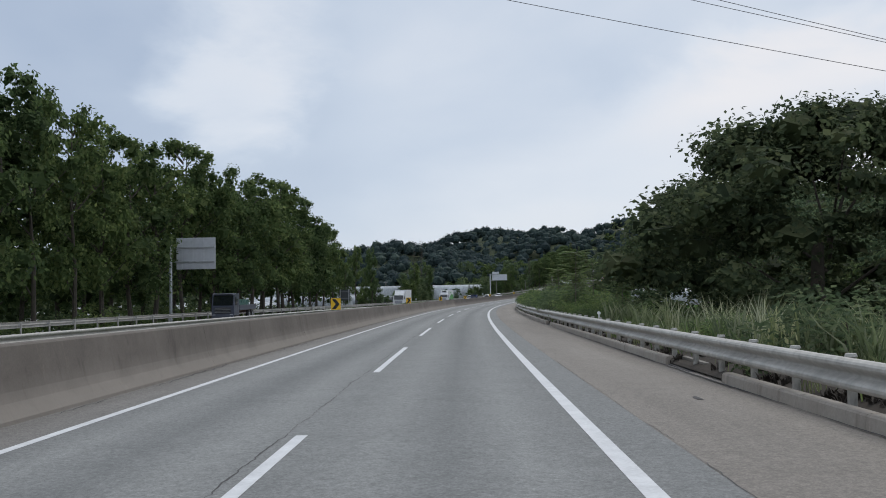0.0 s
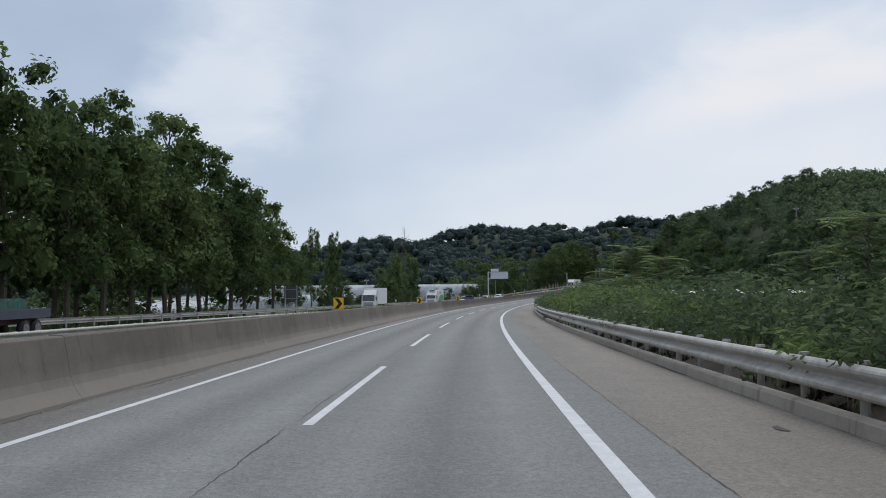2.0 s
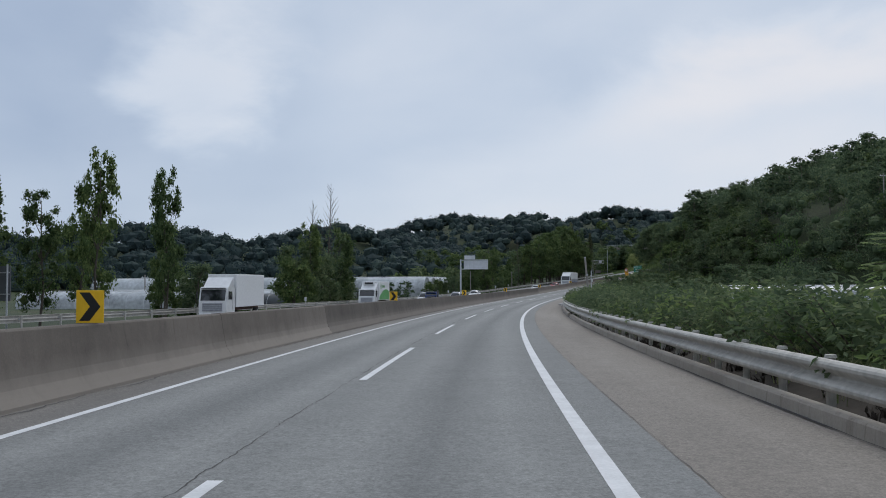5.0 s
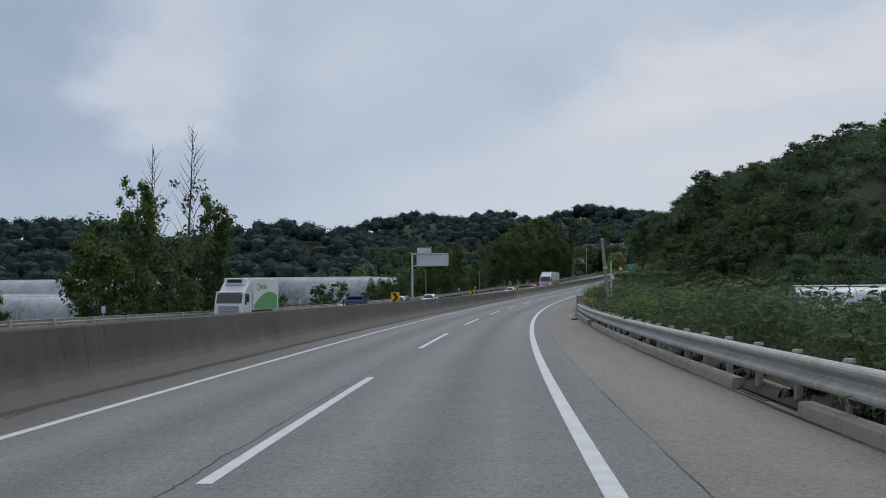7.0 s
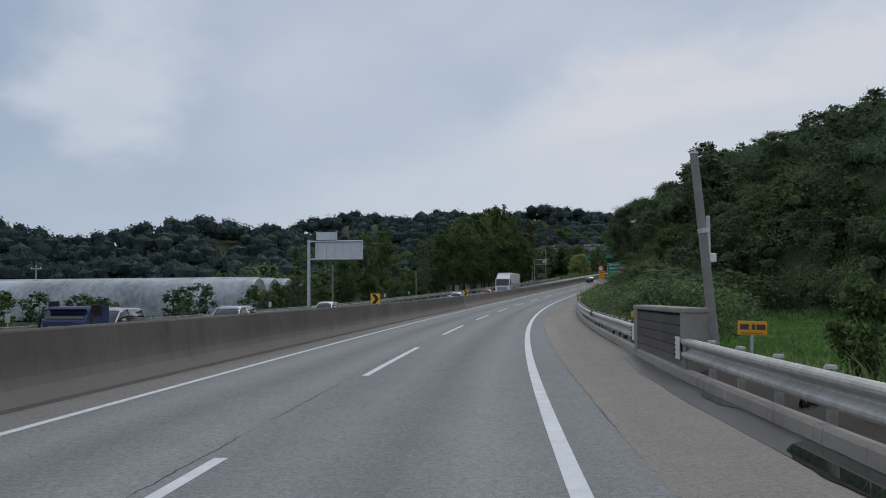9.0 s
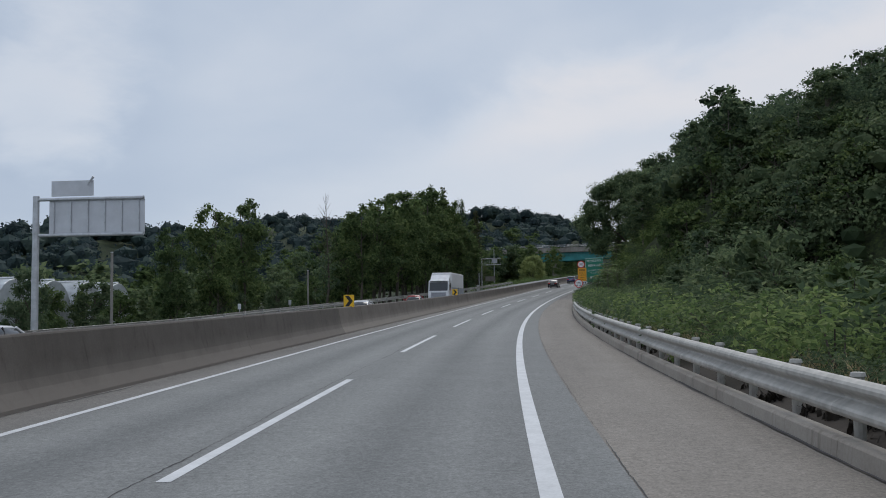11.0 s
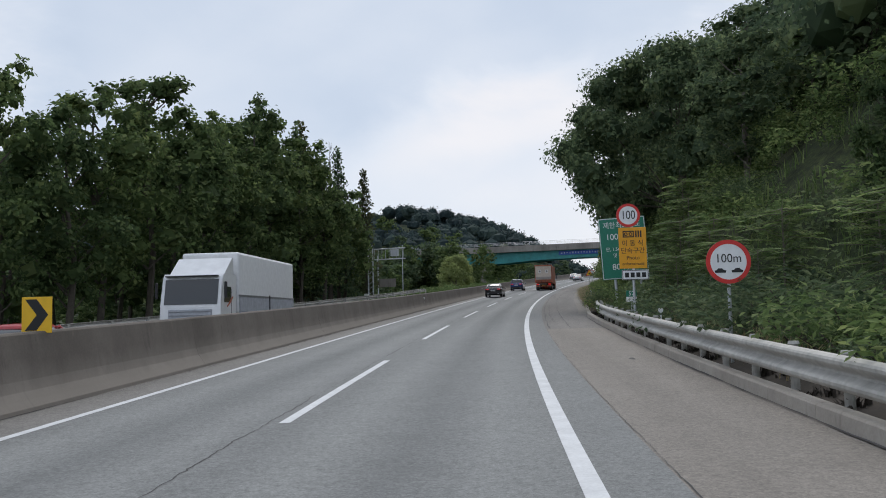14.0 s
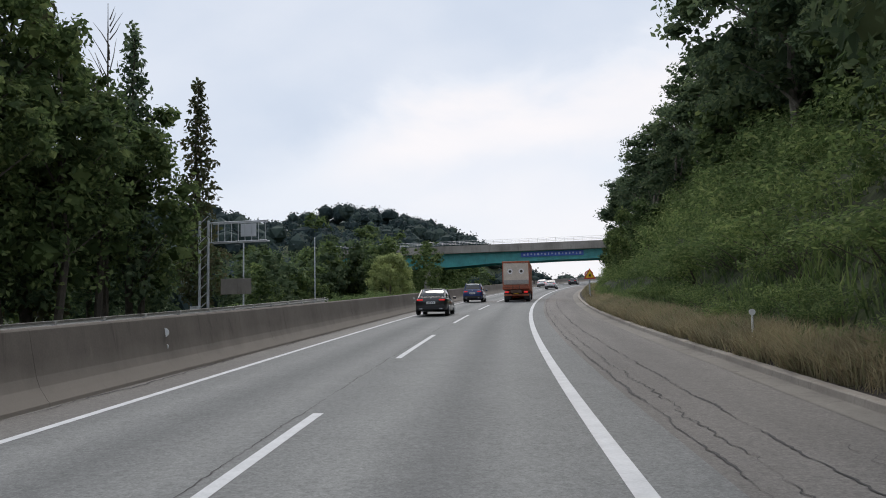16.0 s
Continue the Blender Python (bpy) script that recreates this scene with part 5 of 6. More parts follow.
def disc(r, depth, n=40):
    bm = bmesh.new()
    bmesh.ops.create_cone(bm, cap_ends=True, segments=n, radius1=r, radius2=r, depth=depth, matrix=Matrix.Rotation(radians(90), 4, "X"))
    return bm


def ring(r1, r2, depth, n=48):
    bm = bmesh.new()
    vs = []
    for y in (-depth / 2, depth / 2):
        for r in (r1, r2):
            vs.append([bm.verts.new((r * math.cos(6.28319 * i / n), y, r * math.sin(6.28319 * i / n))) for i in range(n)])
    a, b, c, d = vs
    for i in range(n):
        j = (i + 1) % n
        for p, q in ((a, b), (b, d), (d, c), (c, a)):
            bm.faces.new((p[i], p[j], q[j], q[i]))
    return bm


def chevron(s):
    root = thing("chevron_sign", rmat(s, -8.43, 1.10, 0), "yellow chevron sign with black arrow on the barrier", "road sign", "chevron signs")
    part("plate", box((0, 0, 0.36), (0.52, 0.02, 0.60), 0.006), M["yellow"], root)
    arrow = [(-0.20, 0.62), (0.0, 0.62), (0.20, 0.36), (0.0, 0.10), (-0.20, 0.10), (0.0, 0.36)]
    bm = bmesh.new()
    lo = [[bm.verts.new((x, -0.013 if k else -0.009, z)) for x, z in arrow] for k in (1, 0)]
    for f, b in zip((1, 0), lo):
        bm.faces.new((b[0], b[1], b[2], b[5]))
        bm.faces.new((b[5], b[2], b[3], b[4]))
    part("arrow", bm, M["black"], root)
    part("post", rod((0, 0.03, -0.02), (0, 0.03, 0.5), 0.025, bm=box((0, 0.03, 0.0), (0.16, 0.1, 0.02))), M["steel"], root)


for s in (47, 94, 138, 180, 225, 268, 311.5, 356):
    chevron(s)

# back of a direction sign in front of the tall trees
root = thing("direction_sign", rmat(94.5, -34.2, 0), "back of a large aluminium direction sign on a steel pole", "road sign")
part("pole", rod((0, 0, -2.6), (0, 0, 8.0), 0.17, 0.15, 16), M["steel"], root)
part("base_plate", box((0, 0, -2.35), (0.7, 0.7, 0.08), 0.01), M["steel"], root)
part("panel", box((2.75, 0.14, 6.9), (4.3, 0.06, 3.4), 0.02), M["signback"], root, "pale grey sign back")
for z in (6.0, 7.55):
    part("arm", box((2.3, 0.04, z), (5.0, 0.12, 0.14), 0.01), M["steel"], root)
for x in (1.2, 2.4, 3.6):
    part("rib", box((x, 0.08, 6.9), (0.07, 0.06, 3.3)), M["signback"], root)

# back of a small board beyond the opposite carriageway
root = thing("notice_board", rmat(173, -31.6, float(opp(173))), "dark grey back of a notice board on two steel posts", "road sign")
part("panel", box((0, 0, 2.75), (2.1, 0.06, 2.1), 0.02), M["panelback"], root)
for x in (-0.85, 0.85):
    part("post", rod((x, -0.06, -1.2), (x, -0.06, 3.9), 0.06), M["steel"], root)
for z in (2.1, 3.4):
    part("rail", box((0, -0.05, z), (2.0, 0.05, 0.07)), M["steel"], root)

# cantilever direction sign by the greenhouses
root = thing("direction_sign", rmat(314, -26.2, 0), "back of a cantilevered aluminium direction sign over the opposite lanes", "road sign")
part("pole", rod((0, 0, -2.6), (0, 0, 7.35), 0.20, 0.17, 16), M["steel"], root)
part("panel", box((3.4, 0.12, 6.15), (5.4, 0.06, 1.9), 0.02), M["signback"], root, "pale grey sign back")
part("small_panel", box((2.0, 0.12, 7.75), (2.4, 0.05, 0.85), 0.02), M["signback"], root)
for z in (5.2, 7.15):
    part("arm", rod((0, 0, z), (6.1, 0.0, z), 0.09, n=10), M["steel"], root)
for x in np.linspace(1.0, 5.8, 6):
    part("rib", box((float(x), 0.05, 6.15), (0.06, 0.05, 1.9)), M["steel"], root)
part("lamp", rod((2.9, 0, 7.9), (3.25, 0, 8.35), 0.03, 0.07), M["steel"], root)

# open frame gantry with a small variable sign
root = thing("sign_gantry", rmat(445, -20.6, 0), "grey steel mast carrying an open sign frame with one small panel", "sign gantry")
for x in (-0.28, 0.28):
    part("mast", rod((x, 0, -2.0), (x, 0, 6.2), 0.09, 0.08), M["steel"], root)
for z in np.arange(-1.2, 6.2, 0.6):
    part("brace", rod((-0.28, 0, float(z)), (0.28, 0, float(z) + 0.5), 0.03, n=6), M["steel"], root)
for z in (4.75, 6.0):
    for y in (-0.3, 0.3):
        part("rail", rod((0.5, y, z), (4.2, y, z + 0.08), 0.045, n=8), M["steel"], root)
for x in np.linspace(0.6, 4.1, 9):
    part("stay", rod((float(x), -0.3, 4.75), (float(x), -0.3, 6.05), 0.025, n=6), M["steel"], root)
part("panel", box((3.0, -0.25, 5.5), (1.0, 0.08, 0.8), 0.02), M["signback"], root)
part("cabinet", box((-0.5, -0.2, 0.1), (0.5, 0.4, 1.3), 0.02), M["white"], root)
part("lower_panel", box((1.9, 0.6, 2.0), (2.0, 0.06, 1.0), 0.02), M["footing"], root, "grey sign back low on the mast")


def pole(s, lat, base, top, r=0.09, mat="woodpole", label="pale concrete pole beside the opposite carriageway", lean=(0, 0), extra=None):
    root = thing("pole", rmat(s, lat, 0), label, "pole", "roadside poles")
    part("shaft", rod((0, 0, base), (lean[0], lean[1], top), r * 1.15, r * 0.85, 12), M[mat], root)
    part("cap", rod((lean[0], lean[1], top), (lean[0], lean[1], top + 0.06), r * 1.0, r * 0.9, 12), M["steel"], root)
    return root


pole(363, -25.8, -2.5, 4.0)
pole(322, -26.0, -2.5, 4.6)
pole(462, -24, -2.5, 5.6, 0.07, "steel", "slim steel lamp pole beyond the barrier")
pole(520, -36, -2.0, 9.0, 0.08, "steel", "slim steel lamp pole beyond the barrier")
p1 = pole(248, 6.0, -2.6, 6.1, 0.15, "woodpole", "leaning weathered concrete utility pole behind the shoulder", (-0.75, 0))
part("band", rod((-0.5, 0, 3.6), (-0.52, 0, 3.75), 0.18), M["steel"], p1)
p2 = pole(250, 6.05, -2.6, 4.25, 0.075, "steel", "thin grey pole with a small junction box")
part("box", box((0.12, -0.08, 2.9), (0.2, 0.14, 0.3), 0.02), M["white"], p2)
for s, lat, h in ((330, 62, 9), (230, 58, 8), (300, -95, 7), (335, -75, 8), (360, -130, 8)):
    x, y, z = ground_point(s, lat)
    root = thing("utility_pole", Matrix.Translation((x, y, z)), "distant grey utility pole with a crossarm", "utility pole", "utility poles")
    part("shaft", rod((0, 0, -0.3), (0, 0, h), 0.17, 0.12), M["woodpole"], root)
    part("crossarm", box((0, 0, h - 0.6), (1.6, 0.1, 0.12), 0.01), M["steel"], root)
    for xx in (-0.6, 0.0, 0.6):
        part("insulator", rod((xx, 0, h - 0.54), (xx, 0, h - 0.3), 0.06, 0.04, 8), M["white"], root)

# concrete headwall where the rail breaks, and small signs
root = thing("headwall", rmat(241.8, 3.02, 0), "dark stained concrete wall block between two guard rails", "concrete wall")
for k in range(6):
    part("course", box((0.24, 0, 0.06 + 0.215 * k), (0.40, 6.6, 0.205), 0.012), M["concrete_brown"], root)
part("core", box((0.26, 0, 0.60), (0.36, 6.5, 1.30)), M["crack"], root)
for y in (-3.55, 3.55):
    part("end_block", box((0.23, y, 0.62), (0.46, 0.55, 1.42), 0.03), M["deck"], root, "paler rough concrete end")
part("coping", box((0.24, 0, 1.36), (0.52, 7.7, 0.11), 0.03), M["deck"], root)
for s, y in ((238.45, 0), (246.1, 0)):
    root = thing("rail_end_plate", rmat(s, rail_lat(s) - 0.09, 0.60), "white bolted steel plate at the end of the guard rail", "guardrail", "rail end plates")
    part("plate", box((0, 0, 0), (0.03, 0.42, 0.46), 0.008), M["white"], root)
    for z in (-0.15, -0.05, 0.05, 0.15):
        part("bolt", rod((-0.05, 0.16, z), (0.0, 0.16, z), 0.018, n=8), M["rust_bolt"], root)
root = thing("wire_sign", rmat(236.8, 4.0, 0) @ Matrix.Rotation(radians(2), 4, "Y"), "small amber plate with a line of dark writing on a post", "road sign")
part("plate", box((0, 0, 1.06), (0.54, 0.02, 0.26), 0.005), M["amber"], root)
for i, (x, w) in enumerate(((-0.15, 0.16), (0.015, 0.06), (0.155, 0.16))):
    part("bar", box((x, -0.014, 1.08), (w, 0.008, 0.10)), M["crack"], root)
part("underline", box((0, -0.014, 0.965), (0.42, 0.008, 0.012)), M["crack"], root)
part("post", rod((0, 0.03, -0.6), (0, 0.03, 0.96), 0.03), M["steel"], root)
root = thing("amber_marker", rmat(251.5, 3.75, 0), "amber plate on the guard rail beyond the wall", "road sign")
part("plate", box((0.1, 0, 1.0), (0.42, 0.03, 0.22), 0.01), M["amber"], root)
part("post", rod((0.1, 0.03, -0.4), (0.1, 0.03, 1.0), 0.03), M["steel"], root)


def delineator(s, lat, up=0.0, h=0.92):
    root = thing("delineator", rmat(s, lat, up), "white round reflector on a short post", "delineator", "delineators")
    part("post", rod((0, 0, -0.3), (0, 0, h), 0.026), M["white"], root)
    part("reflector", disc(0.068, 0.05, 20), M["white"], root, "", Matrix.Translation((0, -0.01, h + 0.06)))


for s in (35.8, 331.8, 367.2, 410.5):
    delineator(s, rail_lat(s) + (0.42 if s < 400 else 1.15), 0.0, 0.92 if s < 400 else 0.96)
root = thing("barrier_reflector", rmat(409, -8.23, 0.86, 0), "pale round reflector fixed to the barrier", "reflector", "barrier reflectors")
part("lens", disc(0.10, 0.03, 20), M["white"], root)
part("lower_lens", disc(0.05, 0.02, 16), M["white"], root, "", Matrix.Translation((0.05, 0, -0.30)))
copy_thing(root, rmat(452, -8.23, 0.86))
for s in (205, 226, 262, 300, 340, 352):
    root = thing("marker_plate", rmat(s, float(far_edge(s)) - 0.9, float(opp(s))), "small pale marker plate on a post beyond the far rail", "road sign", "marker plates")
    part("plate", box((0, 0, 1.25), (0.28, 0.02, 0.45), 0.01), M["signback"], root)
    part("post", rod((0, 0.02, -0.6), (0, 0.02, 1.1), 0.025), M["steel"], root)

# speed and camera signs on the right
root = thing("speed_sign", rmat(374, 3.74, 0), "round speed limit sign above an amber camera notice", "road sign")
part("post", rod((0.12, 0.05, -0.6), (0.12, 0.05, 4.6), 0.05), M["steel"], root)
face = part("face", disc(0.42, 0.02), M["white"], root, "white disc", Matrix.Translation((0.0, 0, 4.2)))
part("rim", ring(0.33, 0.425, 0.03), M["red"], root, "red rim", Matrix.Translation((0, 0, 4.2)))
letter(root, "100", 0.44, M["black"], 0, -0.014, 4.2, 0.78)
part("plate", box((0.12, 0, 3.02), (0.98, 0.02, 1.48), 0.01), M["amber"], root, "amber plate")
for x, z, w, h in ((-0.02, 3.62, 0.40, 0.035), (-0.02, 3.42, 0.40, 0.035), (-0.20, 3.52, 0.035, 0.23), (0.16, 3.52, 0.035, 0.23)):
    part("pictogram_frame", box((x, -0.014, z), (w, 0.01, h)), M["black"], root)
for x in (-0.11, 0.06):
    part("pictogram_lens", ring(0.035, 0.065, 0.012, 20), M["black"], root, "", Matrix.Translation((x, -0.014, 3.52)))
for k in range(3):
    part("pictogram_bar", box((0.25 + 0.085 * k, -0.014, 3.52), (0.05, 0.01, 0.24)), M["black"], root)
letter(root, "이 동 식", 0.235, M["black"], 0.12, -0.014, 3.18)
letter(root, "단속구간", 0.235, M["black"], 0.12, -0.014, 2.91)
letter(root, "Photo", 0.19, M["black"], 0.12, -0.014, 2.66)
letter(root, "enforcement", 0.15, M["black"], 0.12, -0.014, 2.45)
part("lower_plate", box((0.18, 0, 2.05), (0.95, 0.02, 0.36), 0.008), M["white"], root, "white plate")
for z in (1.89, 2.21):
    part("border", box((0.18, -0.013, z), (0.91, 0.006, 0.02)), M["black"], root)
for x in (-0.27, 0.63):
    part("border", box((x, -0.013, 2.05), (0.02, 0.006, 0.32)), M["black"], root)
for k in range(4):
    part("bar", box((-0.12 + 0.2 * k, -0.014, 2.05), (0.14, 0.008, 0.17)), M["black"], root)

root = thing("limit_board", rmat(388.6, 5.28, 0.14) @ Matrix.Rotation(radians(-3), 4, "Y"), "tall green board with white writing on speed limits", "road sign")
part("board", box((0, 0, 3.42), (2.4, 0.05, 3.2), 0.02), M["green"], root)
for x, z, w, h in ((0, 4.98, 2.34, 0.03), (0, 1.86, 2.34, 0.03), (-1.16, 3.42, 0.03, 3.1), (1.16, 3.42, 0.03, 3.1)):
    part("border", box((x, -0.028, z), (w, 0.006, h)), M["white"], root)
for x in (-0.55, 0.75):
    part("post", rod((x, 0.1, -1.5), (x, 0.1, 4.6), 0.075), M["steel"], root)
letter(root, "제한최고속도", 0.37, M["white"], 0, -0.03, 4.62, 0.95)
letter(root, "100 Km/h", 0.44, M["white"], 0, -0.03, 4.02)
letter(root, "단, 1.5t초과 화물차", 0.235, M["white"], 0, -0.03, 3.38)
letter(root, "및 건설기계", 0.235, M["white"], 0, -0.03, 3.05)
letter(root, "80 Km/h", 0.44, M["white"], 0.1, -0.03, 2.45)

root = thing("weight_sign", rmat(359.1, 3.68, 0), "round white sign with red rim on a thin post", "road sign")
part("post", rod((0, 0.04, -0.6), (0, 0.04, 2.3), 0.035), M["steel"], root)
part("face", disc(0.42, 0.02), M["white"], root, "", Matrix.Translation((0, 0, 2.11)))
part("rim", ring(0.345, 0.425, 0.03), M["red"], root, "red rim", Matrix.Translation((0, 0, 2.11)))
letter(root, "100m", 0.235, M["black"], 0, -0.014, 2.17, 0.95)
for sg in (-1, 1):
    part("pictogram_car", prism([(sg * 0.06, 1.90), (sg * 0.26, 1.90), (sg * 0.27, 1.94), (sg * 0.23, 1.955), (sg * 0.20, 1.985), (sg * 0.13, 1.985), (sg * 0.10, 1.955), (sg * 0.05, 1.94)], 0.012), M["black"], root, "small black car shape", Matrix.Translation((0, -0.012, 0)))

root = thing("distance_marker", rmat(376.5, 4.05, 0), "small green and white distance marker plate", "road sign")
part("post", rod((0, 0.03, -0.5), (0, 0.03, 1.3), 0.03), M["steel"], root)
part("plate", box((0, 0, 1.35), (0.40, 0.02, 0.24), 0.005), M["green"], root)
part("lower_plate", box((0, 0, 1.13), (0.40, 0.02, 0.20), 0.005), M["white"], root)
letter(root, "52", 0.22, M["white"], 0, -0.013, 1.35)
letter(root, ".6", 0.21, M["black"], 0.06, -0.013, 1.13)

root = thing("warning_sign", rmat(470, 4.75, 0.22) @ Matrix.Diagonal((0.85, 0.85, 0.85, 1)), "amber triangular warning sign with red border", "road sign")
part("post", rod((0, 0.04, -1), (0, 0.04, 2.6), 0.04), M["steel"], root)
part("border", prism([(-0.62, 2.0), (0.62, 2.0), (0.0, 3.1)], 0.02), M["red"], root)
part("face", prism([(-0.46, 2.1), (0.46, 2.1), (0.0, 2.92)], 0.03), M["yellow"], root)
part("symbol", box((0, -0.02, 2.35), (0.2, 0.008, 0.25)), M["black"], root)
root = thing("speed_sign", rmat(478, 4.9, 0), "round white sign with red rim near the warning sign", "road sign")
part("post", rod((0, 0.04, -1), (0, 0.04, 2.6), 0.04), M["steel"], root)
part("face", disc(0.42, 0.02), M["white"], root, "", Matrix.Translation((0, 0, 2.3)))
part("rim", ring(0.33, 0.425, 0.03), M["red"], root, "", Matrix.Translation((0, 0, 2.3)))

# white pipe on the bank
root = thing("bank_pipe", rmat(398, 7.0, 0), "thin white pipe rail lying across the bank", "pipe")
part("pipe", rod((0, 0, 2.05), (6.5, 9, 2.75), 0.035), M["white"], root)
part("stake", rod((0.1, 0.1, 0.4), (0.1, 0.1, 2.06), 0.02), M["white"], root)
part("stake", rod((6.3, 8.7, 1.0), (6.3, 8.7, 2.73), 0.02), M["white"], root)


def cable(a, b, sag, r=0.02):
    n = 24
    a, b = np.array(a), np.array(b)
    pts = np.array([a + (b - a) * t - np.array([0, 0, 4 * sag * t * (1 - t)]) for t in np.linspace(0, 1, n)])
    side = np.cross(b - a, (0, 0, 1))
    side /= np.linalg.norm(side)
    ring_ = np.array([side * math.cos(w) + np.array([0, 0, math.sin(w)]) for w in np.linspace(0, 2 * math.pi, 6, endpoint=False)]) * r
    i = np.arange(n * 6).reshape(n, 6)
    j = np.roll(i, -1, 1)
    f = np.stack([i[:-1], j[:-1], j[1:], i[1:]], -1).reshape(-1, 4)
    root = thing("power_cable", Matrix(), "thin dark overhead power cable", "cable", "power cables")
    put("wire", mesh_of("wire", (pts[:, None] + ring_[None]).reshape(-1, 3), f, M["wire"], True), root)


for k, (za, zb) in enumerate(((30, 5.5), (34.5, 5.8), (36.2, 5.3))):
    cable((-40, 57 + k * 0.6, za), (75, 57 + k * 0.6, zb), 1.0)
cable(rp(250, 6.05, 4.1), rp(262, 40, 6.0), 0.3, 0.012)

# ---- footbridge over the road ----
root = thing("overbridge", rmat(590, 0, 0), "road bridge with teal steel girders and stained concrete deck", "bridge")
outline = [(-62, 5.6), (-36, 4.6), (-30, 4.7), (-20, 5.3), (-6, 5.6), (25, 5.7), (25, 7.7), (-62, 7.7)]
for y in (0, 6.5):
    part("girder", prism(outline, 0.5), M["teal"], root, "teal painted steel girder", Matrix.Translation((0, y, 0)))
    part("flange", box((-18, y, 7.72), (87, 0.8, 0.10)), M["teal"], root)
for x in np.arange(-58, 25, 4.0):
    part("stiffener", box((float(x), -0.29, 6.6), (0.08, 0.1, 1.9)), M["teal"], root)
part("deck", box((-18, 3.2, 8.05), (88, 9.4, 0.55), 0.04), M["deck"], root)
for y in (-1.35, 7.75):
    part("parapet", box((-18, y, 8.75), (88, 0.28, 1.5), 0.03), M["deck"], root)
for x in np.arange(-60, 26, 2.0):
    part("rail_post", rod((float(x), -1.35, 9.5), (float(x), -1.35, 10.5), 0.03, n=6), M["steel"], root)
for z in (9.85, 10.15, 10.5):
    part("handrail", rod((-62, -1.35, z), (26, -1.35, z), 0.035, n=6), M["steel"], root)
part("banner", box((-7, -0.45, 7.0), (14, 0.04, 1.1)), M["blue"], root, "blue banner with white writing")
for k in range(17):
    part("bar", box((-13.2 + k * 0.78, -0.49, 7.0 + 0.05 * (k % 3 - 1)), ((0.42, 0.30, 0.36, 0.22)[k % 4], 0.02, (0.42, 0.50, 0.34)[k % 3])), M["palewriting"], root)
for x in (-36, 14):
    part("pier", box((x, 3.2, 2.0), (1.6, 7.5, 7.0), 0.1), M["deck"], root)

# ---- greenhouses ----
def greenhouse(s, lat, length, width, h, turn, mat="film", label="long film-covered greenhouse tunnel with hoops", bays=1):
    x, y, z = ground_point(s, lat)
    q = rd(s)
    base = Matrix.Translation((x, y, z - 0.1)) @ Matrix.Rotation(-float(q[3]) + radians(turn), 4, "Z")
    root = thing("greenhouse", base, label, "greenhouse", "greenhouses")
    side = h * 0.42
    for b in range(bays):
        off = (b - (bays - 1) / 2) * width
        arc = [(off - width / 2, 0), (off - width / 2, side)] + [(off - width / 2 * math.cos(math.pi * t / 12), side + (h - side) * math.sin(math.pi * t / 12)) for t in range(1, 12)] + [(off + width / 2, side), (off + width / 2, 0)]
        n = max(8, int(length / 1.5))
        ys = np.linspace(-length / 2, length / 2, n)
        rg = np.random.default_rng(int(s) + b)
        v = np.concatenate([np.array([(x_, y_, z_ + (rg.normal(0, 0.04) if 2 < i < 12 else 0)) for i, (x_, z_) in enumerate(arc)]) for y_ in ys])
        k = len(arc)
        i = np.arange(n * k).reshape(n, k)
        f = np.stack([i[:-1, :-1], i[:-1, 1:], i[1:, 1:], i[1:, :-1]], -1).reshape(-1, 4)
        put("film", mesh_of("film", v, f, M[mat], True), root)
        for yy, nm in ((-length / 2, "end_wall"), (length / 2, "end_wall")):
            bm = bmesh.new()
            vs = [bm.verts.new((a, yy, c)) for a, c in arc]
            bm.faces.new(vs)
            r = bmesh.ops.extrude_face_region(bm, geom=bm.faces[:])
            bmesh.ops.translate(bm, verts=[g for g in r["geom"] if isinstance(g, bmesh.types.BMVert)], vec=(0, -0.05 if yy < 0 else 0.05, 0))
            part(nm, bm, M[mat], root)
        for yy in np.arange(-length / 2, length / 2 + 0.1, 4.0):
            bm = bmesh.new()
            pts = [Vector((a * 1.0, float(yy), c + 0.02)) for a, c in arc]
            for p, r_ in zip(pts, pts[1:]):
                rod(p, r_, 0.035, 0.035, 5, bm)
            part("hoop", bm, M["steel"], root)
        part("ridge_pipe", rod((off, -length / 2, h + 0.12), (off, length / 2, h + 0.12), 0.07, n=6), M["white"], root)
    return root


greenhouse(341, -88, 96, 5.4, 5.6, 90, bays=4)
greenhouse(300, -84, 40, 6.0, 3.6, 90)
greenhouse(288, -92, 46, 6.0, 3.6, 90)
greenhouse(283, -56, 16, 5.0, 3.0, 90, "filmdark", "low dark net-covered shed beside the greenhouses")
greenhouse(160, -66, 120, 7.0, 3.2, 0, bays=2)
greenhouse(273, 43, 34, 6.4, 5.0, 90)

# ---- vehicles ----
def paint(name, color, rough=0.3, metal=0.0):
    return plain(name, color, rough, metal, 0.12, 2.0, 0.1, 0.6)


M["car_black"] = paint("black_car_paint", (0.012, 0.012, 0.014))
M["car_blue"] = paint("blue_car_paint", (0.014, 0.035, 0.13))
M["car_white"] = paint("white_car_paint", (0.74, 0.75, 0.76))
M["car_silver"] = paint("silver_car_paint", (0.45, 0.46, 0.48), 0.3, 0.4)
M["car_red"] = paint("red_car_paint", (0.42, 0.02, 0.022))
M["car_grey"] = paint("dark_grey_car_paint", (0.05, 0.052, 0.06))
M["cab_grey"] = paint("blue_grey_cab_paint", (0.075, 0.085, 0.12))
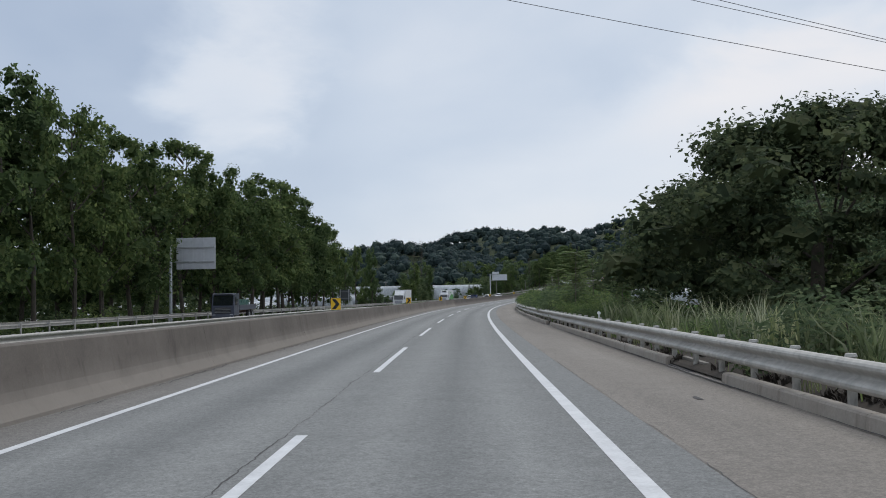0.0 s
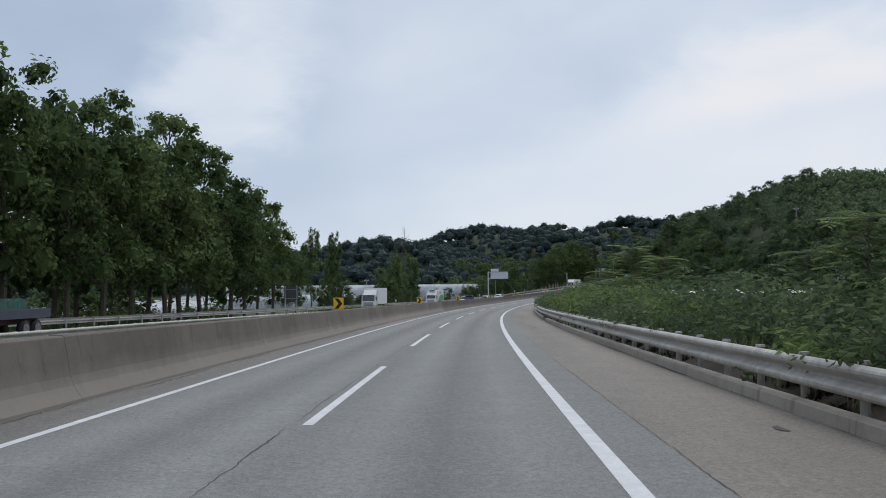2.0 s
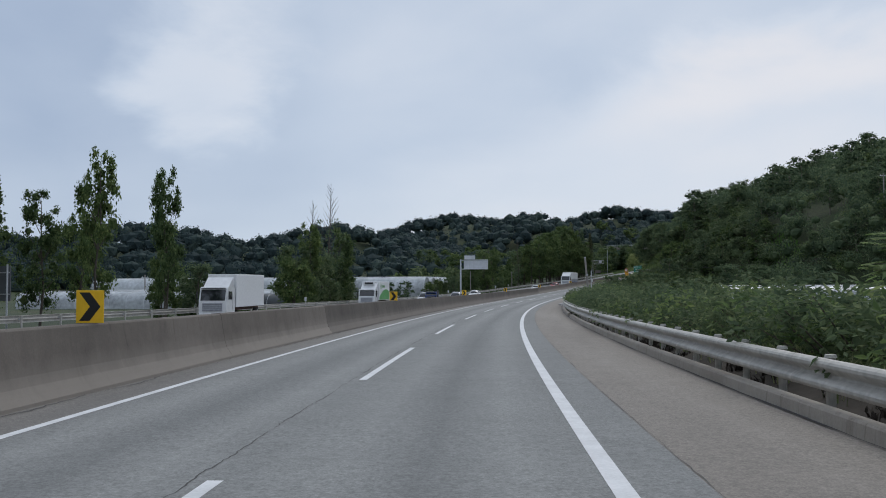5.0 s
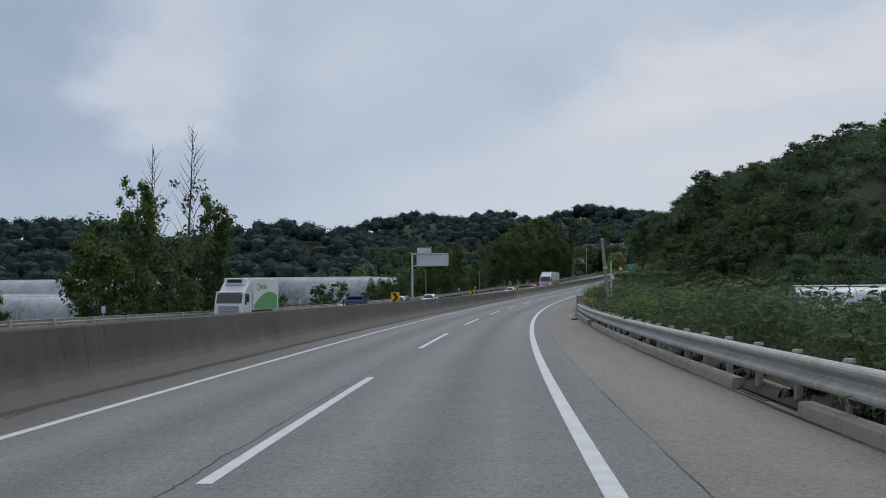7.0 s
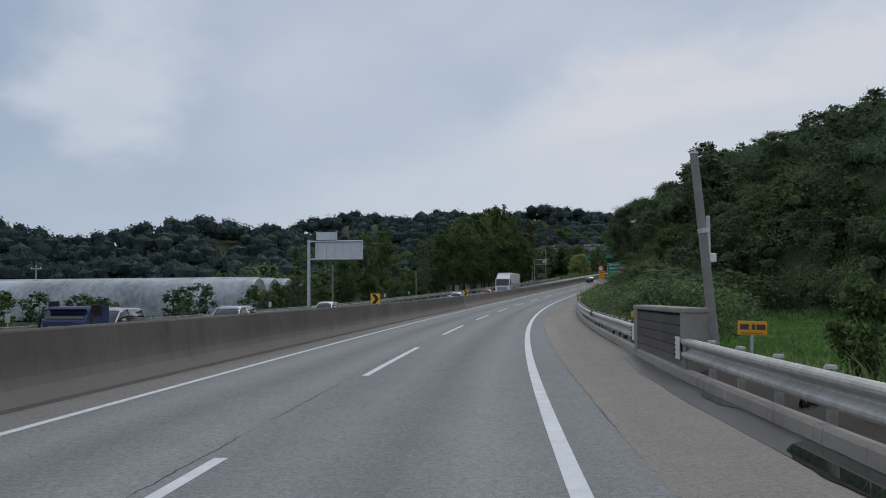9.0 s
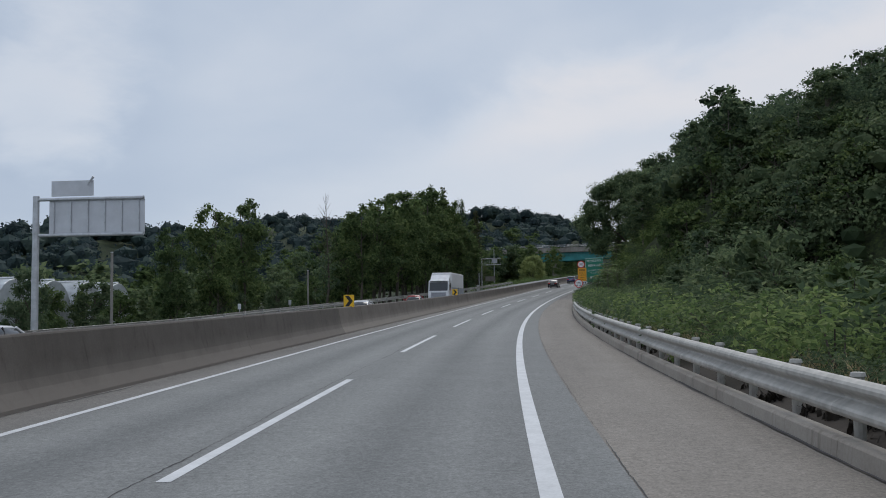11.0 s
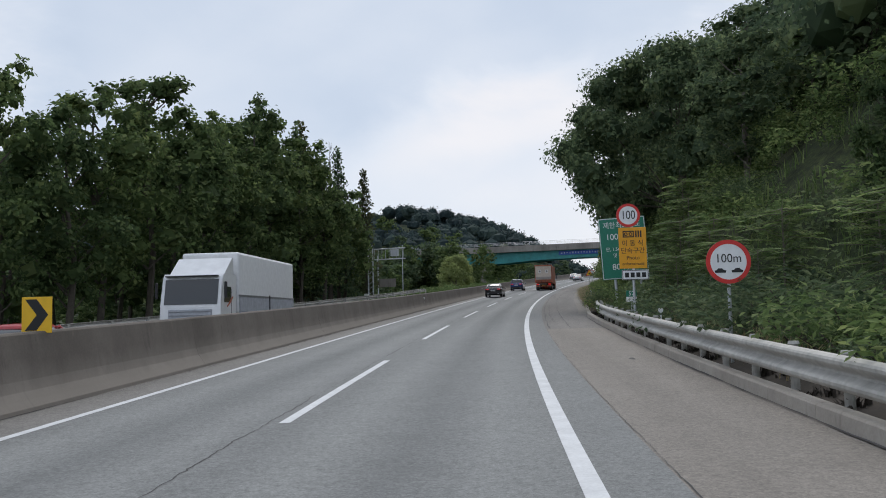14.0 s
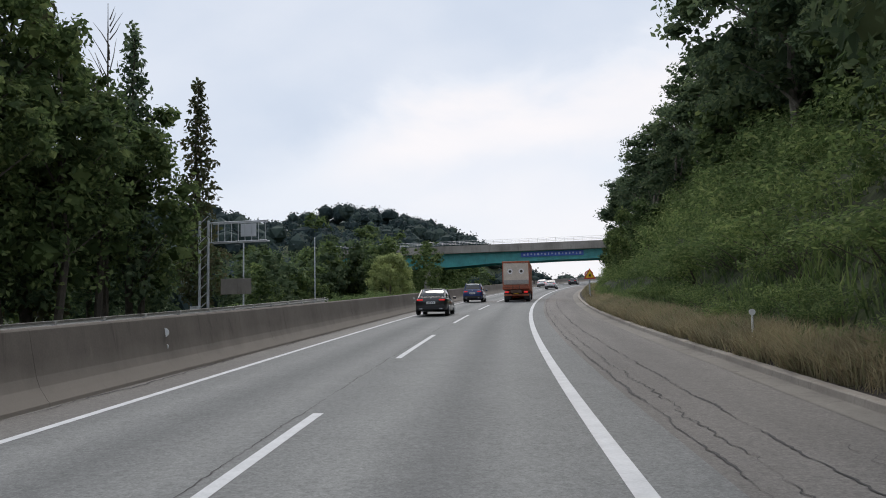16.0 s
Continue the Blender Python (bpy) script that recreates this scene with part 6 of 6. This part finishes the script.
M["orange"] = plain("orange_truck_paint", (0.40, 0.105, 0.05), 0.55, 0, 0.4, 1.5, 0.5)
M["cream"] = plain("cream_panel", (0.62, 0.53, 0.45), 0.6, 0, 0.3, 1.0, 0.5)
M["greyband"] = plain("grey_tail_panel", (0.36, 0.33, 0.31), 0.6, 0, 0.3, 1.0, 0.5)
M["rust"] = plain("dirty_chassis", (0.10, 0.055, 0.04), 0.8, 0, 0.5, 3, 0.5)
M["tyre"] = plain("tyre_rubber", (0.018, 0.018, 0.018), 0.9)
M["rim"] = plain("alloy_rim", (0.35, 0.36, 0.38), 0.35, 0.8)
M["trim"] = plain("dark_plastic", (0.02, 0.02, 0.022), 0.6)
M["panelgrey"] = plain("grey_side_panel", (0.38, 0.40, 0.44), 0.5)
M["tarp"] = plain("green_tarpaulin", (0.03, 0.11, 0.09), 0.7, 0, 0.4, 2)
M["leafgreen"] = plain("printed_green", (0.12, 0.36, 0.12), 0.5, 0, 0.15, 1)
m_, nt_, b_ = material("car_glass")
b_.inputs["Base Color"].default_value = (0.012, 0.015, 0.018, 1)
b_.inputs["Roughness"].default_value = 0.06
b_.inputs["Specular IOR Level"].default_value = 0.6
b_.inputs["Coat Weight"].default_value = 0.6
M["glass"] = m_
m_, nt_, b_ = material("tail_light")
b_.inputs["Base Color"].default_value = (0.45, 0.012, 0.015, 1)
b_.inputs["Roughness"].default_value = 0.2
b_.inputs["Emission Color"].default_value = (1.0, 0.03, 0.03, 1)
b_.inputs["Emission Strength"].default_value = 0.35
M["tail"] = m_
m_, nt_, b_ = material("head_light")
b_.inputs["Base Color"].default_value = (0.75, 0.77, 0.8, 1)
b_.inputs["Roughness"].default_value = 0.12
M["lamp"] = m_


def loft(rings, closed_ring=False):
    """A mesh through rings of equal length."""
    bm = bmesh.new()
    vs = [[bm.verts.new(p) for p in r] for r in rings]
    n = len(rings[0])
    for a, b in zip(vs, vs[1:]):
        for i in range(n if closed_ring else n - 1):
            bm.faces.new((a[i], a[(i + 1) % n], b[(i + 1) % n], b[i]))
    for r in (vs[0], vs[-1]):
        bm.faces.new(r)
    return bm


def hull(stations):
    """Car body from (y, half width, bottom, shoulder, top) stations, rear to front."""
    rings = []
    for y, w, zb, zs, zt in stations:
        half = [(0.80 * w, zb), (0.95 * w, zb + 0.07), (w, zb + 0.40 * (zs - zb)), (0.985 * w, zs - 0.07), (0.93 * w, zs), (0.70 * w, zt - 0.01), (0.3 * w, zt)]
        rings.append([(x, y, z) for x, z in half] + [(-x, y, z) for x, z in half[::-1]])
    return loft(rings, True)


def cabin(stations, grow=0.0):
    """Glasshouse from (y, half width below, half width above, z below, z above)."""
    rings = []
    for y, w1, w2, z0, z1 in stations:
        half = [(w1 + grow, z0), ((w1 + w2) / 2 + 0.02 + grow, (z0 + z1) / 2), (w2 + grow, z1 - 0.05), (w2 * 0.85, z1 + grow), (w2 * 0.3, z1 + 0.015 + grow)]
        rings.append([(x, y, z) for x, z in half] + [(-x, y, z) for x, z in half[::-1]])
    return loft(rings, True)


def wheel(parent, x, y, r, w=0.22, rim=True):
    bm = bmesh.new()
    R = Matrix.Rotation(radians(90), 4, "Y")
    bmesh.ops.create_cone(bm, cap_ends=True, segments=28, radius1=r, radius2=r, depth=w, matrix=R)
    bmesh.ops.bevel(bm, geom=[e for e in bm.edges if abs(e.verts[0].co.x - e.verts[1].co.x) < 1e-4], offset=0.03, segments=2, affect="EDGES")
    t = part("wheel", bm, M["tyre"], parent, "", Matrix.Translation((x, y, r)), True)
    sg = 1 if x > 0 else -1
    bm = bmesh.new()
    bmesh.ops.create_cone(bm, cap_ends=True, segments=24, radius1=r * 0.62, radius2=r * 0.62, depth=0.03, matrix=Matrix.Translation((sg * w * 0.5, 0, 0)) @ R)
    for k in range(5):
        a = k * 1.2566
        box((sg * (w * 0.5 + 0.015), math.cos(a) * r * 0.3, math.sin(a) * r * 0.3), (0.03, 0.09, r * 0.6), 0, bm, Matrix.Rotation(-a + 1.5708, 3, "X"))
    part("rim", bm, M["rim"], t, "alloy rim")
    return t


def car(name, m, color, label, L=4.7, W=1.85, H=1.45, style="sedan", group="cars"):
    """A car facing +y, standing on its wheels."""
    root = thing(name, m, label, "car", group)
    h, w = L / 2, W / 2
    sh = 0.62 * H
    suv = style == "suv"
    tailz = sh + (0.10 if suv else 0.06)
    st = [(-h, w * 0.80, 0.42, 0.80, 0.86), (-h + 0.08, w * 0.92, 0.30, sh - 0.02, tailz), (-h + 0.55, w * 0.98, 0.24, sh, tailz + 0.03), (-h * 0.45, w, 0.20, sh, sh + 0.03), (0, w, 0.20, sh - 0.02, sh + 0.02),
          (h * 0.40, w, 0.20, sh - 0.04, sh + 0.0), (h * 0.62, w * 0.985, 0.22, sh - 0.09, sh - 0.03), (h - 0.30, w * 0.94, 0.24, sh - 0.20, sh - 0.13), (h - 0.04, w * 0.82, 0.32, sh - 0.32, sh - 0.26), (h, w * 0.70, 0.42, sh - 0.40, sh - 0.36)]
    part("body", hull(st), M[color], root, "", None, True)
    r0 = -h + (0.12 if suv else 0.32)
    r1 = r0 + (0.35 if suv else 1.05 if style == "gt" else 0.95)
    cab = [(r0, w * 0.80, w * 0.72, sh - 0.02, sh + 0.05), (r1, w * 0.90, w * 0.70, sh - 0.02, H - 0.05), (-0.2, w * 0.92, w * 0.72, sh - 0.02, H), (0.35, w * 0.92, w * 0.70, sh - 0.02, H - 0.03), (h * 0.55, w * 0.84, w * 0.72, sh - 0.06, sh + 0.02)]
    part("window_glass", cabin(cab), M["glass"], root, "dark tinted glass", None, True)
    roof = [(r1 - 0.05, w * 0.60, w * 0.60, H - 0.10, H - 0.045), (r1 + 0.1, w * 0.71, w * 0.68, H - 0.12, H - 0.02), (-0.2, w * 0.73, w * 0.70, H - 0.10, H + 0.015), (0.35, w * 0.72, w * 0.68, H - 0.12, H - 0.01), (0.55, w * 0.6, w * 0.6, H - 0.16, H - 0.09)]
    part("roof", cabin(roof), M["car_white"] if style == "suv" and color == "car_blue" else M[color], root, "", None, True)
    for sg in (-1, 1):
        part("pillar", rod((sg * w * 0.80, r0 + 0.02, sh), (sg * w * 0.70, r1, H - 0.07), 0.045, n=8), M[color], root)
        part("pillar", rod((sg * w * 0.83, h * 0.53, sh - 0.02), (sg * w * 0.69, 0.4, H - 0.06), 0.04, n=8), M[color], root)
        part("pillar", rod((sg * w * 0.92, -0.15, sh), (sg * w * 0.72, -0.15, H - 0.05), 0.035, n=8), M["trim"], root)
        part("mirror", box((sg * (w + 0.10), h * 0.38, sh + 0.10), (0.20, 0.14, 0.14), 0.04), M[color], root)
        part("tail_light", box((sg * w * 0.66, -h + 0.045, sh - 0.11), (w * 0.36, 0.13, 0.085), 0.025), M["tail"], root, "lit red tail light")
        part("reflector", box((sg * w * 0.72, -h + 0.04, 0.46), (0.16, 0.08, 0.04)), M["tail"], root)
        part("exhaust", box((sg * w * 0.60, -h + 0.02, 0.33), (0.18, 0.1, 0.07), 0.015), M["rim"], root)
        part("headlight", box((sg * w * 0.66, h - 0.14, sh - 0.30), (w * 0.36, 0.22, 0.12), 0.03), M["lamp"], root)
        part("door_handle", box((sg * w * 1.0, -0.45, sh - 0.13), (0.03, 0.2, 0.03)), M[color], root)
    part("rear_bumper", box((0, -h + 0.06, 0.40), (W * 0.84, 0.14, 0.26), 0.05), M["trim"], root, "dark plastic bumper")
    part("front_grille", box((0, h - 0.03, 0.52), (W * 0.5, 0.08, 0.2), 0.02), M["trim"], root)
    pl = part("plate", box((0, -h - 0.0, sh - 0.27), (0.50, 0.05, 0.13), 0.01), M["white"], root, "white plate")
    for k in range(4):
        part("bar", box((-0.15 + 0.1 * k, -h - 0.028, sh - 0.27), (0.06, 0.006, 0.07)), M["trim"], pl)
    part("emblem", disc(0.045, 0.02, 16), M["rim"], root, "", Matrix.Translation((0, -h + 0.05, sh + 0.02)))
    if style == "gt":
        part("spoiler", box((0, r0 + 0.02, sh + 0.10), (W * 0.66, 0.16, 0.03), 0.01), M[color], root)
    if suv:
        for sg in (-1, 1):
            part("roof_rail", rod((sg * w * 0.66, r1 + 0.1, H + 0.04), (sg * w * 0.66, 0.3, H + 0.03), 0.02, n=6), M["rim"], root)
        part("rear_wiper", box((0.1, r0 + 0.1, sh + 0.2), (0.4, 0.02, 0.02)), M["trim"], root)
    r = 0.36 if suv else 0.345
    for sx in (-1, 1):
        for y in (-h + 0.95, h - 0.92):
            wheel(root, sx * (w - 0.12), y, r)
    return root


car("black_car", rmat(443.0, -5.6), "car_black", "black fastback car with lit red tail lights", 5.05, 1.90, 1.52, "gt")
car("blue_suv", rmat(472.5, -5.7), "car_blue", "dark blue compact SUV with a white roof", 4.4, 1.84, 1.64, "suv")
car("white_car", rmat(537, -1.6), "car_white", "white saloon car ahead of the lorry", 4.8, 1.86, 1.45)
car("grey_car", rmat(585, -1.9), "car_grey", "dark grey car far along the road", 4.7, 1.85, 1.47)
car("white_car", rmat(560, -5.3), "car_white", "white saloon car beside the median barrier", 4.8, 1.86, 1.45)


def opp_pose(s, lane, ahead=0.0):
    return rmat(s, float(far_edge(s)) + (4.6, 8.2)[lane], float(opp(s)), 180)


car("red_car", opp_pose(366, 1), "car_red", "red saloon car on the opposite carriageway", 4.6, 1.82, 1.45, "sedan", "oncoming cars")
car("silver_suv", opp_pose(268, 1), "car_silver", "silver SUV on the opposite carriageway", 4.7, 1.86, 1.72, "suv", "oncoming cars")
car("white_car", opp_pose(300, 0), "car_white", "white car on the opposite carriageway", 4.7, 1.84, 1.46, "sedan", "oncoming cars")
car("silver_car", opp_pose(262, 0), "car_silver", "silver van-like car on the opposite carriageway", 4.7, 1.86, 1.75, "suv", "oncoming cars")
car("white_car", opp_pose(345, 1), "car_white", "white car on the opposite carriageway", 4.7, 1.84, 1.46, "sedan", "oncoming cars")


def truck_wheels(root, ys, x=0.98, r=0.48):
    for y in ys:
        for sx in (-1, 1):
            wheel(root, sx * x, y, r, 0.32)


def cab(root, front, w, h, color, low=0.55, deflector=0.0):
    """A forward-control cab whose face is at y = front."""
    hw = w / 2
    prof = [(front - 1.9, low), (front - 0.02, low), (front, low + 0.5), (front - 0.04, low + 1.0), (front - 0.30, h - 0.15), (front - 0.45, h), (front - 1.9, h)]
    bm = loft([[(x, y, z) for y, z in prof] for x in (-hw, -hw * 0.96, hw * 0.96, hw)])
    bmesh.ops.bevel(bm, geom=list(bm.edges), offset=0.03, segments=1, affect="EDGES")
    part("cab", bm, M[color], root, "", None)
    zs = low + 1.05
    part("windscreen", loft([[(x, front - 0.045 + 0.014, zs), (x, front - 0.28 + 0.02, h - 0.22), (x, front - 0.33, h - 0.22), (x, front - 0.1, zs)] for x in (-hw * 0.88, hw * 0.88)], True), M["glass"], root, "dark windscreen")
    part("grille", box((0, front + 0.01, low + 0.55), (w * 0.72, 0.06, 0.62), 0.02), M["trim"] if color != "car_white" else M["panelgrey"], root)
    for k in range(4):
        part("grille_bar", box((0, front + 0.045, low + 0.33 + 0.15 * k), (w * 0.70, 0.03, 0.05), 0.01), M["rim"], root)
    part("bumper", box((0, front - 0.02, low - 0.1), (w * 0.98, 0.24, 0.40), 0.05), M[color], root)
    for sg in (-1, 1):
        part("headlight", box((sg * hw * 0.78, front + 0.02, low + 0.02), (0.34, 0.14, 0.2), 0.03), M["lamp"], root)
        part("side_window", box((sg * (hw + 0.002), front - 0.85, zs + 0.38), (0.02, 0.8, 0.62), 0.008), M["glass"], root)
        part("mirror", box((sg * (hw + 0.18), front - 0.12, h - 0.65), (0.10, 0.12, 0.62), 0.03), M["trim"], root)
        part("door_line", box((sg * (hw + 0.003), front - 1.32, low + 0.9), (0.012, 0.02, 1.5)), M["trim"], root)
        part("step", box((sg * (hw - 0.05), front - 0.8, low - 0.05), (0.1, 0.7, 0.25), 0.02), M["trim"], root)
    part("sun_visor", box((0, front - 0.22, h - 0.1), (w * 0.86, 0.22, 0.05), 0.01), M["trim"], root)
    if deflector:
        part("deflector", loft([[(x, front - 0.75, h - 0.02), (x, front - 1.75, h + deflector), (x, front - 1.88, h + deflector), (x, front - 1.88, h - 0.02)] for x in (-hw * 0.92, hw * 0.92)], True), M[color], root, "roof wind deflector")


# lorry ahead, seen from behind
root = thing("lorry", rmat(470.5, -1.75), "orange lorry with a dirty cream rear panel and rusty chassis", "lorry")
part("box_body", box((0, 3.2, 2.35), (2.42, 7.0, 2.5), 0.04), M["orange"], root)
part("rear_panel", box((0, -0.32, 2.45), (2.28, 0.06, 2.15), 0.03), M["cream"], root, "faded cream rear panel")
for z in (3.55, 1.25):
    part("crossbar", box((0, -0.33, z), (2.46, 0.12, 0.16), 0.02), M["orange"], root)
for x in (-1.16, 1.16):
    part("corner_post", box((x, -0.33, 2.4), (0.08, 0.12, 2.5), 0.02), M["orange"], root)
for x in (-0.52, 0.48):
    part("ring_mark", ring(0.15, 0.23, 0.03, 24), M["white"], root, "white ring mark", Matrix.Translation((x, -0.36, 2.72)))
    part("dot_mark", disc(0.11, 0.03, 20), M["trim"], root, "black dot", Matrix.Translation((x, -0.36, 2.72)))
for k in range(3):
    part("board_line", box((0, -0.375, 1.30 + 0.12 * k), (2.1, 0.05, 0.03)), M["rust"], root)
part("tailboard", box((0, -0.37, 1.78), (2.24, 0.05, 0.34), 0.01), M["greyband"], root, "grey dirty tailboard")
part("lower_board", box((0, -0.37, 1.42), (2.2, 0.05, 0.26), 0.01), M["orange"], root, "rusty orange lower board")
part("chassis", box((0, 3.0, 0.92), (1.0, 7.2, 0.28), 0.02), M["rust"], root)
part("rear_guard", box((0, -0.25, 0.62), (2.2, 0.12, 0.16), 0.02), M["orange"], root)
for sg in (-1, 1):
    part("tail_light", box((sg * 0.85, -0.34, 0.88), (0.36, 0.08, 0.16), 0.02), M["tail"], root)
    part("mudflap", box((sg * 0.88, 0.3, 0.55), (0.5, 0.03, 0.6), 0.005), M["trim"], root)
    part("hinge", box((sg * 0.3, -0.38, 1.3), (0.06, 0.05, 0.3)), M["rust"], root)
part("plate", box((0, -0.34, 0.80), (0.5, 0.03, 0.2), 0.01), M["yellow"], root)
truck_wheels(root, (1.0, 2.3, 7.3))
cab(root, 9.0, 2.3, 2.9, "orange")

# oncoming lorries
root = thing("flatbed_lorry", opp_pose(91, 0), "blue-grey flatbed lorry with green tarpaulin loads", "lorry", "oncoming lorries")
cab(root, 0.0, 2.35, 2.85, "cab_grey", 0.55)
part("bed", box((0, -5.4, 1.12), (2.35, 6.6, 0.14), 0.02), M["cab_grey"], root)
for sg in (-1, 1):
    part("side_board", box((sg * 1.16, -5.4, 1.38), (0.05, 6.6, 0.42), 0.01), M["cab_grey"], root)
part("headboard", box((0, -2.1, 1.6), (2.3, 0.06, 0.9), 0.01), M["cab_grey"], root)
for k in range(4):
    bmx = bmesh.new()
    bmesh.ops.create_cone(bmx, cap_ends=True, segments=16, radius1=0.48, radius2=0.46, depth=2.0, matrix=Matrix.Translation((0, -2.9 - k * 0.98, 1.68)) @ Matrix.Rotation(radians(90), 4, "Y"))
    part("load", bmx, M["tarp"], root, "green tarpaulin bundle")
part("chassis", box((0, -4.6, 0.85), (0.9, 8.0, 0.26)), M["rust"], root)
truck_wheels(root, (-0.9, -6.0, -7.3))


def box_lorry(m, label, w=2.3, h=3.4, length=6.0, cab_h=2.4, front_low=0.5, defl=0.75):
    root = thing("box_lorry", m, label, "lorry", "oncoming lorries")
    cab(root, 0.0, w * 0.94, cab_h, "car_white", front_low, defl)
    part("box_body", box((0, -2.1 - length / 2, 1.0 + (h - 1.0) / 2), (w, length, h - 1.0), 0.04), M["white"], root)
    part("chassis", box((0, -2.0 - length / 2, 0.85), (0.9, length + 1.5, 0.24)), M["rust"], root)
    truck_wheels(root, (-0.85, -length - 0.6), 0.92, 0.44)
    return root


root = box_lorry(opp_pose(233, 0), "white refrigerated box lorry with green hill artwork on its side")
part("fridge_unit", box((0, -1.65, 3.15), (1.5, 0.9, 0.5), 0.08), M["white"], root)
part("fridge_grille", box((0, -1.18, 3.17), (1.1, 0.03, 0.25)), M["trim"], root)
arc = [(-1.9 - 6.0 * t, 1.06 + (0.9 * math.sin(2.6 * t + 0.2) + 0.7 * t)) for t in np.linspace(0.05, 0.98, 16)]
for sg in (-1, 1):
    bm = bmesh.new()
    vs = [bm.verts.new((sg * 1.156, y, z)) for y, z in arc]
    lo = [bm.verts.new((sg * 1.156, y, 1.04)) for y, z in arc]
    for a, b, c, d in zip(vs, vs[1:], lo[1:], lo):
        bm.faces.new((a, b, c, d))
    part("artwork", bm, M["leafgreen"], root, "green hill shape")
    mm = Matrix.Translation((sg * 1.158, -3.1, 2.75)) @ Matrix.Rotation(radians(90), 4, "Z")
    part("ring_mark", ring(0.24, 0.32, 0.01, 28), M["leafgreen"], root, "", mm)
    for k in range(4):
        part("bar", box((sg * 1.158, -3.75 - 0.42 * k, 2.75), (0.008, 0.28, 0.36 - 0.05 * (k % 2))), M["leafgreen"], root)
root = box_lorry(opp_pose(188, 0), "plain white box lorry on the opposite carriageway", 2.35, 3.6, 7.0, 2.6)

root = thing("box_lorry", rmat(377.6, -13.9, float(opp(377)), 180) @ Matrix.Diagonal((1.06, 1.06, 1.08, 1)), "long white box lorry with grey lower side panels", "lorry", "oncoming lorries")
cab(root, 0.0, 2.45, 2.8, "car_white", 0.55, 0.68)
part("trailer_box", box((0, -6.7, 2.50), (2.46, 8.8, 2.5), 0.10), M["white"], root, "white box body")
for sg in (-1, 1):
    part("side_panel", box((sg * 1.236, -6.7, 1.62), (0.03, 8.7, 0.62), 0.008), M["panelgrey"], root, "grey lower side panel")
    part("side_stripe", box((sg * 1.232, -6.7, 1.22), (0.04, 8.7, 0.13), 0.008), M["blue"], root, "dark blue stripe")
    for y in (-6.7,):
        part("latch", box((sg * 1.26, y, 1.6), (0.03, 0.12, 0.9)), M["trim"], root)
    part("edge_rail", box((sg * 1.235, -6.7, 1.97), (0.05, 8.8, 0.07)), M["rim"], root)
    for k in range(3):
        part("flame", box((sg * 1.245, -1.0 - 0.16 * k, 1.62 + 0.1 * k), (0.012, 0.5 - 0.08 * k, 0.07), 0, None, Matrix.Rotation(radians(-25 * 1), 3, "X")), M["orange"], root, "orange-red flash")
    part("tank", rod((sg * 0.95, -3.2, 0.75), (sg * 0.95, -2.2, 0.75), 0.32, n=16), M["rim"], root)
part("chassis", box((0, -6.6, 1.02), (1.0, 11.0, 0.26)), M["rust"], root)
truck_wheels(root, (-1.2, -2.6, -9.0, -10.3))

root = thing("pickup", opp_pose(252, 1), "small dark blue pickup on the opposite carriageway", "lorry", "oncoming lorries")
cab(root, 0.0, 1.72, 1.95, "car_blue", 0.42)
part("bed", box((0, -3.3, 0.95), (1.7, 2.8, 0.45), 0.02), M["car_blue"], root)
part("chassis", box((0, -2.6, 0.6), (0.7, 4.2, 0.18)), M["rust"], root)
truck_wheels(root, (-0.7, -3.6), 0.72, 0.31)

# ---- puddle beside the kerb ----
m_, nt_, b_ = material("puddle_water")
b_.inputs["Base Color"].default_value = (0.02, 0.022, 0.022, 1)
b_.inputs["Roughness"].default_value = 0.03
M["water"] = m_


def blot(name, s0, s1, lat0, lat1, up, mat, label, seed):
    """A flat patch with a ragged edge lying on the shoulder."""
    rg = np.random.default_rng(seed)
    n = 26
    s = np.linspace(s0, s1, n)
    wob = np.convolve(rg.normal(0, 1, n + 8), np.ones(4) / 4, "same")[4:-4] * 0.16
    shape = np.sqrt(np.clip(1 - ((s - (s0 + s1) / 2) / ((s1 - s0) / 2)) ** 2, 0, 1))
    a = lat1 - (lat1 - lat0) * shape * (1 + wob)
    v = np.stack([rp(s, a, up), rp(s, np.full(n, lat1), up)], 1).reshape(-1, 3)
    i = np.arange(n - 1) * 2
    tagged(put(name, mesh_of(name, v, np.stack([i, i + 1, i + 3, i + 2], -1), mat)), label, "puddle" if "puddle" in name else "stain", kind="structure")


M["wet"] = plain("wet_asphalt", (0.060, 0.058, 0.056), 0.35, 0, 0.3, 2.0, 0.4)
blot("wet_stain", 224, 246, 2.25, 2.92, -0.002, M["wet"], "dark wet stain along the kerb", 1)
blot("puddle", 226.2, 230.2, 2.30, 2.84, 0.006, M["water"], "shallow puddle mirroring the sky", 2)
blot("puddle", 233.2, 235.4, 2.65, 2.86, 0.006, M["water"], "shallow puddle mirroring the sky", 3)
for k, (s, lat) in enumerate(((14.3, 2.1), (174, 1.9), (362.5, 2.2), (99, 1.7), (60, 2.4), (326, 1.6))):
    blot("stain", s, s + 0.5, lat, lat + 0.12, 0.0, M["crack"], "small dark scrap on the shoulder", 10 + k)
